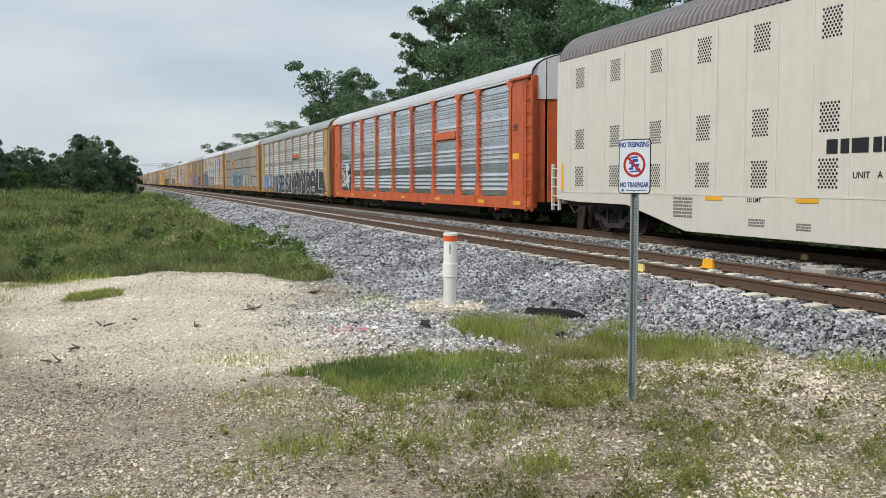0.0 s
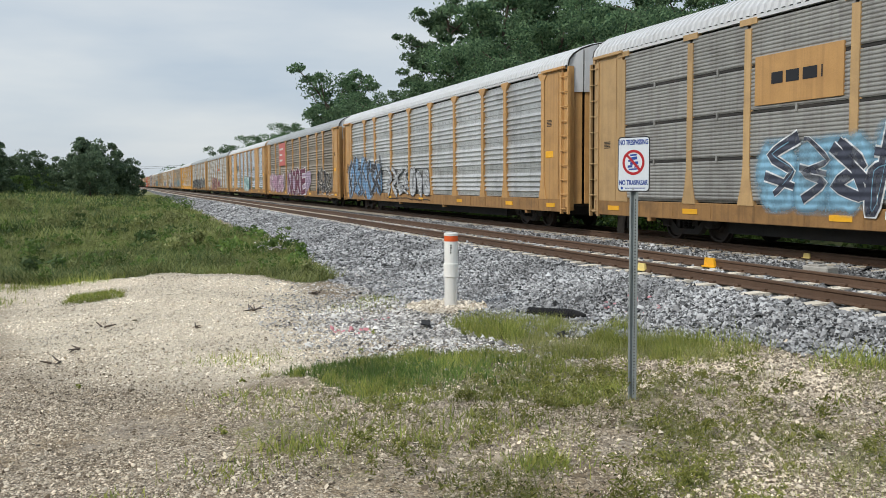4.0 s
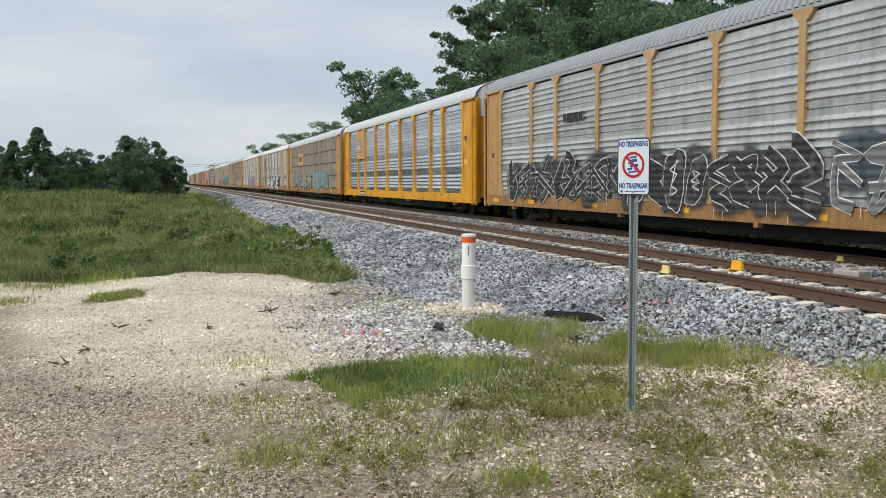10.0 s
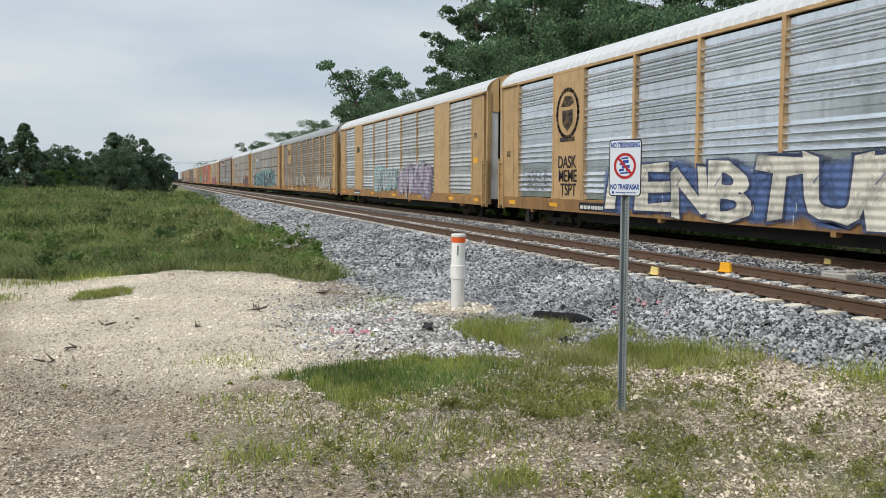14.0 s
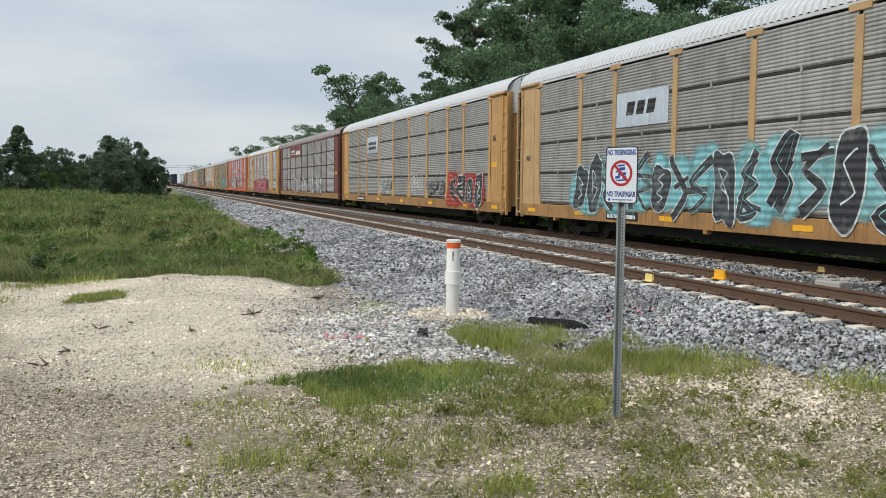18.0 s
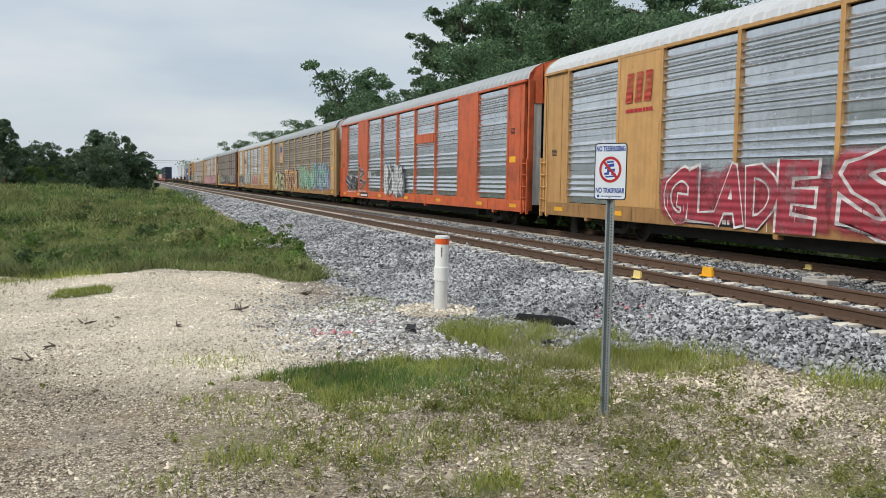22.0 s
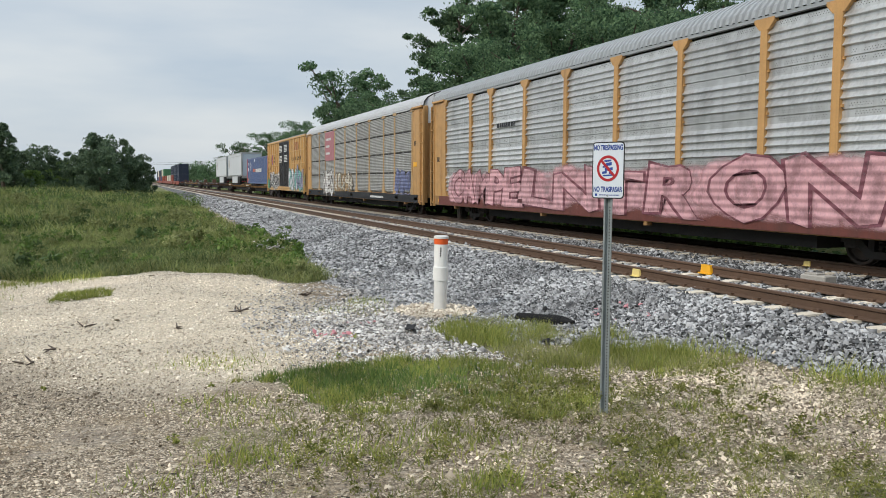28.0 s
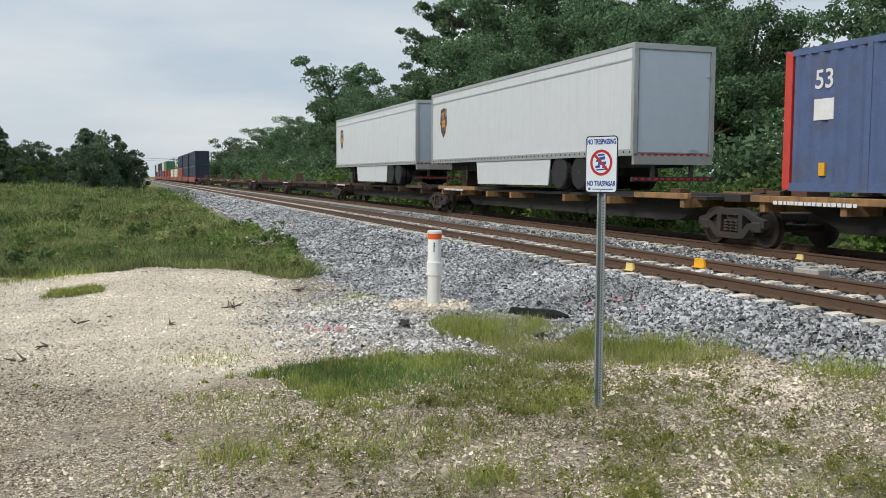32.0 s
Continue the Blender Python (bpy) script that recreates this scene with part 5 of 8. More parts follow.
    NUMB(c[10], -8.9, m="blackink", w=1.6, back=False)
    c[11] = autorack("C", "tan", "galv", "roofwhite", "tan framed auto carrier with cream and blue graffiti")
    emblem(c[11], -8.25, 3.55)
    for k, txt in enumerate(("DASK", "MEME", "TSPT")):
        letters("tag", txt, 0.52, M["blackink"], c[11], -8.25 + 0.06 * k, -1.632, 1.9 - 0.42 * k, squeeze=0.95)
    graffiti(c[11], -11.6, -9.6, 1.1, 1.9, (90, 90, 94), (90, 90, 94), n=8, seed=113, style="tag")
    lettered(c[11], "PENBTUE", -5.6, 5.4, 0.62, 1.95, (220, 216, 200), (58, 70, 104), (74, 100, 152), 111)
    NUMB(c[11], -7.3)
    c[12] = autorack("C", "tan", "galvgrey", "roofwhite", "tan framed auto carrier with cyan and violet graffiti")
    bars("logo_mark", c[12], M["blackink"], -8.6, 3.2, 0.7, 0.5, 1, y=-1.634, seed=122)
    graffiti(c[12], -3.8, 0.6, 0.8, 2.3, (182, 190, 192), (116, 156, 162), (158, 192, 192), 4, 121)
    graffiti(c[12], 1.4, 6.6, 0.65, 2.4, (186, 170, 188), (160, 192, 192), (150, 136, 160), 4, 123)
    NUMB(c[12], -9.4)
    c[13] = autorack("A", "tan", "galvdirty", "roofgrey", "tan auto carrier with brown-grey screens and a cream panel")
    plate(c[13], "logo_panel", -9.1, -7.4, 3.0, 4.75, M["tan"])
    letters_bar(c[13], -8.95, 3.75, (50, 40, 34), w=1.4, h=0.5)
    graffiti(c[13], -4.2, 1.4, 0.95, 2.1, (196, 190, 178), (70, 66, 60), n=4, seed=131)
    graffiti(c[13], -11.6, -7.6, 1.1, 2.0, (214, 210, 200), (214, 210, 200), n=9, seed=132, style="tag")
    graffiti(c[13], 6.0, 11.5, 0.7, 1.9, (200, 190, 172), (226, 220, 208), n=4, seed=133)
    NUMB(c[13], -7.6, back=False)
    c[14] = autorack("B", "tan", "galvgrey", "roofwhite", "tan auto carrier with fine slats and cyan graffiti")
    plate(c[14], "logo_panel", -7.1, -4.6, 3.1, 4.0, M["galv"])
    letters_bar(c[14], -6.6, 3.4, (40, 40, 40), w=1.5, h=0.35)
    graffiti(c[14], -9.5, -1.0, 0.7, 2.5, (60, 66, 70), (214, 226, 228), (126, 200, 206), 5, 141)
    graffiti(c[14], -0.8, 9.6, 0.65, 2.7, (48, 50, 54), (214, 226, 228), (140, 206, 210), 6, 142)
    NUMB(c[14], -7.5)
    c[15] = autorack("B", "yellow", "galvgrey", "roofwhite", "yellow auto carrier with fine grey slats and white tags")
    plate(c[15], "logo_panel", -7.05, -4.6, 3.3, 4.2, M["galv"])
    bars("logo_mark", c[15], M["blackink"], -6.7, 3.5, 1.7, 0.5, 2, y=-1.648, seed=152)
    graffiti(c[15], -4.2, -1.7, 1.1, 1.9, (150, 152, 152), (226, 228, 228), n=4, seed=151)
    graffiti(c[15], 1.7, 3.9, 1.1, 2.1, (232, 232, 232), (232, 232, 232), n=8, seed=153, style="tag")
    graffiti(c[15], 4.5, 7.0, 1.0, 1.9, (130, 132, 132), (60, 60, 62), n=3, seed=154)
    graffiti(c[15], 7.6, 11.6, 0.6, 2.1, (60, 60, 62), (226, 228, 228), (190, 60, 50), 4, 155)
    NUMB(c[15], -9.3)
    c[16] = autorack("B", "brown", "galvgrey", "roofrust", "brown auto carrier with grey slats and a rust-banded roof", gable_key="brown")
    plate(c[16], "brown_panel", -7.2, -1.5, 3.8, 4.78, M["brown"])
    bars("panel_lettering", c[16], M["whiteink"], -6.6, 4.25, 1.9, 0.26, 1, y=-1.648, seed=162)
    plate(c[16], "panel_stripe", -6.6, -4.0, 4.06, 4.12, M["whiteink"], y=-1.648)
    bars("panel_lettering", c[16], M["whiteink"], -4.0, 4.0, 2.1, 0.48, 1, y=-1.648, seed=163)
    for x0, x1, s in ((-11.8, -9.3, 161), (-6.6, -4.4, 164), (-4.2, -1.6, 165), (-1.2, 1.4, 166), (1.8, 7.8, 167)):
        graffiti(c[16], x0, x1, 0.75, 2.2, (206, 208, 208), (40, 40, 42), n=3, seed=s)
    plate(c[16], "sill_plate", -13.4, 13.4, 0.57, 0.93, M["sillgrimeshade"], y=-1.628)
    c[17] = autorack("C", "yellow", "galv", "roofwhite", "yellow framed auto carrier with large red graffiti")
    letters_bar(c[17], -8.85, 3.6, (196, 60, 48), w=1.3, h=0.75)
    bars("small_lettering", c[17], M["redink"], -8.85, 3.35, 1.3, 0.14, 1, y=-1.634, seed=172)
    lettered(c[17], "GLADE", -6.9, -1.9, 0.64, 1.9, (172, 48, 64), (228, 222, 222), (172, 60, 72), 171)
    lettered(c[17], "SHOW", -1.2, 5.0, 0.6, 2.15, (174, 46, 62), (228, 222, 222), (174, 60, 72), 173)
    NUMB(c[17], -6.2, w=1.8)
    c[18] = autorack("C", "orange", "galv", "roofgrey", "orange framed auto carrier with bright screens and white bubble graffiti", gable_key="orange")
    plate(c[18], "logo_stripe", 1.8, 4.2, 3.2, 3.6, M["orange"])
    graffiti(c[18], -12.0, -9.6, 0.85, 2.0, (58, 54, 58), (226, 226, 226), n=2, seed=181)
    graffiti(c[18], -9.1, -7.4, 0.9, 2.5, (70, 62, 64), (226, 226, 226), n=1, seed=182)
    letters("tag", "2016", 0.42, M["whiteink"], c[18], -6.5, -1.668, 1.75, squeeze=0.9)
    graffiti(c[18], -3.6, -0.2, 0.75, 2.4, (206, 206, 208), (236, 236, 236), (120, 120, 124), 4, 183)
    NUMB(c[18], -8.6)
    c[19] = autorack("A", "tan", "galvdirty", "roofgrey", "tan auto carrier with brown screens and green and teal graffiti")
    plate(c[19], "shield_panel", -9.1, -7.4, 2.95, 4.7, M["tan"])
    striped_shield(c[19], -8.25, 3.92)
    lettered(c[19], "SAYER", -11.7, -6.2, 0.62, 2.05, (196, 204, 148), (44, 48, 42), (134, 84, 84), 191)
    lettered(c[19], "ROTS", -5.7, -0.3, 0.7, 2.3, (206, 148, 74), (226, 214, 196), (126, 76, 76), 192)
    graffiti(c[19], 1.0, 6.0, 0.7, 2.6, (136, 188, 164), (36, 52, 48), (170, 190, 150), 4, 193)
    graffiti(c[19], 6.0, 12.0, 0.7, 2.9, (142, 196, 176), (34, 50, 50), (160, 150, 190), 4, 194)
    c[20] = autorack("C", "yellow", "galvgrey", "roofgrey", "yellow framed auto carrier with many faded graffiti")
    bars("logo_mark", c[20], M["blackink"], -6.8, 3.3, 1.6, 0.5, 2, seed=202)
    graffiti(c[20], -12.2, -7.2, 0.9, 2.1, (70, 70, 72), (226, 226, 224), None, 3, 201)
    graffiti(c[20], -4.6, -1.6, 1.0, 2.2, (190, 190, 176), (226, 222, 206), (150, 170, 180), 3, 203)
    graffiti(c[20], 0.0, 6.6, 0.8, 2.1, (188, 104, 100), (226, 214, 206), (200, 190, 140), 5, 204)
    NUMB(c[20], -9.0)
    c[21] = autorack("B", "brown", "galvdirty", "roofgrey", "brown auto carrier with grey slats and white and green graffiti")
    graffiti(c[21], -12.3, -8.2, 0.6, 2.1, (176, 178, 84), (40, 42, 34), (222, 222, 190), 3, 211)
    graffiti(c[21], -7.4, -3.0, 0.9, 1.9, (186, 186, 184), (40, 40, 40), n=5, seed=212)
    graffiti(c[21], -2.0, 4.0, 0.9, 2.1, (70, 66, 64), (214, 212, 206), n=6, seed=213)
    graffiti(c[21], 5.0, 11.0, 0.9, 2.1, (196, 194, 188), (60, 56, 54), n=5, seed=214)
    graffiti(c[21], -13.3, -12.5, 2.2, 4.2, (226, 220, 216), (226, 220, 216), n=8, seed=215, style="tag")
    NUMB(c[21], -7.0)
    plate(c[21], "sill_stripe", -12.6, 12.6, 0.62, 0.72, M["tag"], y=-1.626)
    c[22] = autorack("A", "yellow", "galvgrey", "roofgrey", "yellow auto carrier with a long pink graffiti along its foot")
    bars("logo_mark", c[22], M["blackink"], -6.6, 3.4, 1.6, 0.22, 1, seed=222)
    lettered(c[22], "CAMPE", -11.2, -4.5, 0.72, 1.90, (222, 166, 172), (126, 72, 82), (214, 160, 166), 221)
    lettered(c[22], "LNT", -4.4, 3.0, 0.72, 1.95, (222, 168, 174), (130, 74, 84), (216, 162, 168), 223)
    lettered(c[22], "RON", 3.1, 10.6, 0.72, 2.00, (220, 164, 170), (128, 70, 82), (216, 162, 168), 224)
    plate(c[22], "sill_overspray", -12.8, 12.0, 0.57, 0.93, M["brown"], y=-1.628)
    c[23] = autorack("B", "yellow", "galvgrey", "roofwhite", "yellow auto carrier with fine slats and a faded red panel", post_key="tan")
    plate(c[23], "red_panel", -7.15, -4.5, 2.85, 4.7, M["faderedpanel"])
    for k, wd in enumerate((1.9, 1.4, 1.5)):
        bars("panel_lettering", c[23], M["whiteink"], -6.95, 4.15 - 0.45 * k, wd * 0.85, 0.22, 1, y=-1.648, seed=230 + k)
    lettered(c[23], "NES", -7.6, -4.6, 0.62, 2.15, (222, 220, 216), (70, 56, 52), (206, 200, 190), 231)
    graffiti(c[23], -4.2, 0.6, 0.9, 2.1, (206, 200, 184), (60, 52, 46), (180, 150, 110), 5, 232)
    graffiti(c[23], 9.4, 12.0, 0.9, 2.2, (110, 118, 160), (130, 136, 170), n=2, seed=233)
    plate(c[23], "black_sill", -13.0, 13.0, 0.57, 0.93, M["blackink"], y=-1.626)
    NUMB(c[23], 4.6, w=2.6, back=False)
    for k, car in c.items():
        place(car, JOINT[k] - 13.35)


def letters_bar(car, x, z, rgb, w=1.7, h=0.45):
    """A trade mark drawn as plain slanted blocks."""
    bm = bmesh.new()
    for k in range(3):
        a = x + w * k / 3
        flat(bm, [(a, z), (a + w * 0.24, z), (a + w * 0.3, z + h), (a + w * 0.06, z + h)], -1.648, 0)
    tagged(part("logo_mark", bm, paint(rgb), car), kind="stuff")


def striped_shield(car, x, z):
    """A trade shield: blue head over red and white stripes, with a pale rim."""
    half = lambda t: 0.5 * (0.93 + 0.13 * math.cos(3.4 * t) - 0.95 * max(0.0, -t - 0.62) ** 1.6 * 4.2)  # noqa: E731
    ts = [0.62 - 1.62 * k / 14 for k in range(15)]
    side = lambda g: [(x + (half(t) + g), z + 0.72 * t) for t in ts]  # noqa: E731
    for name, g, y, key, a, b in (("shield_rim", 0.035, -1.6455, "whiteink", 0, 15), ("shield_head", 0.0, -1.6485, "blueink", 0, 7)):
        bm = bmesh.new()
        right = side(g)[a:b]
        flat(bm, right + [(2 * x - px, pz) for px, pz in right[::-1]], y, 0)
        part(name, bm, M[key], car)
    for k in range(7):
        bm = bmesh.new()
        xa, xb = x - 0.46 + 0.134 * k, x - 0.46 + 0.134 * k + 0.07
        u = abs((xa + xb) / 2 - x)
        low = min((pz for px, pz in side(-0.02) if px - x >= u), default=z)
        flat(bm, [(xa, low), (xb, low), (xb, z + 0.0), (xa, z + 0.0)], -1.6485, 0)
        part("shield_stripe", bm, M["redink"], car)


def emblem(car, x, z):
    """Round dark emblem with a shield in the middle and a bar below."""
    bm = bmesh.new()
    ring = [(x + 0.72 * math.cos(a), z + 0.72 * math.sin(a)) for a in np.linspace(0, 2 * math.pi, 25)]
    stroke(bm, ring, 0.12, -1.63, 0)
    flat(bm, [(x - 0.36, z + 0.1), (x + 0.36, z + 0.1), (x + 0.34, z - 0.3), (x, z - 0.55), (x - 0.34, z - 0.3)], -1.631, 0)
    flat(bm, [(x - 0.45, z + 0.22), (x + 0.1, z + 0.2), (x + 0.45, z + 0.3), (x + 0.3, z + 0.5), (x - 0.2, z + 0.55)], -1.631, 0)
    flat(bm, [(x - 0.5, z - 0.85), (x + 0.5, z - 0.85), (x + 0.5, z - 0.72), (x - 0.5, z - 0.72)], -1.632, 0)
    part("emblem", bm, paint((44, 34, 28)), car, "dark round emblem")


def white_car():
    """Smooth white covered auto carrier with punched vents."""
    car = empty("covered_auto_carrier", "smooth white covered auto carrier with punched vent patches", "train car", "freight train")
    H = 13.3
    for side in (0, math.pi):
        put("side_wall", "white_side", lambda b: slab(b, [(-H, 0.95), (-12.0, 0.88), (-9.4, 0.86), (-6.8, 0.3), (6.8, 0.3), (9.4, 0.86), (12.0, 0.88), (H, 0.95), (H, 5.0), (-H, 5.0)], -1.62, -1.5), M["white"], car, rz=side)
        for x in np.arange(-12.45, 12.5, 0.958):
            put("side_seam", "white_seam", lambda b: box(b, -0.014, 0.014, -1.632, -1.61, 1.2, 4.85), M["white"], car, (x, 0, 0), side)
        put("sill_seam", "white_sill", lambda b: box(b, -H + 0.1, H - 0.1, -1.63, -1.61, 1.14, 1.17), M["white"], car, rz=side)
    put("interior", "white_inner", lambda b: box(b, -13.0, 13.0, -1.45, 1.45, 0.9, 4.9), M["under"], car)
    put("underframe", "white_deck", lambda b: (box(b, -13.0, 13.0, -1.4, 1.4, 0.75, 0.9), box(b, -6.7, 6.7, -1.3, 1.3, 0.35, 0.75)), M["under"], car)
    put("roof", ("roof", "white"), roof(0.2, 0.05, 13.2, lambda z: 5.0 + (z - 4.86) * 1.3), M["roofdark"], car)

    def vent(b):
        for r in range(9):
            for k in range(5 if r % 2 else 6):
                x, z = (k - 2.5) * 0.088 + (0.044 if r % 2 else 0.0), r * 0.064 - 0.256
                pts = [(x + 0.03 * math.cos(a * 1.0472), z + 0.03 * math.sin(a * 1.0472)) for a in range(6)]
                flat(b, pts, -1.623, 0)

    for x in np.arange(-11.92, 12, 1.9):
        for z in (4.41, 2.67, 1.61):
            tagged(put("vent", "vent", vent, M["blackink"], car, (x, 0, z)), kind="stuff")
    for x in (-5.78, -2.93):
        plate(car, "reflector", x - 0.3, x + 0.3, 1.04, 1.13, M["tag"], y=-1.634)
    bars("car_number", car, M["blackink"], -2.46, 1.98, 2.6, 0.4, 1, y=-1.634, seed=7)
    tagged(letters("lettering", "UNIT", 0.17, M["blackink"], car, -1.62, -1.624, 1.52), kind="stuff")
    letters("lettering", "A", 0.17, M["blackink"], car, -1.2, -1.624, 1.52)
    tagged(letters("lettering", "LD LMT", 0.13, M["blackink"], car, -4.45, -1.624, 1.03), kind="stuff")
    bars("stencils", car, M["roofdark"], -7.3, 0.62, 0.75, 0.5, 6, y=-1.626, seed=9)
    bars("stencils", car, M["roofdark"], -4.6, 0.52, 0.5, 0.18, 3, y=-1.626, seed=10)
    bars("stencils", car, M["roofdark"], -3.2, 0.5, 0.4, 0.16, 3, y=-1.626, seed=12)
    for s in (-1, 1):
        rz = 0 if s > 0 else math.pi
        end_wall(M["white"], car, s * 13.2, rz)
        end_doors(M["white"], car, s * 13.16, rz)
        put("ladder", "short_ladder", lambda b: ladder(b, 0.6, 2.0, 0.42, 5), M["white"], car, (s * 13.45, -1.55, 0))
        truck(car, s * 10.9)
    plate(car, "yellow_stripe", -13.0, -12.85, 1.2, 2.0, M["tag"], y=-1.634)
    coupled(car, 13.5)
    place(car, -13.35)


def boxcar():
    car = empty("boxcar", "yellow ribbed boxcar with black double doors and teal graffiti", "train car", "freight train")
    H = 9.6
    put("underframe", "box_deck", lambda b: (box(b, -H, H, -1.45, 1.45, 0.85, 1.05), box(b, -H, H, -0.35, 0.35, 0.5, 0.85)), M["under"], car)
    for side in (0, math.pi):
        def shell(b):
            box(b, -H, H, -1.56, -1.48, 1.0, 4.95)

        rib = lambda b: slab(b, [(-0.05, 1.05), (0.05, 1.05), (0.05, 4.85), (-0.05, 4.85)], -1.63, -1.55)  # noqa: E731
        for x in list(np.arange(-H + 0.05, -2.5, 1.12)) + list(np.arange(2.65, H, 1.12)):
            put("rib", "box_rib", rib, M["boxyellow"], car, (x if not side else -x, 0, 0), side)
        for z in (1.95, 2.9, 3.9):
            for q in (-1, 1):
                put("side_belt", "box_belt", lambda b: box(b, -3.5, 3.5, -1.605, -1.55, -0.035, 0.035), M["boxyellow"], car, (q * 6.1, 0, z), side)

        put("side_wall", "box_shell", shell, M["boxyellow"], car, rz=side)
        put("sill", "box_sill", lambda b: (box(b, -H, H, -1.62, -1.5, 0.72, 1.05, bev=0.01), box(b, -3.4, 3.4, -1.66, -1.6, 0.92, 1.02)), M["boxyellow"], car, rz=side)
        put("top_chord", "box_chord", lambda b: box(b, -H, H, -1.63, -1.5, 4.88, 5.0), M["boxyellow"], car, rz=side)
        for x in (-1.28, 1.28):
            def door(b):
                box(b, -1.26, 1.26, -1.62, -1.54, 1.05, 4.82, bev=0.015)
                for z in (1.5, 2.3, 3.1, 3.9):
                    box(b, -1.2, 1.2, -1.645, -1.61, z - 0.03, z + 0.03)
                for q in (-0.8, -0.3, 0.3, 0.8):
                    tube(b, (q, -1.66, 1.1), (q, -1.66, 4.75), 0.022, 6)
                box(b, -0.9, -0.6, -1.7, -1.64, 1.9, 2.05)
            put("door", "box_door", door, M["doorblack"], car, (x, 0, 0), side, label="black plug door")
    put("roof", "box_roof", lambda b: ([box(b, x, x + 1.0, -1.6, 1.6, 4.98, 5.06) for x in np.arange(-H, H - 0.5, 1.04)], box(b, -H, H, -0.5, 0.5, 5.05, 5.09)), M["roofgrey"], car)
    for s in (-1, 1):
        def end(b):
            box(b, -0.06, 0.0, -1.55, 1.55, 0.85, 5.0)
            for z in np.arange(1.2, 4.9, 0.3):
                box(b, -0.01, 0.05, -1.4, 1.4, z, z + 0.14, bev=0.03)
        put("end_wall", "box_end", end, M["boxyellow"], car, (s * H, 0, 0), 0 if s > 0 else math.pi)
        put("end_band", "box_band", lambda b: box(b, 0.05, 0.07, -1.5, 1.5, 4.5, 4.98), M["roofwhite"], car, (s * H, 0, 0), 0 if s > 0 else math.pi, label="white band across the top of the end")
        put("ladder", "box_ladder", lambda b: ladder(b, 0.6, 2.6, 0.42, 6), M["boxyellow"], car, (s * (H - 0.3), -1.64, 0))
        truck(car, s * 7.0)
    coupled(car, H)
    for x in (-1.25, 1.3):
        bars("door_lettering", car, M["whiteink"], x - 0.7, 3.95, 1.3, 0.6, 5, y=-1.7, seed=int(x * 10))
        bars("door_lettering", car, M["whiteink"], x - 0.7, 3.1, 1.4, 0.6, 5, y=-1.7, seed=int(x * 10) + 1)
    cap = letters("lettering", "EXCESS HEIGHT CAR", 0.2, M["blackink"], car, 0, 0, 0, "LEFT", 0.8)
    cap.location, cap.rotation_euler = (H + 0.074, -1.42, 4.66), (0, 0, radians(90))
    letters("lettering", "RAIL CAR POOLING EXPERTS", 0.42, M["under"], car, 3.2, -1.566, 3.15, "LEFT", 0.82)
    letters("lettering", "next\nload", 0.34, M["blackink"], car, -9.36, -1.566, 3.5, "LEFT", 0.9)
    letters("lettering", "any\nroad", 0.34, M["blackink"], car, -6.02, -1.566, 3.5, "LEFT", 0.9)
    bm = bmesh.new()
    for s in (-1, 1):
        for q in (-1, 1):
            flat(bm, [(-7.31 + s * 0.34, 3.4 + q * 0.5), (-7.31 + s * 0.5, 3.4 + q * 0.4), (-7.31 + s * 0.2, 3.4), (-7.31 + s * 0.0, 3.4)], -1.566, 1)
            flat(bm, [(-7.31 + s * 0.53, 3.4 + q * 0.42), (-7.31 + s * 0.66, 3.4 + q * 0.3), (-7.31 + s * 0.43, 3.4), (-7.31 + s * 0.24, 3.4)], -1.566, 0)
    flat(bm, [(-7.358, 3.2), (-7.262, 3.2), (-7.262, 3.6), (-7.358, 3.6)], -1.6335, 1)
    part("crossed_emblem", bm, (paint((206, 70, 60)), paint((60, 84, 170))), car)
    letters_bar(car, 5.3, 3.95, (176, 112, 74), w=1.5, h=0.6)
    for k in range(4):
        plate(car, "number_block", -9.36 + 0.5 * k, -9.21 + 0.5 * k, 2.5, 2.78, M["blackink"], y=-1.567)
    for k in range(6):
        plate(car, "number_block", -9.36 + 0.36 * k, -9.21 + 0.36 * k, 2.08, 2.36, M["blackink"], y=-1.567)
    graffiti(car, -9.4, -8.2, 0.75, 1.75, (96, 176, 140), (96, 176, 140), (96, 176, 140), 2, 244)
    graffiti(car, -8.0, -2.7, 0.75, 2.3, (40, 38, 40), (232, 232, 232), (206, 204, 200), 5, 241)
    graffiti(car, 2.8, 6.2, 0.75, 2.6, (120, 190, 180), (30, 34, 36), (226, 226, 232), 4, 242)
    graffiti(car, 6.0, 9.2, 0.7, 2.7, (150, 146, 176), (28, 32, 34), (120, 194, 184), 3, 243)
    place(car, 673.4)


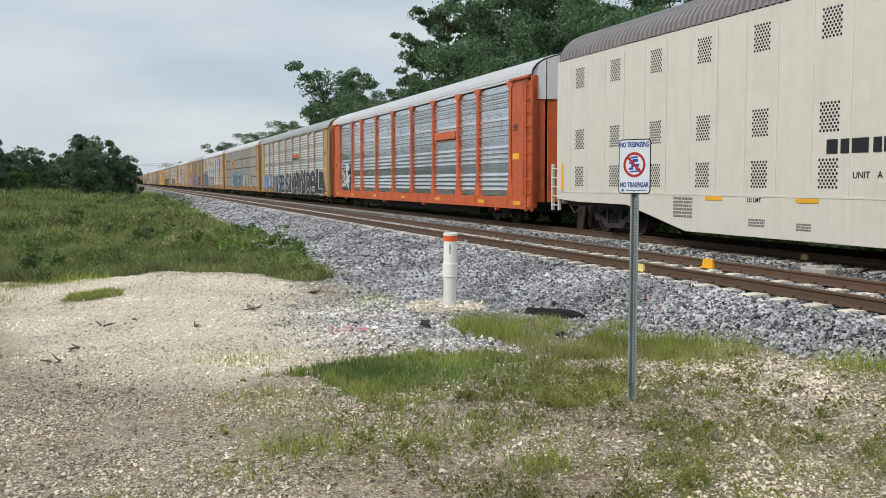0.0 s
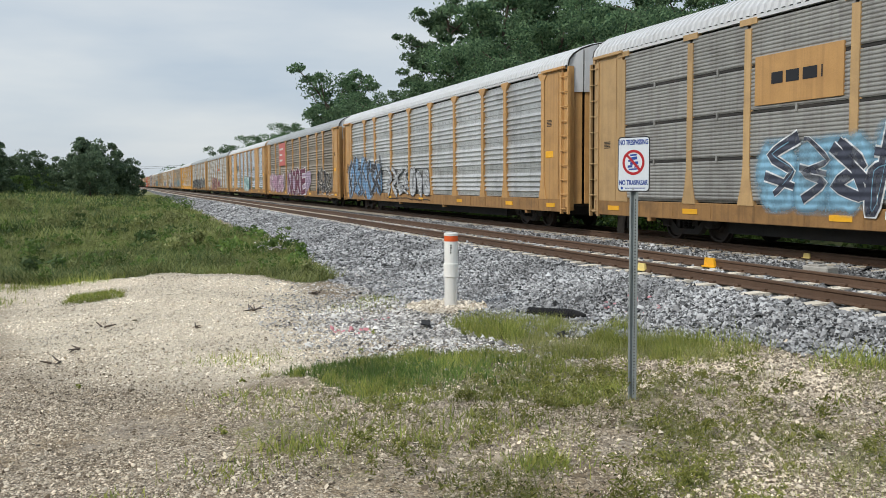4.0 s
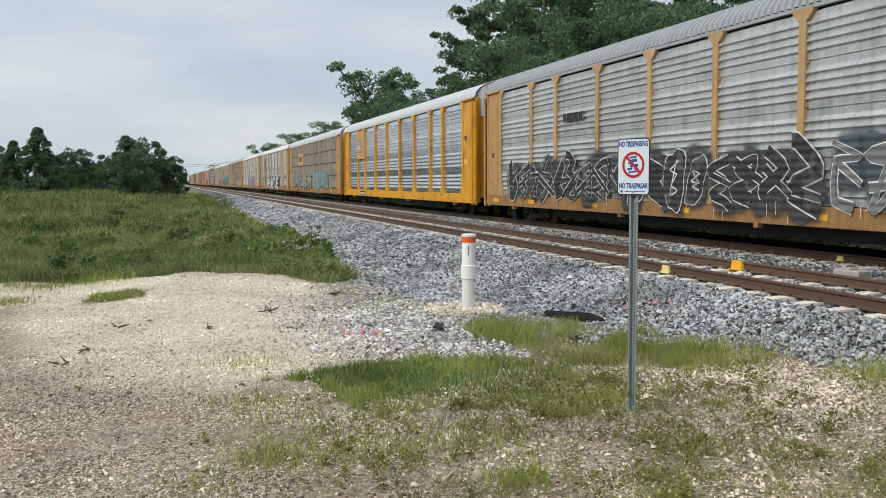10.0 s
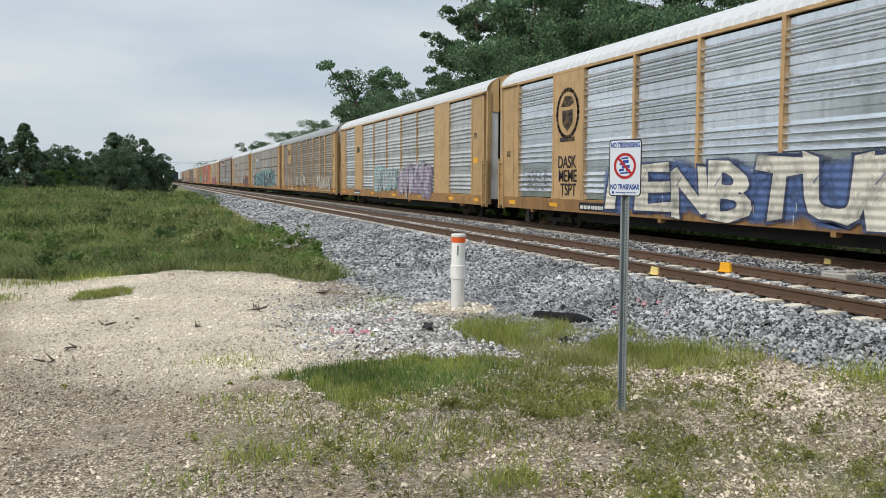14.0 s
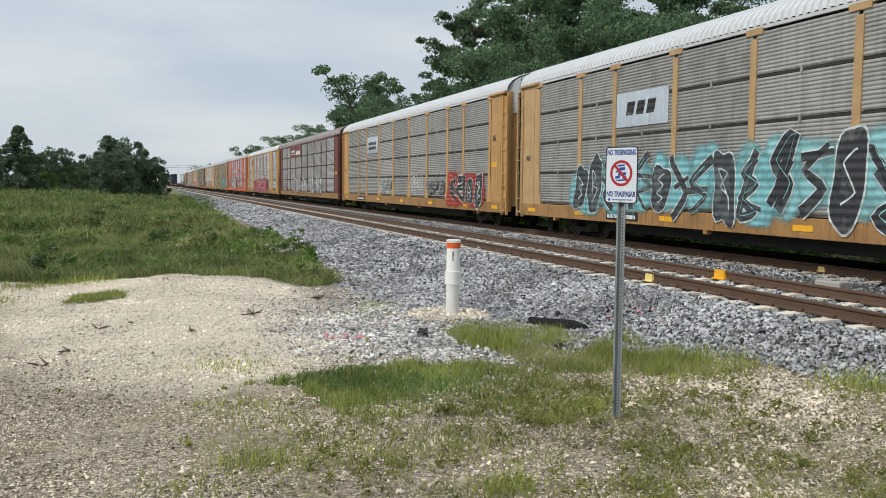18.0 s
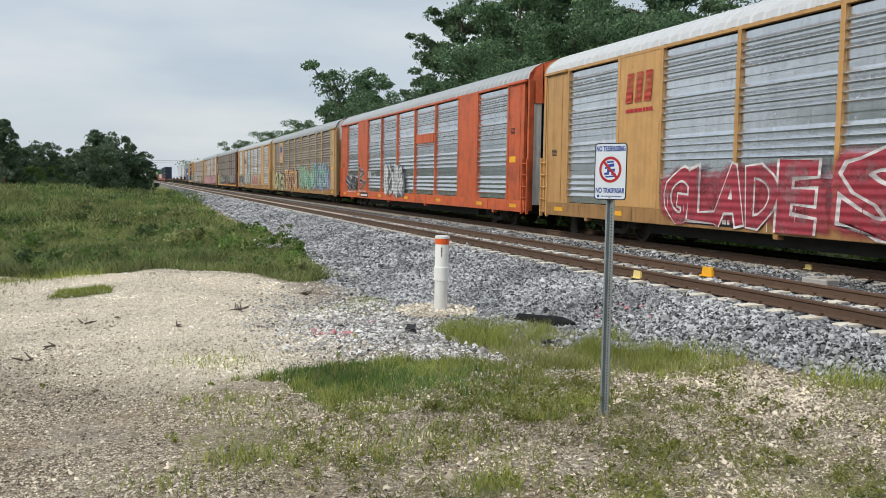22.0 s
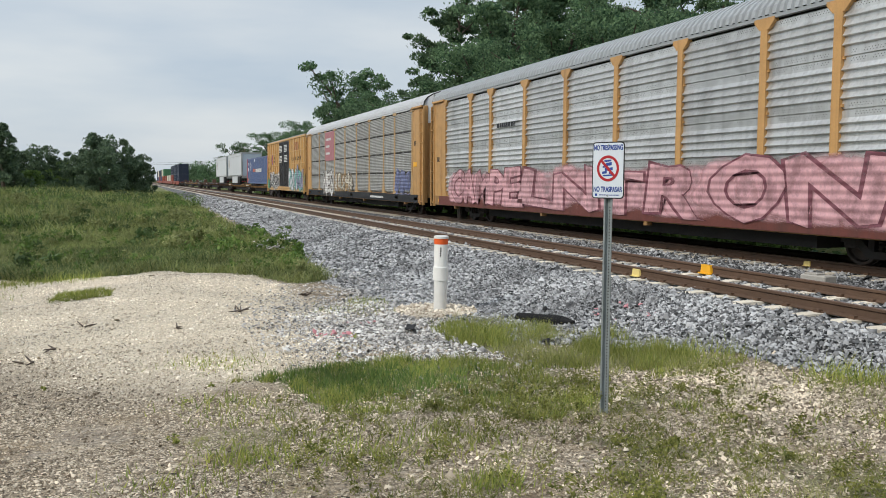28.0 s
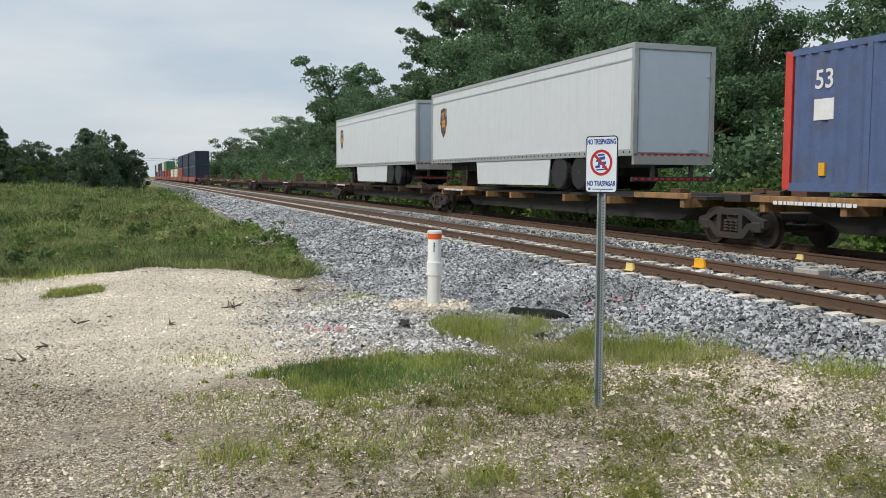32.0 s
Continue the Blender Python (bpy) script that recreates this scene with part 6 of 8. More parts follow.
def spine_car(u0, n, pitch=19.6):
    """Articulated spine car: slim platforms that share trucks."""
    car = empty("spine_car", "brown articulated spine car with tan deck edges", "train car", "freight train")
    total = pitch * n
    for k in range(n):
        xc = total / 2 - pitch * (k + 0.5)

        def beam(b):
            h = pitch / 2 - 0.35
            slab(b, [(-h, 0.95), (-h + 1.2, 0.95), (-h + 2.4, 0.42), (h - 2.4, 0.42), (h - 1.2, 0.95), (h, 0.95), (h, 1.12), (-h, 1.12)], -0.5, 0.5)
            box(b, -h + 0.6, h - 0.6, -1.0, 1.0, 0.98, 1.06)

        p = put("platform", "spine_beam", beam, M["under"], car, (xc, 0, 0))
        worn = M["deckedge"] if k < 2 else M["spine"]
        for s in (-1, 1):
            for x, w in ((-6.65, 4.1), (7.55, 2.3)):
                put("deck_edge", ("spine_edge", w), lambda b: box(b, -w / 2, w / 2, -0.06, 0.06, 1.0, 1.14, bev=0.01), worn, p, (x, s * 1.36, 0))
        for x in (-8.4, -6.2, -3.6, -1.5, 2.4, 5.0, 8.4):
            put("cross_arm", "spine_arm", lambda b: box(b, -0.08, 0.08, -1.35, 1.35, 0.8, 1.0), worn, p, (x, 0, 0))
        for x in (-8.1, 8.1):
            for s in (-1, 1):
                put("pedestal", "spine_pad", lambda b: box(b, -0.2, 0.2, -0.15, 0.15, 1.12, 1.24, bev=0.01), M["spine"], p, (x, s * 1.2, 0))
        put("hitch", "spine_hitch", lambda b: slab(b, [(-8.95, 1.1), (-8.3, 1.1), (-8.4, 1.75), (-8.75, 1.75)], -0.3, 0.3), M["spine"], p)
        bars("stencils", p, M["whiteink"], -2.0 - 6.0, 0.97, 2.2, 0.11, 1, y=-1.425, seed=k)
    for k in range(n + 1):
        truck(car, total / 2 - pitch * k + (-0.9 if k == 0 else (0.9 if k == n else 0)))
    coupled(car, total / 2 + 0.2)
    place(car, u0 + total / 2)
    return car


def container(key, u_centre, z, length=16.15, h=2.9, label="", y=0.0, name="shipping_container"):
    box_ = empty(name, label, "container", "stacked containers")
    L2 = length / 2
    m = M[key]

    def side(b):
        prof, x = [], -L2 + 0.16
        while x < L2 - 0.3:
            prof += [(x, 0.0), (x + 0.09, 0.0), (x + 0.13, 0.04), (x + 0.24, 0.04), (x + 0.28, 0.0)]
            x += 0.32
        a = [b.verts.new((px, -1.29 + py, 0.16)) for px, py in prof]
        c = [b.verts.new((px, -1.29 + py, h - 0.12)) for px, py in prof]
        for k in range(len(prof) - 1):
            b.faces.new((a[k], a[k + 1], c[k + 1], c[k]))

    def frame_(b):
        for q in (-1, 1):
            for s in (-1, 1):
                box(b, q * L2 - 0.09, q * L2 + 0.09, s * 1.2 - 0.1, s * 1.2 + 0.1, 0, h)
                box(b, q * 6.05 - 0.06, q * 6.05 + 0.06, s * 1.27 - 0.035, s * 1.27 + 0.035, 0, h)
        for s in (-1, 1):
            box(b, -L2, L2, s * 1.26 - 0.04, s * 1.26 + 0.04, 0, 0.16)
            box(b, -L2, L2, s * 1.26 - 0.04, s * 1.26 + 0.04, h - 0.12, h)
        box(b, -L2, L2, -1.24, 1.24, h - 0.06, h - 0.01)
        box(b, -L2, L2, -1.24, 1.24, 0.04, 0.12)

    def ends(b):
        x = L2 - 0.02
        box(b, x - 0.03, x + 0.03, -1.2, 1.2, 0.05, h - 0.05)
        for w in (-0.8, -0.3, 0.3, 0.8):
            tube(b, (x + 0.06, w, 0.2), (x + 0.06, w, h - 0.2), 0.025, 6)
        for zz in (0.7, 1.4, 2.1):
            box(b, x - 0.02, x + 0.06, -1.15, 1.15, zz, zz + 0.04)
    for r in (0, math.pi):
        put("side_panel", ("container_side", length, h), side, m, box_, rz=r)
    put("frame", ("container_frame", length, h), frame_, m, box_)
    for r in (0, math.pi):
        put("end_door", ("container_ends", length, h), ends, m, box_, rz=r)
    MOVERS.append((box_, START - u_centre, z, y))
    return box_


def blue_container():
    c = container("contblue", 693.38, 1.24, 16.15, 2.75, "blue corrugated freight container with red corner posts")
    for q in (-1, 1):
        for s in (-1, 1):
            put("corner_post", "container_post", lambda b: box(b, -0.1, 0.1, -0.1, 0.1, 0.02, 2.73, bev=0.01), M["contred"], c, (q * 8.075, s * 1.21, 0), label="red corner post")
    bars("trade_lettering", c, M["orange"], -3.2, 1.25, 2.2, 0.5, 1, y=-1.3, seed=2)
    bars("trade_lettering", c, M["whiteink"], -0.9, 1.2, 4.6, 0.55, 1, y=-1.3, seed=3)
    for k in range(11):
        d = 0.62 * math.sqrt(1 - ((k - 5) / 5.6) ** 2)
        plate(c, "globe_line", -5.35 - 0.4 * d, -5.3 + d, 2.26 - 0.086 * k, 2.292 - 0.086 * k, M["whiteink"], y=-1.3)
    bm = bmesh.new()
    ring = [bm.verts.new((8.16, y, z)) for y, z in ((-0.85, 2.0), (-0.4, 1.65), (0.05, 2.0), (-0.4, 2.35))]
    back = [bm.verts.new((8.15, v.co.y, v.co.z)) for v in ring]
    bm.faces.new(ring)
    for k in range(4):
        bm.faces.new((ring[k], back[k], back[(k + 1) % 4], ring[(k + 1) % 4]))
    part("diamond_mark", bm, M["galvgrey"], c)
    letters("lettering", "53", 0.5, M["whiteink"], c, -7.12, -1.302, 1.95)
    plate(c, "white_label", -7.37, -6.87, 1.35, 1.75, M["whiteink"], y=-1.302)
    plate(c, "yellow_label", -7.2, -7.05, 0.3, 0.55, M["tag"], y=-1.302)
    plate(c, "white_label", -2.0, -1.6, 2.35, 2.62, M["whiteink"], y=-1.302)


def trailer(u_centre):
    t = empty("semi_trailer", "white-grey highway trailer riding on a spine car", "trailer", "trailers on the spine car")
    L2, z0, z1 = 7.95, 2.12, 4.95

    def skin(b):
        box(b, -L2, L2, -1.21, 1.21, z0, z1, bev=0.03)

    def trims(b):
        for s in (-1, 1):
            box(b, -L2, L2, s * 1.22 - 0.012, s * 1.22 + 0.012, z0 - 0.05, z0 + 0.12)
            box(b, -L2, L2, s * 1.22 - 0.012, s * 1.22 + 0.012, z1 - 0.1, z1 + 0.01)
            box(b, -L2, L2, s * 1.22 - 0.006, s * 1.22 + 0.006, z1 - 0.42, z1 - 0.37)
        for q in (-1, 1):
            for s in (-1, 1):
                box(b, q * L2 - 0.06, q * L2 + 0.06, s * 1.18 - 0.06, s * 1.18 + 0.06, z0 - 0.05, z1 + 0.01)
        box(b, L2 - 0.02, L2 + 0.05, -1.22, 1.22, z1 - 0.14, z1 + 0.01)
        box(b, L2 - 0.05, L2 + 0.06, -1.2, 1.2, z0 - 0.28, z0 - 0.02)

    def rivets(b):
        for x in np.arange(-L2 + 0.2, L2, 0.3):
            box(b, x - 0.03, x + 0.03, -1.238, -1.23, z0 + 0.02, z0 + 0.07)

    def door(b):
        box(b, L2, L2 + 0.03, -1.08, 1.08, z0 + 0.03, z1 - 0.16, bev=0.01)
        box(b, L2 + 0.02, L2 + 0.06, 1.0, 1.1, z1 - 0.8, z1 - 0.74)
        box(b, L2 + 0.02, L2 + 0.06, 0.5, 0.7, z0 + 0.1, z0 + 0.16)

    def stripes(b):
        for k in range(12):
            y = -1.2 + k * 0.2
            box(b, L2 + 0.06, L2 + 0.066, y, y + 0.1, z0 - 0.05, z0 + 0.0)
            box(b, L2 + 0.09, L2 + 0.1, y, y + 0.1, 1.43, 1.49)

    def gear(b):
        box(b, -L2 + 0.5, L2 - 0.2, -0.5, -0.4, z0 - 0.35, z0)
        box(b, -L2 + 0.5, L2 - 0.2, 0.4, 0.5, z0 - 0.35, z0)
        for s in (-1, 1):
            box(b, L2 - 0.05, L2 + 0.03, s * 0.6 - 0.05, s * 0.6 + 0.05, 1.4, z0)
            tube(b, (-4.6, s * 0.9, 1.4), (-4.6, s * 0.9, z0), 0.07, 8)
        box(b, L2 - 0.02, L2 + 0.09, -1.25, 1.25, 1.4, 1.52)
        box(b, 2.9, 5.9, -0.6, 0.6, 1.55, 1.8)
        for x in (3.75, 5.05):
            tube(b, (x, -1.2, 1.63), (x, 1.2, 1.63), 0.07, 8)

    def tyre(b):
        lathe(b, [(-0.14, 0.28), (-0.14, 0.46), (-0.1, 0.5), (0.1, 0.5), (0.14, 0.46), (0.14, 0.28)], "y", 22)
        bmesh.ops.recalc_face_normals(b, faces=b.faces)

    def rim(b):
        lathe(b, [(-0.1, 0.29), (-0.06, 0.27), (-0.04, 0.14), (-0.1, 0.12), (-0.1, 0.05)], "y", 18)
        bmesh.ops.recalc_face_normals(b, faces=b.faces)

    put("body", "trailer_skin", skin, M["trailer"], t)
    put("body_frame", "trailer_trims", trims, M["alu"], t)
    tagged(put("rivets", "trailer_rivets", rivets, M["blackink"], t), kind="stuff")
    put("rear_door", "trailer_door", door, M["trailerdoor"], t, label="grey roll-up rear door")
    tagged(put("reflective_strip", "trailer_strip", stripes, M["redink"], t), kind="stuff")
    put("undercarriage", "trailer_gear", gear, M["under"], t)
    for x in (3.75, 5.05):
        for s in (-1, 1):
            for o in (0, 0.32):
                w = put("wheel", "trailer_tyre", tyre, M["rubber"], t, (x, s * (1.05 - o), 1.63), 0 if s < 0 else math.pi)
                put("rim", "trailer_rim", rim, M["alu"] if not o else M["under"], w)
    for s in (-1, 1):
        put("side_skirt", "trailer_skirt", lambda b: slab(b, [(-2.95, 2.08), (-2.8, 1.25), (3.05, 1.25), (3.2, 2.08)], -1.19, -1.16), M["trailer"], t, rz=0 if s < 0 else math.pi)
    bm = bmesh.new()
    flat(bm, [(-6.9, 4.25), (-6.55, 4.32), (-6.2, 4.25), (-6.15, 3.7), (-6.3, 3.3), (-6.55, 3.1), (-6.8, 3.3), (-6.95, 3.7)], -1.216, 0)
    flat(bm, [(-6.85, 4.1), (-6.3, 4.2), (-6.75, 3.95)], -1.219, 1)
    flat(bm, [(-6.75, 3.85), (-6.35, 3.85), (-6.35, 3.5), (-6.75, 3.5)], -1.219, 1)
    part("shield_mark", bm, (paint((92, 66, 50)), paint((222, 160, 60))), t)
    MOVERS.append((t, START - u_centre, 0.0, -0.09))


def well_car(u_centre):
    car = empty("well_car", "low red-brown well car carrying stacked containers", "train car", "freight train")
    for s in (-1, 1):
        put("side_sill", "well_side", lambda b: (box(b, -8.2, 8.2, -1.5, -1.35, 0.4, 1.35), slab(b, [(-9.8, 1.0), (-8.2, 0.6), (-8.2, 1.35), (-9.8, 1.25)], -1.45, -1.35), slab(b, [(9.8, 1.0), (8.2, 0.6), (8.2, 1.35), (9.8, 1.25)], -1.45, -1.35)), M["contrust"], car, rz=0 if s < 0 else math.pi)
        put("end_deck", "well_end", lambda b: box(b, 8.2, 9.9, -1.4, 1.4, 0.95, 1.2), M["contrust"], car, rz=0 if s < 0 else math.pi)
        truck(car, s * 9.1)
    coupled(car, 9.9)
    place(car, u_centre)


white_car()
build_train()
boxcar()
spine_car(683.85, 5)
blue_container()
trailer(715.1)
trailer(733.3)
spine_car(784.0, 3, 23.6)
FAR = [("contnavy", "contnavy"), ("contnavy", "contnavy"), ("contnavy", "contrust"), (None, "contwhite"), (None, "contwhite"), (None, "contrust"), ("contgreen", "contrust"), ("contwhite", "contrust"), ("contnavy", "contblue"), ("contnavy", "contrust"), ("contwhite", "contblue"), ("contnavy", "contnavy")]
for n, (hi, lo) in enumerate(FAR):
    u = 868.0 + 20.6 * n
    well_car(u)
    container(lo, u, 0.45, 16.15 if n < 3 else 12.2, 2.9, "freight container in the lower well")
    if hi:
        container(hi, u, 3.36, 16.15, 2.9, "freight container on top of another")


# ---- things beside the track ----
def warning_sign():
    s = empty("trespass_sign", "white no trespassing sign on a galvanised post", "sign")
    s.location, s.rotation_euler = (-6.48, 3.69, 0.1), (0, 0, radians(26.7))
    bm = bmesh.new()
    # U-channel post with a run of punched holes
    z1 = 2.15
    pts = [(-0.04, 0.0), (-0.025, 0.0), (-0.018, 0.03), (0.018, 0.03), (0.025, 0.0), (0.04, 0.0), (0.04, 0.006), (0.028, 0.006), (0.021, 0.036), (-0.021, 0.036), (-0.028, 0.006), (-0.04, 0.006)]
    a = [bm.verts.new((x, y, -0.3)) for x, y in pts]
    b = [bm.verts.new((x, y, z1)) for x, y in pts]
    for k in range(len(pts)):
        bm.faces.new((a[k], a[(k + 1) % len(pts)], b[(k + 1) % len(pts)], b[k]))
    bm.faces.new(b)
    bmesh.ops.recalc_face_normals(bm, faces=bm.faces)
    part("post", bm, M["post"], s, "galvanised U-channel post")
    bm = bmesh.new()
    for z in np.arange(0.05, 1.72, 0.0254):
        pts = [(0.006 * math.cos(q * 1.0472), z + 0.006 * math.sin(q * 1.0472)) for q in range(6)]
        slab(bm, pts, 0.0285, 0.031)
    tagged(part("punched_hole", bm, M["blackink"], s), kind="stuff")

    def rounded(w, h, r, n=5):
        out = []
        for cx, cz, a0 in ((w / 2 - r, h / 2 - r, 0), (-w / 2 + r, h / 2 - r, 90), (-w / 2 + r, -h / 2 + r, 180), (w / 2 - r, -h / 2 + r, 270)):
            out += [(cx + r * math.cos(radians(a0 + 90 * k / n)), cz + r * math.sin(radians(a0 + 90 * k / n))) for k in range(n + 1)]
        return out

    zc = 2.0
    up = lambda p: [(x, z + zc) for x, z in p]  # noqa: E731
    bm = bmesh.new()
    slab(bm, up(rounded(0.305, 0.457, 0.032)), -0.008, -0.005)
    part("panel_edge", bm, M["blackink"], s, "black border")
    bm = bmesh.new()
    slab(bm, up(rounded(0.287, 0.439, 0.025)), -0.0095, -0.007)
    part("panel", bm, M["signface"], s, "white sign face")
    letters("lettering", "NO TRESPASSING", 0.058, M["blueink"], s, 0, -0.0105, zc + 0.163, squeeze=0.6, depth=0.0008, bold=0.032)
    letters("lettering", "NO TRASPASAR", 0.058, M["blueink"], s, 0, -0.0105, zc - 0.172, squeeze=0.66, depth=0.0008, bold=0.032)
    bars("small_print", s, M["blueink"], -0.08, zc - 0.203, 0.2, 0.012, 1, y=-0.0105, seed=3, thick=0.001)
    bm = bmesh.new()
    pts = [(0.02 * math.cos(q * 0.785) * 0.6 - 0.11, zc - 0.198 + 0.012 * math.sin(q * 0.785)) for q in range(8)]
    slab(bm, pts, -0.0105, -0.0092)
    part("maker_mark", bm, M["blueink"], s)
    # blue symbol, drawn as plain blocks, behind the red ring and bar
    for x0, x1, z0, z1 in ((-0.035, 0.03, 0.052, 0.066), (-0.02, 0.035, 0.02, 0.045), (-0.05, 0.0, 0.005, 0.02), (-0.03, 0.045, -0.02, 0.004), (-0.055, -0.01, -0.045, -0.025), (-0.045, 0.045, -0.064, -0.052), (0.01, 0.05, -0.045, -0.03)):
        bm = bmesh.new()
        slab(bm, [(x0, z0 + zc + 0.015), (x1, z0 + zc + 0.02), (x1, z1 + zc + 0.02), (x0, z1 + zc + 0.015)], -0.0105, -0.0092)
        part("symbol_block", bm, M["blueink"], s)
    bm = bmesh.new()
    n = 36
    outer = [(0.105 * math.cos(2 * math.pi * k / n), zc + 0.015 + 0.105 * math.sin(2 * math.pi * k / n)) for k in range(n)]
    innr = [(0.083 * math.cos(2 * math.pi * k / n), zc + 0.015 + 0.083 * math.sin(2 * math.pi * k / n)) for k in range(n)]
    for y in (-0.0115,):
        o = [bm.verts.new((x, y, z)) for x, z in outer]
        q = [bm.verts.new((x, y, z)) for x, z in innr]
        for k in range(n):
            bm.faces.new((o[k], o[(k + 1) % n], q[(k + 1) % n], q[k]))
    stroke(bm, [(-0.066, zc + 0.081), (0.066, zc - 0.051)], 0.022, -0.0118, 0)
    part("red_ring", bm, M["redink"], s)
    for z in (zc + 0.2, zc - 0.205):
        bm = bmesh.new()
        tube(bm, (0, -0.014, z), (0, -0.006, z), 0.008, 8)
        part("bolt", bm, M["post"], s)


def marker_pipe():
    p = empty("marker_pipe", "white plastic vent marker with an orange band", "marker post")
    p.location = (-13.9, 4.83, float(height(-13.9, 4.83)) - 0.02)
    p.rotation_euler = (0, radians(0.6), radians(71))
    bm = bmesh.new()
    lathe(bm, [(0.0, 0.108), (0.58, 0.108), (0.6, 0.112)], "z", 24)
    part("lower_pipe", bm, M["pvc"], p, smooth=False)
    bm = bmesh.new()
    lathe(bm, [(0.53, 0.11), (0.535, 0.126), (0.75, 0.126), (0.76, 0.116)], "z", 24)
    part("coupling", bm, M["pvc"], p, smooth=False)
    bm = bmesh.new()
    lathe(bm, [(0.75, 0.112), (1.14, 0.112)], "z", 24)
    part("upper_pipe", bm, M["pvc"], p, smooth=False)
    bm = bmesh.new()
    lathe(bm, [(1.13, 0.116), (1.225, 0.116)], "z", 24)
    part("orange_band", bm, M["orangecap"], p, smooth=False)
    bm = bmesh.new()
    lathe(bm, [(1.222, 0.122), (1.26, 0.122), (1.272, 0.1)], "z", 24)
    part("cap", bm, M["pvc"], p, smooth=False)
    bars("decal", p, M["blackink"], -0.018, 0.93, 0.03, 0.16, 4, y=-0.116, seed=2)
    # little apron of limerock round its foot
    stones("limerock_apron", 5200, (-14.8, -12.9), (4.0, 5.5), 0.03, lambda x, y: (((x + 13.85) / 0.85) ** 2 + ((y - 4.75) / 0.66) ** 2 < 1) * 1.0, LEAF["lime"], "pale limerock heaped round the marker", "gravel", lift=0.7, seed=31)


def drain_pipe():
    bm = bmesh.new()
    a, b = Vector((-12.5, 5.62, 0)), Vector((-11.62, 6.12, 0))
    a.z, b.z = float(height(a.x, a.y)) + 0.05, float(height(b.x, b.y)) + 0.07
    n, prof = 22, []
    L = (b - a).length
    for k in range(n):
        r = 1 - 0.75 * max(0, (k - n + 5) / 5)
        prof += [(L * k / n, 0.08 * r), (L * (k + 0.45) / n, 0.08 * r), (L * (k + 0.5) / n, 0.068 * r), (L * (k + 0.95) / n, 0.068 * r)]
    lathe(bm, prof, "x", 14)
    ob = ob_of("drain_pipe", mesh(bm, "drain_pipe"), None, (M["blackpipe"],))
    d = b - a
    ob.matrix_world = Matrix.Translation(a) @ Matrix.Rotation(math.atan2(d.y, d.x), 4, "Z") @ Matrix.Rotation(-math.atan2(d.z, math.hypot(d.x, d.y)), 4, "Y")
    tagged(ob, "black corrugated drain pipe half buried in grass", "pipe")


def tag_block(x, y, z, key, label, size=1.0):
    bm = bmesh.new()
    slab(bm, [(-0.17, -0.07), (0.17, -0.07), (0.14, 0.1), (-0.14, 0.1)], -0.06, 0.0)
    box(bm, -0.19, 0.19, -0.1, 0.02, -0.09, -0.065)
    ob = ob_of("rail_marker", mesh(bm, "rail_marker"), None, (M[key],))
    ob.location, ob.scale = (x, y, z), (size, size, size)
    tagged(ob, label, "rail marker", "rail markers")


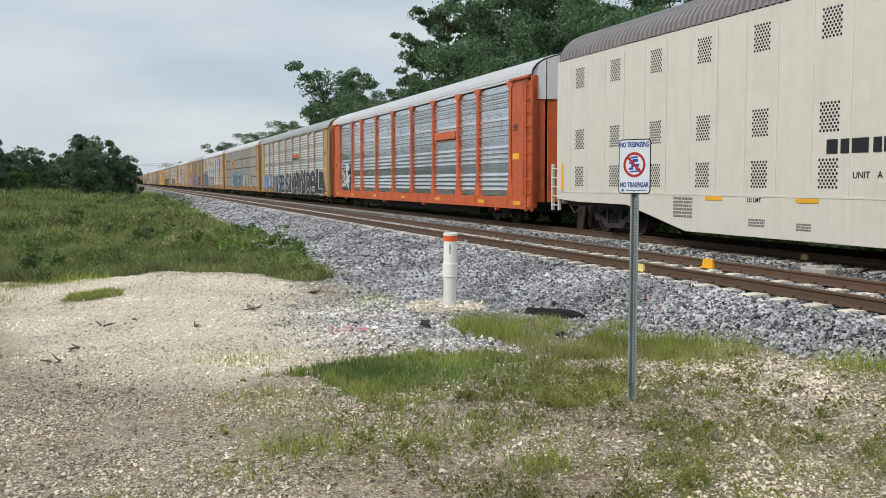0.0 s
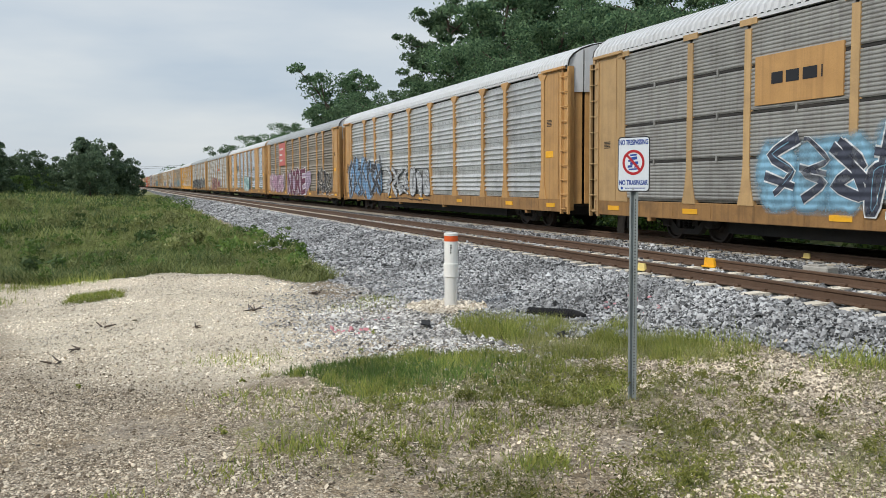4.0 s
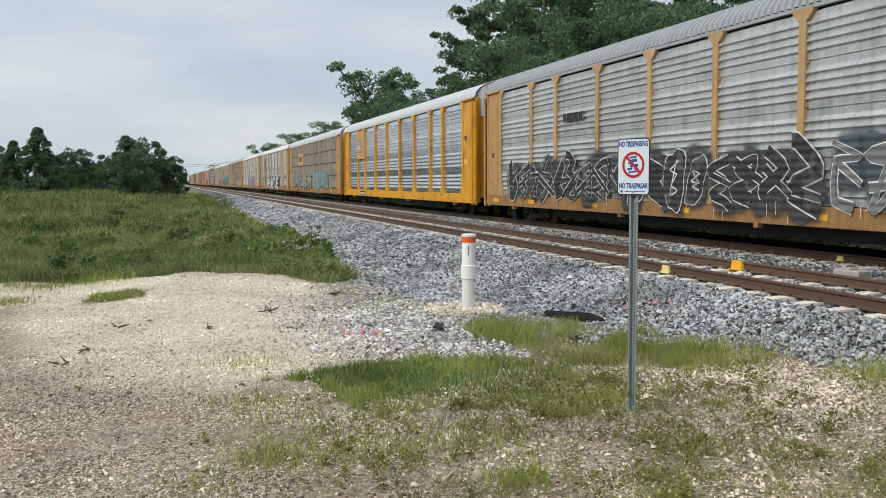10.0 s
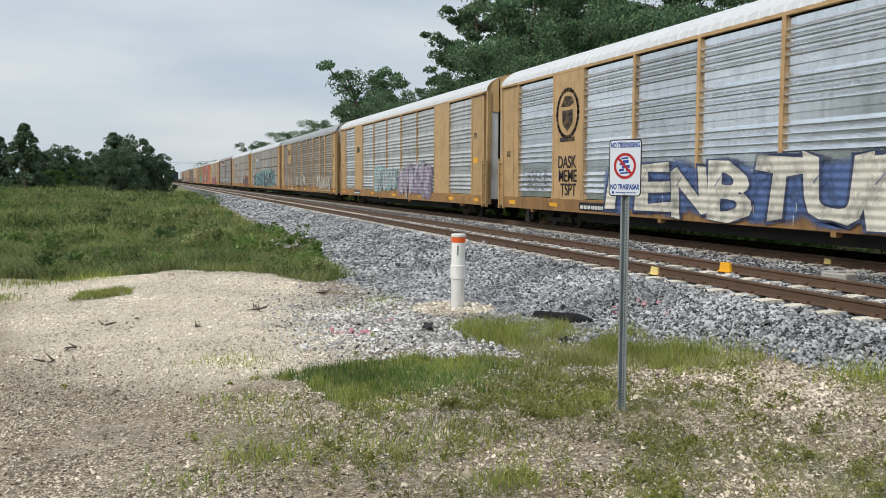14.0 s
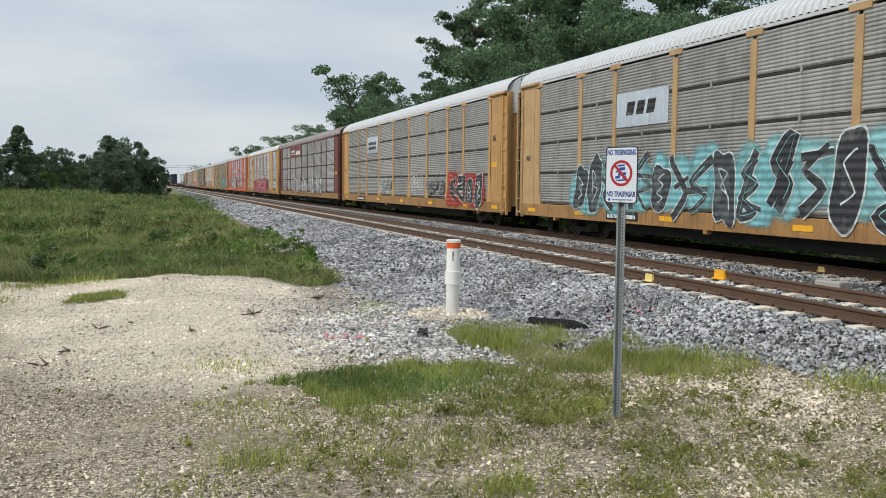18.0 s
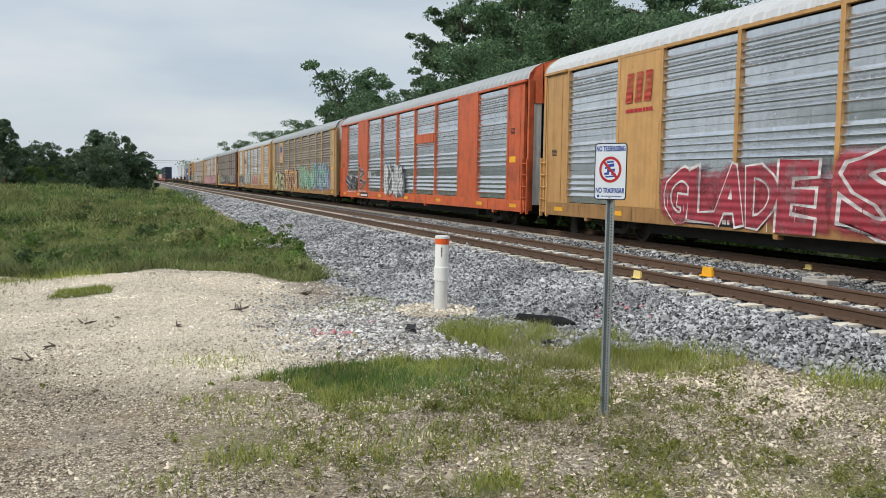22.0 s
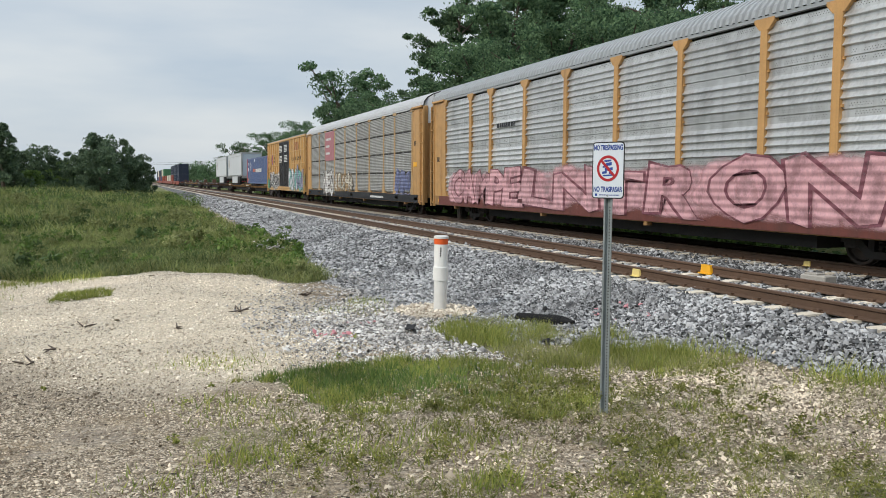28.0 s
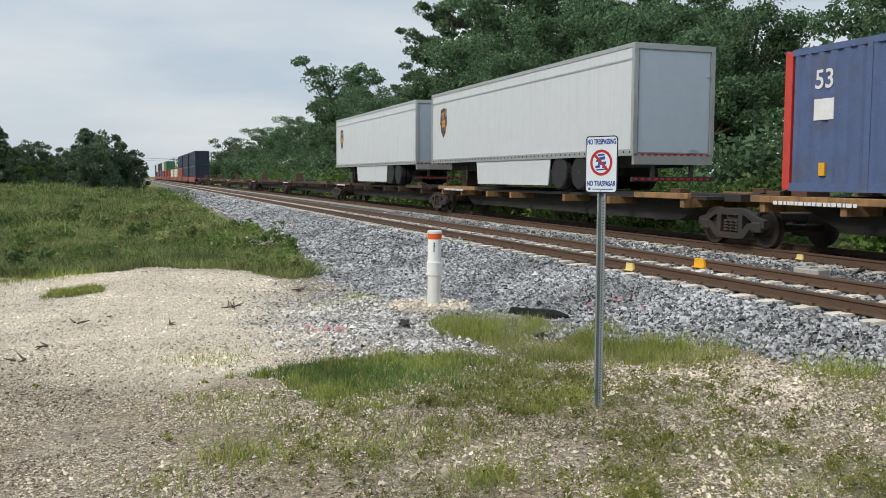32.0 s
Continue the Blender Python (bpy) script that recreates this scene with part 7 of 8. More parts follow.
def clutter():
    tag_block(-13.9, T1 - 0.7525 - 0.02, RAIL_Z - 0.1, "tagpale", "pale yellow marker clamped to the rail", 0.72)
    tag_block(-13.92, T1 + 0.7525 - 0.02, RAIL_Z - 0.08, "tag", "orange-yellow marker clamped to the rail", 0.92)
    tag_block(-14.6, T2 - 0.7525 - 0.02, RAIL_Z - 0.1, "tagpale", "pale yellow marker clamped to the rail", 0.55)
    bm = bmesh.new()
    box(bm, -0.26, 0.26, -0.15, 0.15, 0, 0.15, bev=0.02)
    box(bm, -0.2, 0.06, -0.11, 0.11, 0.15, 0.175, bev=0.005)
    ob = ob_of("junction_box", mesh(bm, "junction_box"), None, (M["box"],))
    ob.location, ob.rotation_euler = (-12.3, 11.15, float(height(-12.3, 11.15)) + 0.05), (0, 0, 0.15)
    tagged(ob, "grey concrete junction box between the tracks", "junction box")
    bm = bmesh.new()
    box(bm, -0.5, 0.5, -0.25, 0.25, 0, 0.1, bev=0.03)
    ob = ob_of("concrete_slab", mesh(bm, "concrete_slab"), None, (M["tie"],))
    ob.location = (-17.6, 16.4, float(height(-17.6, 16.4)))
    tagged(ob, "pale concrete slab lying beyond the train", "slab")
    # dark hollow in the gravel, its shade laid on as a flat black patch
    bm = bmesh.new()
    pts = blob(0, 0, 0.42, 0.13, random.Random(5))
    slab(bm, pts, -0.012, 0.0)
    ob = ob_of("rubber_scrap", mesh(bm, "rubber_scrap"), None, (M["blackpipe"],))
    ob.matrix_world = Matrix.Translation((-12.0, 3.73, float(height(-12.0, 3.73)) + 0.075)) @ Matrix.Rotation(radians(-20), 4, "Z") @ Matrix.Rotation(radians(-90), 4, "X")
    tagged(ob, "flat black patch for the shade of a hollow in the gravel", "debris")
    # twigs and driftwood on the limerock
    for n, (x, y, s) in enumerate(((-14.57, 1.6, 0.5), (-13.0, 0.6, 0.22), (-12.0, -0.9, 0.4), (-13.4, -0.6, 0.3), (-16.2, 3.0, 0.35), (-11.2, -1.1, 0.35))):
        bm = bmesh.new()
        r = random.Random(n)
        for k in range(7 if n in (0, 4) else 3):
            a = r.uniform(0, 6.28)
            p = Vector((r.uniform(-0.3, 0.3) * s, r.uniform(-0.15, 0.15) * s, 0.015))
            q = p + Vector((math.cos(a) * s * 0.6, math.sin(a) * s * 0.35, r.uniform(0.0, 0.06)))
            tube(bm, p, q, 0.014, 5, r2=0.006)
        ob = ob_of("twig_pile" if n in (0, 4) else "twig", mesh(bm, "twig"), None, (M["bark"],))
        ob.location = (x, y, float(height(x, y)) + 0.005)
        tagged(ob, "dry brown twigs lying on the limerock", "twigs", "twigs on the limerock")
    # pink survey paint on the stones
    for n, (cx, cy, sx, sy, cnt) in enumerate(((-11.83, 2.6, 0.3, 0.25, 70), (-11.4, 6.9, 1.0, 0.4, 60), (-12.9, 3.3, 0.4, 0.3, 14))):
        stones("pink_stones", cnt, (cx - sx, cx + sx), (cy - sy, cy + sy), 0.05, lambda x, y: np.exp(-(((x - cx) / sx) ** 2 + ((y - cy) / sy) ** 2) * 2.0), M["pink"], "stones sprayed with pink survey paint", "gravel", lift=0.5, seed=70 + n)


def utility_pole(x, y, h):
    p = empty("utility_pole", "weathered wooden utility pole with a crossarm", "utility pole", "poles along the railway")
    p.location = (x, y, -0.3)
    bm = bmesh.new()
    tube(bm, (0, 0, 0), (0, 0, h), 0.17, 10, r2=0.11)
    part("pole", bm, M["wood"], p)
    bm = bmesh.new()
    box(bm, -0.06, 0.06, -1.3, 1.3, h - 0.5, h - 0.38)
    part("crossarm", bm, M["wood"], p)
    bm = bmesh.new()
    for q in (-1.2, -0.5, 0.5, 1.2):
        lathe_at = bmesh.new()
        lathe(lathe_at, [(h - 0.38, 0.03), (h - 0.3, 0.06), (h - 0.22, 0.04)], "z", 8)
        for v in lathe_at.verts:
            v.co.y += q
        me = bpy.data.meshes.new("tmp")
        lathe_at.to_mesh(me)
        lathe_at.free()
        bm.from_mesh(me)
        bpy.data.meshes.remove(me)
    part("insulators", bm, M["box"], p)


warning_sign()
marker_pipe()
drain_pipe()
clutter()
for x in (-205.0, -270.0, -335.0):
    utility_pole(x, 24.0, 9.5)


def overhead_wire(x, z):
    bm = bmesh.new()
    pts = [Vector((x - 0.05 * k, 24.0 - 3.2 * k, z - 0.9 + 0.9 * ((k - 10) / 10) ** 2)) for k in range(21)]
    limb(bm, pts, 0.035, 0.035, 5)
    tagged(ob_of("overhead_wire", mesh(bm, "overhead_wire"), None, (M["blackpipe"],)), "thin dark wire slung high over the tracks", "wire", "wires over the railway")


# ---- plants ----
def leaf_cloud(rs, centres, radii, n, size, squash=0.7, stretch=1.6):
    """Leaf sprays: bent quads strewn through clumps, denser towards each clump's skin."""
    c = rs.randint(0, len(centres), n)
    d = rs.normal(size=(n, 3))
    d /= np.linalg.norm(d, axis=1)[:, None]
    rad = radii[c] * rs.uniform(0.3, 1.0, n) ** 0.6 * np.where(rs.uniform(0, 1, n) < 0.07, 1.25, 1.0)
    p = centres[c] + d * rad[:, None] * np.array([1, 1, squash])
    s = size * rs.uniform(0.55, 1.35, n)
    u = rs.normal(size=(n, 3)) + d * 0.6
    u /= np.linalg.norm(u, axis=1)[:, None]
    w = np.cross(u, rs.normal(size=(n, 3)))
    w /= np.linalg.norm(w, axis=1)[:, None]
    u, w = u * (s * stretch / 2)[:, None], w * (s / 2)[:, None]
    v = np.stack([p - u, p + w * 0.9, p + u, p - w * 0.9], 1)
    return v.reshape(-1, 3), np.arange(4 * n).reshape(-1, 4)


overhead_wire(-335.0, 8.9)
overhead_wire(-335.2, 8.3)


def tree(kind, h, spread, seed, leaf, n_leaf, size, label):
    """Tapered trunk, limbs, and a crown of leaf sprays hung round the limbs' ends."""
    rs, r = np.random.RandomState(seed), random.Random(seed)
    t = empty("tree", label, "tree", "trees along the railway")
    bm = bmesh.new()
    lean = Vector((r.uniform(-0.05, 0.05), r.uniform(-0.05, 0.05), 1)) * h
    top = 0.92 if kind == "pine" else 0.62
    trunk = [Vector((0, 0, -0.3))] + [lean * (top * k / 5) + Vector((r.uniform(-0.15, 0.15), r.uniform(-0.15, 0.15), 0)) for k in range(1, 6)]
    limb(bm, trunk, (0.012 if kind == "pine" else 0.022) * h, (0.004 if kind == "pine" else 0.008) * h, 9)
    cs, rad = [], []
    m = 34 if kind == "pine" else 20
    for k in range(m):
        f = (0.42 + 0.55 * k / m) if kind == "pine" else (0.28 + 0.4 * r.random())
        start = lean * (f * top / 0.92 if kind == "pine" else f)
        a = 2.4 * k + r.uniform(-0.4, 0.4)
        reach = spread * ((1.15 - 0.8 * (k / m)) if kind == "pine" else r.uniform(0.35, 1.0))
        rise = r.uniform(-0.02, 0.12) * h if kind == "pine" else r.uniform(0.05, 0.36) * h
        end = start + Vector((math.cos(a) * reach, math.sin(a) * reach, rise))
        midp = (start + end) / 2 + Vector((0, 0, 0.05 * h * r.uniform(-0.3, 1)))
        limb(bm, [start, midp, end], (0.005 if kind == "pine" else 0.009) * h, (0.0015 if kind == "pine" else 0.003) * h, 5)
        for q, sc in ((end, 1.0), (start + (end - start) * r.uniform(0.5, 0.8) + Vector((r.uniform(-0.5, 0.5), r.uniform(-0.5, 0.5), 0.2)), 0.8), (end + Vector((r.uniform(-0.6, 0.6), r.uniform(-0.6, 0.6), r.uniform(-0.3, 0.5))), 0.7), (midp + (end - midp) * 0.4, 0.75), (end + Vector((r.uniform(-1, 1), r.uniform(-1, 1), r.uniform(0, 0.8))) * spread * 0.22, 0.7)):
            cs.append(tuple(q))
            rad.append(spread * sc * (r.uniform(0.13, 0.24) if kind == "pine" else r.uniform(0.17, 0.34)))
    if kind != "pine":
        for _ in range(9):
            a, q = r.uniform(0, 6.28), r.uniform(0, 0.55) * spread
            cs.append((math.cos(a) * q, math.sin(a) * q, h * r.uniform(0.62, 0.92)))
            rad.append(spread * r.uniform(0.25, 0.4))
    part("trunk", bm, M["bark"], t)
    v, f = leaf_cloud(rs, np.array(cs), np.array(rad), n_leaf, size, 0.5 if kind == "pine" else 0.6, 2.6 if kind == "pine" else 1.7)
    ob_of("crown", soup("crown", v, f, LEAF[leaf]), t)
    return t


def shrub(h, w, seed, leaf, n, size, label):
    rs = np.random.RandomState(seed)
    t = empty("shrub", label, "shrub", "shrubs along the railway")
    k = 26
    a, q = rs.uniform(0, 6.28, k), rs.uniform(0, 1, k) ** 0.6
    cs = np.stack([np.cos(a) * q * w / 2, np.sin(a) * q * w / 2, h * (0.12 + 0.75 * rs.uniform(0, 1, k) * (1 - 0.45 * q))], -1)
    v, f = leaf_cloud(rs, cs, rs.uniform(0.16, 0.3, k) * min(w, h * 1.4), n, size, 0.8)
    v[:, 2] = np.maximum(v[:, 2], 0.02)
    ob_of("foliage", soup("foliage", v, f, LEAF[leaf]), t)
    bm = bmesh.new()
    for c in cs[:10]:
        tube(bm, (c[0] * 0.15, c[1] * 0.15, -0.1), tuple(c), 0.045, 5, r2=0.015)
    part("stem", bm, M["bark"], t)
    return t


def plant(proto, spots, rnd):
    """Copies of a plant at (x, y, scale)."""
    for n, (x, y, s) in enumerate(spots):
        m = Matrix.Translation((x, y, float(height(x, y)) - 0.05)) @ Matrix.Rotation(rnd.uniform(0, 6.28), 4, "Z") @ Matrix.Scale(s, 4)
        if n == 0:
            proto.matrix_basis = m
        else:
            ob = copy_thing(proto, Matrix.Identity(4))
            ob.matrix_basis = m


def thicket(h, w, seed, leaf, n, size, label, name="tree", peak=False):
    """A tree leafy to the ground: a short trunk lost in heaped clumps of foliage."""
    rs = np.random.RandomState(seed)
    t = empty(name, label, "tree", "trees at the meadow")
    k = 90
    a, q, zz = rs.uniform(0, 6.28, k), rs.uniform(0, 1, k) ** 0.5, rs.uniform(0.04, 0.9, k)
    taper = 1.08 - zz if peak else np.sqrt(np.clip(1 - ((zz - 0.3) / 0.72) ** 2, 0.05, 1))
    cs = np.stack([np.cos(a) * q * taper * w / 2, np.sin(a) * q * taper * w / 2, zz * h], -1)
    v, f = leaf_cloud(rs, cs, rs.uniform(0.05, 0.14, k) * w, n, size, 0.75)
    v[:, 2] = np.maximum(v[:, 2], 0.02)
    ob_of("crown", soup("crown", v, f, LEAF[leaf]), t)
    bm = bmesh.new()
    limb(bm, [Vector((0, 0, -0.2)), Vector((0.1, 0, h * 0.4)), Vector((0, 0.1, h * 0.8))], 0.25, 0.06)
    part("trunk", bm, M["bark"], t)
    return t


rnd = random.Random(77)
oak = tree("oak", 16, 6.0, 1, "oak", 32000, 0.15, "tall broadleaf tree with a dense dark green crown")
oak_b = tree("oak", 13, 5.0, 5, "oak", 16000, 0.155, "broadleaf tree with an uneven green crown")
pine = tree("pine", 17, 4.6, 2, "pine", 26000, 0.13, "tall pine with tufted open crown")
lone = tree("oak", 15.5, 4.3, 23, "oak", 11000, 0.2, "lone broadleaf tree with a thin top over a dense foot")
small = tree("oak", 9, 3.6, 9, "pine", 9000, 0.16, "slender dark green tree with an open crown")
dense = thicket(8, 8, 12, "dark", 13000, 0.21, "dark rounded tree leafy down to the meadow")
cypress = thicket(8.5, 5.5, 19, "dark", 11000, 0.19, "tall dark tree narrowing to an uneven top", peak=True)
pale = thicket(6, 7, 14, "shrub", 9000, 0.2, "lighter green rounded tree at the meadow's edge")
bush = shrub(3.6, 4.5, 3, "shrub", 5200, 0.14, "bright green overgrown shrub beside the railway")
bush_b = shrub(4.6, 5.0, 4, "oak", 5200, 0.155, "dense green thicket beside the railway")
plant(pine, [(-74.0, 27.5, 1.03), (-64, 29, 1.05), (-59, 30, 1.0), (-50, 31, 0.95), (-84, 35, 0.8), (-44, 31, 0.74)], rnd)
plant(oak, [(-60, 26, 1.05), (-52, 26, 0.86), (-45, 27, 0.8), (-38.5, 26.5, 0.74), (-34.5, 27.5, 0.66), (-22.5, 26, 0.68), (-13, 27, 1.0), (-56, 36, 0.95)], rnd)
plant(oak_b, [(-68, 24, 0.85), (-58, 23.5, 0.85), (-49, 23.5, 0.8), (-40, 23.5, 0.75), (-33, 24, 0.7), (-88, 27, 0.8), (-95, 26, 0.75), (-17, 24, 0.6), (-82, 24, 0.8), (-103, 27, 0.85), (-112, 27, 0.9), (-121, 27, 0.8), (-150, 26, 0.85), (-137, 26.5, 0.85), (-168, 27, 0.85), (-192, 28, 0.9), (-215, 28, 0.75)], rnd)
plant(small, [(-100, 25, 1.25), (-122, 26, 0.95), (-92, 25, 1.2), (-132, 26, 0.9), (-236, 26, 1.35), (-229, 27, 1.0), (-190, 26, 0.9), (-215, 26, 0.95)], rnd)
plant(bush, [(-31, 19.8, 0.95), (-38, 20.5, 1.1), (-45, 20, 0.9), (-52, 20.5, 1.1), (-60, 20, 1.0), (-68, 20.5, 1.1), (-25, 20.5, 0.9), (-18, 20, 0.9), (-12, 20.5, 0.9), (-86, 21, 1.2), (-104, 21, 1.2), (-125, 22, 1.2), (-150, 22, 1.3)], rnd)
plant(bush_b, [(-34, 22.5, 1.1), (-42, 22.5, 1.2), (-48.5, 22.5, 1.1), (-56, 22.5, 1.2), (-64, 22.5, 1.3), (-75, 21.5, 1.2), (-28, 22.5, 1.1), (-21, 22.5, 1.0), (-95, 22, 1.4), (-114, 22.5, 1.4), (-138, 23, 1.4), (-14, 22.5, 1.1), (-165, 23.5, 1.6), (-200, 24, 1.7), (-245, 25, 1.9), (-320, 26, 2.3), (-450, 28, 3.0)], rnd)
plant(dense, [(-110, -3.5, 0.7), (-130, -3.2, 1.0), (-133, 0.3, 0.74), (-131, -6.4, 0.72), (-125, -11.2, 0.74), (-127, -14.5, 0.7), (-118, -20.5, 0.8), (-124, -26, 0.95), (-290, 3.0, 0.85), (-330, -3.0, 1.0), (-160, -38, 1.1), (-150, -54, 1.2)], rnd)
plant(cypress, [(-110, -13.6, 0.98), (-113, -16.6, 0.8), (-132, -4.6, 1.03)], rnd)
plant(pale, [(-150, -10.8, 0.75), (-112, -11.0, 0.42), (-104, -19.0, 0.6)], rnd)
plant(lone, [(-112, 25, 1.13)], rnd)


def far_woods():
    rs = np.random.RandomState(8)
    n = 60
    cs, rad = [], []
    for k in range(n):
        x, y = -rs.uniform(330, 700), rs.uniform(-420, -5) if k % 3 else rs.uniform(40, 260)
        for _ in range(5):
            cs.append((x + rs.uniform(-7, 7), y + rs.uniform(-7, 7), rs.uniform(1, 8)))
            rad.append(rs.uniform(2.5, 5.0))
    v, f = leaf_cloud(rs, np.array(cs), np.array(rad), 26000, 1.3, 0.8)
    tagged(new("far_woods", soup("far_woods", v, f, LEAF["dark"])), "distant line of dark green woods", "woods", kind="stuff")
    cs, rad = [], []
    for k in range(90):
        x, y = rs.uniform(-120, 60), rs.uniform(38, 55)
        if -1.17 < x / y < -1.0:
            continue
        for _ in range(4):
            cs.append((x + rs.uniform(-3, 3), y + rs.uniform(-3, 3), rs.uniform(1, 10)))
            rad.append(rs.uniform(1.8, 3.2))
    v, f = leaf_cloud(rs, np.array(cs), np.array(rad), 40000, 0.6, 0.9)
    # unseen woods added behind the camera: they darken the low sky the steel reflects
    back, wide = [], []
    for k in range(130):
        x, y = rs.uniform(-62, 62), rs.uniform(-40, -31)
        for _ in range(4):
            back.append((x + rs.uniform(-3, 3), y + rs.uniform(-3, 3), rs.uniform(1, 10.5)))
            wide.append(rs.uniform(1.8, 3.2))
    bv, bf = leaf_cloud(rs, np.array(back), np.array(wide), 26000, 0.9, 0.9)
    tagged(new("unseen_back_woods", soup("unseen_back_woods", bv, bf, LEAF["oak"])), "unseen woods added behind the camera to darken reflections", "woods", kind="stuff")
    tagged(new("deep_woods", soup("deep_woods", v, f, LEAF["oak"])), "deep dark woods behind the first trees", "woods", kind="stuff")


far_woods()


def blades(name, x, y, hgt, wid, material, label, category, seed, bend=0.5, lift=0.0):
    """Grass: each blade two tapering, bent quads."""
    rs = np.random.RandomState(seed)
    n = len(x)
    a = rs.uniform(0, 6.28, n)
    h = hgt * rs.uniform(0.5, 1.25, n)
    b = h * bend * rs.uniform(0.2, 1.2, n)
    dx, dy = np.cos(a), np.sin(a)
    z = height(x, y) - 0.01 + lift
    w = wid * rs.uniform(0.6, 1.3, n)
    px, py = -dy * w / 2, dx * w / 2
    base = np.stack([x, y, z], -1)
    side = np.stack([px, py, 0 * px], -1)
    mid = base + np.stack([dx * b * 0.3, dy * b * 0.3, h * 0.6], -1)
    tip = base + np.stack([dx * b, dy * b, h], -1)
    v = np.stack([base - side, base + side, mid + side * 0.75, mid - side * 0.75, tip + side * 0.12, tip - side * 0.12], 1).reshape(-1, 3)
    o = 6 * np.arange(n)[:, None]
    f = np.concatenate([o + np.array([[0, 1, 2, 3]]), o + np.array([[3, 2, 4, 5]])])
    return tagged(new(name, soup(name, v, f, material)), label, category, kind="stuff")


def wisps(name, x, y, hgt, wid, material, label, category, seed, bend=1.0):
    """Thin grass: one slim leaning triangle a blade."""
    rs = np.random.RandomState(seed)
    n = len(x)
    a, h = rs.uniform(0, 6.28, n), hgt * rs.uniform(0.35, 1.3, n)
    b = h * bend * rs.uniform(0.1, 1.2, n)
    base = np.stack([x, y, height(x, y) - 0.005], -1)
    t = a + rs.uniform(-1, 1, n)
    side = np.stack([-np.sin(t), np.cos(t), 0 * a], -1) * (wid * rs.uniform(0.6, 1.3, n) / 2)[:, None]
    tip = base + np.stack([np.cos(a) * b, np.sin(a) * b, h], -1)
    v = np.stack([base - side, base + side, tip], 1).reshape(-1, 3)
    return tagged(new(name, soup(name, v, np.arange(3 * n).reshape(-1, 3), material)), label, category, kind="stuff")


def weed_plants(name, spots, hgt, leaf, material, label, seed, per=60):
    """Small branching weeds: clouds of tiny leaves over a few stalks."""
    rs = np.random.RandomState(seed)
    cs, rad = [], []
    for x, y in spots:
        z, s = float(height(x, y)), hgt * rs.uniform(0.5, 1.3)
        for _ in range(5):
            cs.append((x + rs.normal(0, 0.35) * s, y + rs.normal(0, 0.35) * s, z + s * rs.uniform(0.15, 0.95)))
            rad.append(s * rs.uniform(0.18, 0.38))
    v, f = leaf_cloud(rs, np.array(cs), np.array(rad), per * len(spots), leaf, 0.9, 2.4)
    v[:, 2] = np.maximum(v[:, 2], height(v[:, 0], v[:, 1]))
    return tagged(new(name, soup(name, v, f, material)), label, "weeds", kind="stuff")


def strew(n, xr, yr, keep, seed, clump=0):
    rs = np.random.RandomState(seed)
    x, y = rs.uniform(*xr, n), rs.uniform(*yr, n)
    ok = rs.uniform(0, 1, n) < keep(x, y)
    x, y = x[ok], y[ok]
    if clump:
        x, y = np.repeat(x, clump), np.repeat(y, clump)
        x, y = x + rs.normal(0, 0.035, len(x)), y + rs.normal(0, 0.035, len(y))
    return x, y


def in_any(x, y, polys, wob=0.25):
    wx, wy = wob * (bumps(x, y, 2.7, 1.0) + 0.5 * bumps(x, y, 8.3, 3.0)), wob * (bumps(x, y, 2.3, 4.0) + 0.5 * bumps(x, y, 7.1, 6.0))
    out = np.zeros(len(x), bool)
    for p in polys:
        out |= in_poly(p, x + wx, y + wy)
    return out


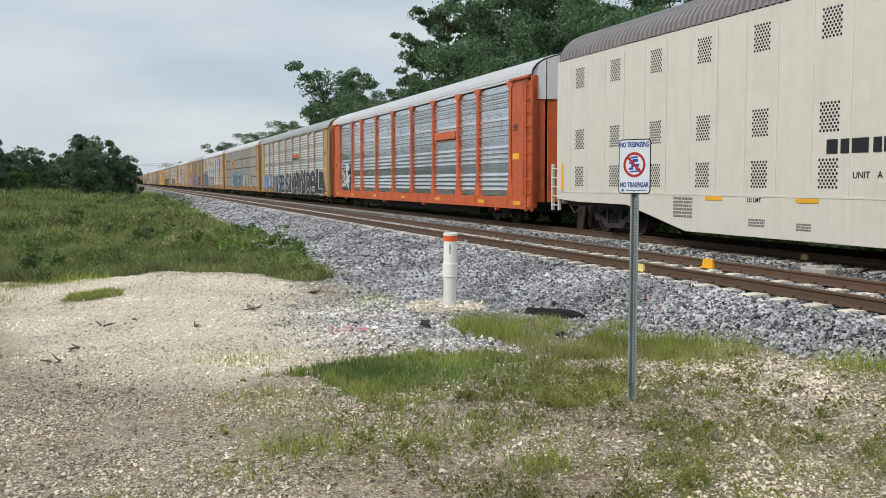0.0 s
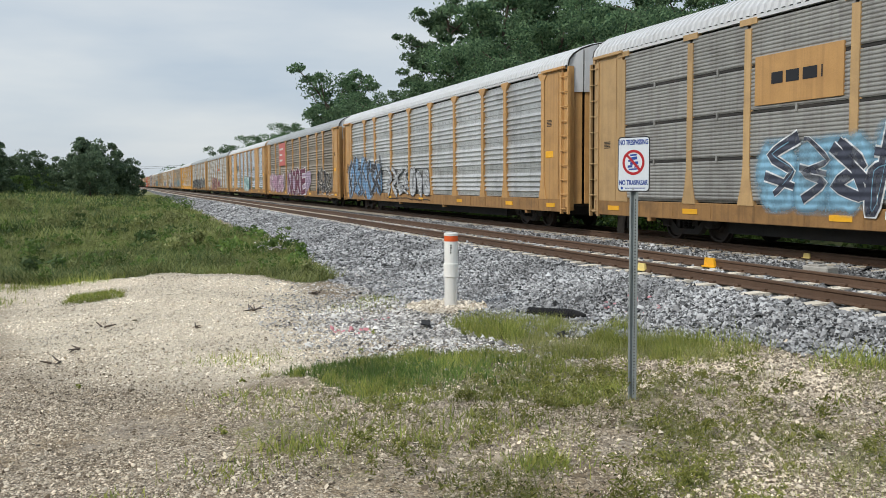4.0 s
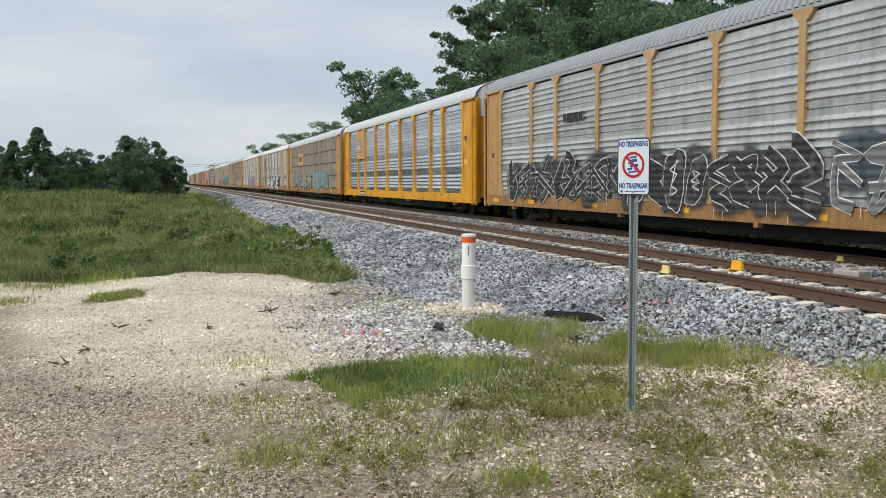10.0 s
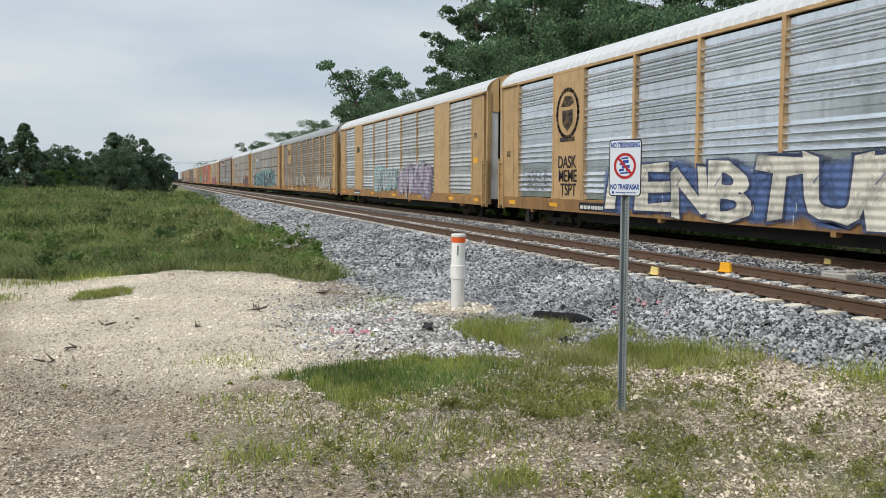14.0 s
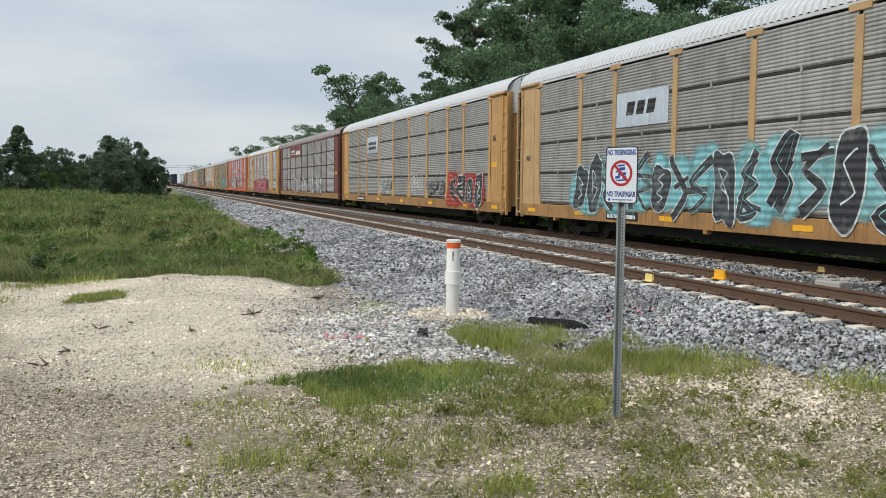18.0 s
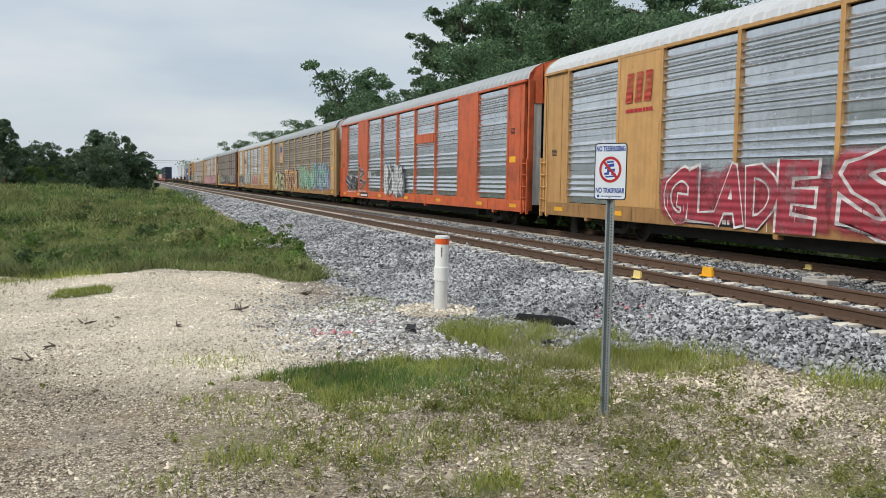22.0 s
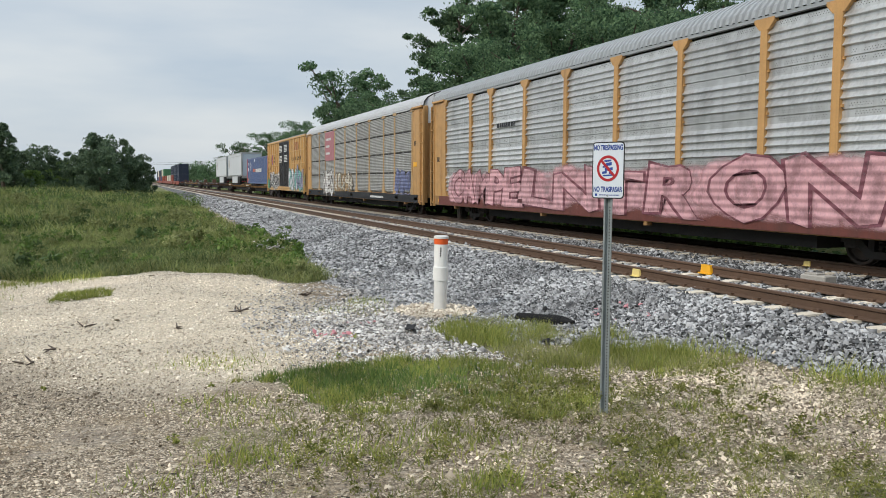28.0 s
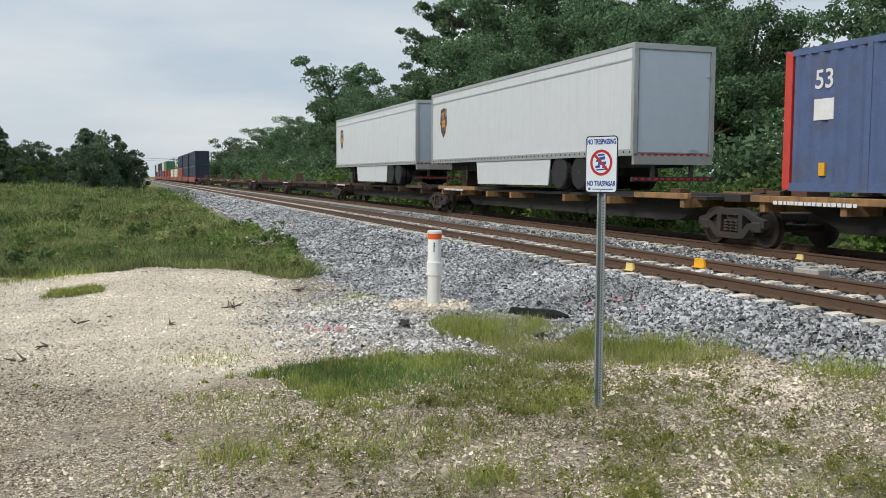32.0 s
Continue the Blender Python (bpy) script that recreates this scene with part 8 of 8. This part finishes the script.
def grass():
    patchy = lambda x, y: np.clip(0.4 + 0.8 * bumps(x, y, 2.6, 6.0) + 0.5 * bumps(x, y, 6.0, 1.0), 0.0, 1)  # noqa: E731
    lush = lambda x, y: np.clip(0.55 + 0.6 * bumps(x, y, 2.2, 2.5) + 0.35 * bumps(x, y, 7.0, 1.5), 0.1, 1.2)  # noqa: E731
    bare = lambda x, y: (ballast_mask(x, y) < 0.35) * (lime_mask(x, y) < 0.6)  # noqa: E731
    # the two turf patches: fine clumped blades, green where lush and straw-tinged where thin
    for poly, xr, yr, hh, seed, txt in ((P1, (-10.8, -6.4), (0.6, 5.4), 0.09, 41, "ragged patch of green grass on the gravel"), (P2, (-14.4, -7.6), (4.0, 6.9), 0.19, 43, "strip of taller yellow-green grass along the ballast")):
        x, y = strew(4200, xr, yr, lambda x, y: in_any(x, y, [poly], 0.5) * lush(x, y) * (1 - 0.55 * sstep(2.7, 3.6, y) * (poly is P1)), seed, clump=13)
        wisps("grass_patch", x, y, hh * lush(x, y) + 0.03, 0.009, LEAF["grass"], txt, "grass", seed + 100, bend=0.8)
        x, y = strew(27000, xr, yr, lambda x, y: in_any(x, y, [poly], 0.4) * patchy(x, y), seed + 300)
        wisps("grass_patch", x, y, hh * 0.75, 0.008, LEAF["turfpale"], "pale dry-tipped grass in the turf", "grass", seed + 400, bend=1.2)
        x, y = strew(5500, xr, yr, lambda x, y: in_any(x, y, [poly], 0.6) * (0.2 + 0.8 * (bumps(x, y, 1.7, 3.3) > 0)), seed + 500)
        wisps("grass_patch", x, y, hh * 0.6, 0.012, LEAF["weed"], "low dark grass at the turf's foot", "grass", seed + 600, bend=1.4)
    heart = lambda x, y: in_any(x, y, [P1], 0.3) * np.exp(-(((x + 8.9) / 0.9) ** 2 + ((y - 2.3) / 0.85) ** 2)) * (0.5 + 0.5 * (bumps(x, y, 3.1, 7.0) > -0.3))  # noqa: E731
    x, y = strew(3600, (-10.6, -7.0), (0.8, 4.2), heart, 341, clump=9)
    wisps("grass_patch", x, y, 0.1, 0.012, LEAF["shrub"], "lush dark green heart of the turf", "grass", 342, bend=0.9)
    x, y = strew(70, (-7.6, -3.6), (1.2, 5.4), lambda x, y: 0.75 * bare(x, y), 343)
    weed_plants("tall_weed", list(zip(x, y)), 0.21, 0.014, LEAF["weed"], "upright dark weeds standing in the gravel", 344, per=130)
    x, y = strew(900, (-18, -16), (-1.8, 0), lambda x, y: in_any(x, y, [P3], 0.15) * 1.0, 45, clump=9)
    wisps("grass_patch", x, y, 0.09, 0.014, LEAF["grass"], "small tuft of grass on the limerock heap", "grass", 46, bend=1.3)
    # thin mat of grass and low weeds over the yard's right half, in drifts
    def yard(x, y):
        m = bumps(x, y, 1.9, 9.0) + 0.7 * bumps(x, y, 4.7, 2.2)
        return sstep(0.1, 1.1, m) * sstep(-0.2, 1.6, y + 0.35 * (x + 8)) * bare(x, y)
    x, y = strew(7000, (-11, -3.2), (-0.5, 6.8), yard, 47, clump=8)
    wisps("grass_tufts", x, y, 0.036, 0.006, LEAF["grass"], "thin mat of grass in the gravel yard", "grass", 48, bend=2.2)
    x, y = strew(9000, (-11, -3.2), (-0.5, 6.8), lambda x, y: 0.8 * yard(x, y), 49, clump=4)
    wisps("dry_grass", x, y, 0.045, 0.006, LEAF["straw"], "dry straw-coloured grass in the gravel", "grass", 52, bend=1.8)
    low = lambda x, y: sstep(-0.3, 0.7, bumps(x, y, 2.1, 6.5) + 0.6 * bumps(x, y, 5.5, 1.8)) * sstep(-8.0, -6.4, x) * sstep(0.8, 1.8, y) * sstep(5.6, 4.2, y) * bare(x, y)  # noqa: E731
    x, y = strew(5200, (-8.5, -3.2), (0.6, 6.0), low, 243, clump=6)
    wisps("low_weeds", x, y, 0.05, 0.009, LEAF["weed"], "low creeping green weeds over the gravel", "weeds", 244, bend=2.0)
    edge = lambda x, y: sstep(0.0, 0.8, bumps(x, y, 2.4, 5.0) + 0.5 * bumps(x, y, 6.0, 8.0)) * sstep(-8.2, -6.0, x) * sstep(1.0, 2.2, y) * bare(x, y)  # noqa: E731
    x, y = strew(5000, (-8.5, -3.2), (1.0, 6.6), edge, 143, clump=6)
    wisps("grass_patch", x, y, 0.07, 0.006, LEAF["turfpale"], "thin yellowish grass on the gravel", "grass", 144, bend=1.5)
    x, y = strew(1700, (-8.0, -3.4), (1.0, 6.4), lambda x, y: 0.5 * (0.25 + yard(x, y)) * bare(x, y) * sstep(7.4, 4.6, y), 145)
    weed_plants("weed_sprigs", list(zip(x, y)), 0.12, 0.009, LEAF["weed"], "wiry dark weeds standing in the gravel", 146, per=75)
    x, y = strew(60, (-11.5, -6.5), (-0.8, 3.0), lambda x, y: 0.45 * bare(x, y), 147)
    weed_plants("weed_sprigs", list(zip(x, y)), 0.07, 0.013, LEAF["grass"], "low weeds creeping over the dirt", 148, per=40)
    tufts = ((-5.0, 2.1, 260, 0.1, 0.13), (-17.2, -2.7, 500, 0.12, 0.3), (-19.3, -2.2, 420, 0.14, 0.35), (-20.0, -3.4, 500, 0.16, 0.4), (-19.9, -1.2, 400, 0.16, 0.35), (-18.2, -3.6, 300, 0.12, 0.3), (-6.04, 0.75, 300, 0.09, 0.16), (-6.1, 2.2, 500, 0.09, 0.3), (-8.0, 0.8, 200, 0.1, 0.25), (-6.4, 4.4, 120, 0.09, 0.1), (-6.9, 6.7, 360, 0.2, 0.3), (-10.4, 0.9, 260, 0.09, 0.3), (-7.3, 1.0, 160, 0.09, 0.25), (-14.4, 3.4, 260, 0.09, 0.35), (-8.6, 6.2, 300, 0.22, 0.3), (-5.2, 5.6, 220, 0.14, 0.3), (-6.1, 1.4, 260, 0.1, 0.3), (-5.6, 0.3, 240, 0.07, 0.22), (-5.2, -0.5, 160, 0.06, 0.16), (-15.2, 3.9, 160, 0.12, 0.2))
    for n, (cx, cy, k, hh, sx) in enumerate(tufts):
        rs = np.random.RandomState(500 + n)
        wisps("grass_tuft", cx + rs.normal(0, sx, k), cy + rs.normal(0, sx, k), hh, 0.012, LEAF["grass"], "single tuft of fresh green grass", "grass", 600 + n, bend=1.0)
    # the meadow, finer near its edge: three kinds in drifts
    def drift(seed, lo, f=0.35):
        return lambda x, y: meadow_mask(x, y) * sstep(lo - 0.3, lo + 0.3, bumps(x, y, f, seed) + 0.5 * bumps(x, y, f * 3.1, seed + 2))
    m1 = lambda x, y: meadow_mask(x, y)  # noqa: E731
    tall = lambda x, y: 1 + 0.45 * bumps(x, y, 0.8, 3) + 0.35 * bumps(x, y, 2.1, 1)  # noqa: E731
    for n, (key, keep, k, hh) in enumerate((("meadow", m1, 62000, 0.2), ("meadowpale", drift(4.0, 0.15), 44000, 0.24), ("meadowdark", drift(8.0, 0.2), 36000, 0.27))):
        x, y = strew(k, (-34, -17), (-9, 6), keep, 53 + n)
        wisps("meadow_grass", x, y, hh * tall(x, y), 0.022, LEAF[key], "tall meadow grass beyond the limerock heap", "grass", 154 + n, bend=1.5)
        x, y = strew(int(k * 0.62), (-75, -34), (-22, 6.5), keep, 63 + n)
        wisps("meadow_grass", x, y, 1.6 * hh * tall(x, y) * (1 - 0.4 * sstep(1.0, 4.8, y)), 0.06, LEAF[key], "tall meadow grass and weeds along the track", "grass", 164 + n, bend=1.2)
        x, y = strew(int(k * 0.36), (-170, -75), (-50, 6.5), keep, 73 + n)
        wisps("meadow_grass", x, y, 2.1 * hh * tall(x * 0.5, y * 0.5) * (1 - 0.62 * sstep(0.0, 5.0, y)), 0.16, LEAF[key], "distant meadow grass", "grass", 174 + n, bend=0.9)
    # soft leafy growth through the near meadow, taller along its edge towards the track
    x, y = strew(1500, (-36, -17.3), (-9, 5.8), lambda x, y: meadow_mask(x, y) * np.clip(0.15 + 0.5 * bumps(x, y, 0.9, 5.0) + 0.5 * np.exp(-np.abs(grass_edge(x) - y) / 1.2), 0.03, 1), 81)
    k = len(x) // 2
    weed_plants("meadow_weeds", list(zip(x[:k], y[:k])), 0.34, 0.045, LEAF["shrub"], "soft leafy weeds among the meadow grass", 82, per=70)
    weed_plants("meadow_weeds", list(zip(x[k:], y[k:])), 0.3, 0.04, LEAF["meadowpale"], "pale feathery weeds among the meadow grass", 83, per=70)
    rs = np.random.RandomState(59)
    for key, cnt, lo in (("shrub", 150, -95), ("meadowdark", 130, -110), ("meadowpale", 60, -60)):
        cs, rad = [], []
        while len(cs) < cnt * 4:
            x, y = -rs.uniform(22, -lo), rs.uniform(-28, 5.5)
            if meadow_mask(x, y) < 0.5:
                continue
            s = rs.uniform(0.2, 0.6) * (1.5 if x < -50 else 1)
            for _ in range(4):
                cs.append((x + rs.uniform(-s, s), y + rs.uniform(-s, s), float(height(x, y)) + rs.uniform(0.15, 1.0) * s))
                rad.append(s * rs.uniform(0.35, 0.65))
        v, f = leaf_cloud(rs, np.array(cs), np.array(rad), 17000, 0.085, 0.8)
        tagged(new("meadow_weeds", soup("meadow_weeds", v, f, LEAF[key])), "clumps of leafy weeds in the meadow", "weeds", kind="stuff")


grass()
stones("rubble", 420, (-28.6, -26.0), (3.5, 4.5), 0.075, lambda x, y: np.exp(-(((x + 27.3) / 0.9) ** 2 + ((y - 4.0) / 0.35) ** 2)), LEAF["mixgravel"], "pale broken rubble at the meadow's edge", "gravel", seed=27, lift=1.6)
P = "pale limestone pebbles scattered over the yard"
yard_keep = lambda x, y: (1 - ballast_mask(x, y)) * (1 - 0.8 * lime_mask(x, y)) * np.clip(0.55 + 0.7 * bumps(x, y, 1.7, 8.0), 0.12, 1)  # noqa: E731
stones("yard_pebbles", 140000, (-12, -3.0), (-2.6, 7.2), 0.0155, yard_keep, LEAF["pebble"], P, "gravel", seed=21)
stones("litter", 13000, (-12, -3.0), (-2.6, 7.0), 0.019, lambda x, y: (1 - ballast_mask(x, y)) * (1 - 0.8 * lime_mask(x, y)) * np.clip(0.4 + 0.6 * bumps(x, y, 2.3, 2.0), 0.1, 1), LEAF["litter"], "dark bark and leaf litter in the gravel", "litter", flat=0.4, seed=24)
stones("yard_stones", 9000, (-12, -3.0), (-2.0, 7.4), 0.022, lambda x, y: yard_keep(x, y) * sstep(0.0, 3.5, y + 0.2 * (x + 8)), LEAF["pebble"], P, "gravel", seed=22)
mixed = lambda x, y: (1.1 * np.exp(-(((x + 12.2) / 2.9) ** 2 + ((y - 3.6) / 1.3) ** 2)) + 0.8 * np.exp(-(((x + 18.0) / 2.6) ** 2 + ((y - 4.5) / 0.6) ** 2))) * away(x, y) * (1 - meadow_mask(x, y)) * (1 - 0.92 * turf_mask(x, y))  # noqa: E731
stones("mixed_gravel", 76000, (-21, -8.5), (1.5, 5.8), 0.028, mixed, LEAF["mixgravel"], "pale gravel mixed into the ballast's edge", "gravel", seed=25, lift=0.5)
stones("coarse_gravel", 30000, (-9, -4.2), (3.6, 7.4), 0.023, lambda x, y: np.exp(-(((x + 6.8) / 1.7) ** 2 + ((y - 5.5) / 1.0) ** 2)) * (1 - 0.6 * turf_mask(x, y)), LEAF["pebble"], "coarse pale gravel at the ballast's foot", "gravel", seed=26, lift=0.25)
stones("limerock_bits", 60000, (-21.5, -8.5), (-6, 4.2), 0.021, lambda x, y: lime_mask(x, y) * (1 - meadow_mask(x, y)), LEAF["lime"], "loose pale limerock on the heap", "gravel", seed=23, lift=0.25)


# ---- what moves ----
def motions():
    for car, x0, *rest in MOVERS:
        z, y = (rest + [0.0, 0.0])[:2] if rest else (0.0, 0.0)
        walk(car, [(0.0, pose(x0, T2 + y, RAIL_Z + z)), (32.0, pose(x0 + SPEED * 32, T2 + y, RAIL_Z + z))])
    starts = {car: x0 for car, x0, *_ in MOVERS}
    for w, dx, car in WHEELS:
        x = starts[car] + w.parent.location.x + dx
        a, b = (-48 - x) / SPEED, (4 - x) / SPEED
        a, b = max(a, 0.0), min(b, 32.0)
        if b <= a:
            continue
        n = int((b - a) * FPS)
        rows = [(0.0, pose(dx, 0, 0.415))] if a > 0.05 else []
        for k in range(n + 1):
            m = Matrix.Translation((dx, 0, 0.415)) @ Matrix.Rotation(radians(88) * k, 4, "Y")
            rows.append((a + k / FPS, m))
        if b < 31.95:
            rows.append((32.0, rows[-1][1]))
        walk(w, rows)


motions()
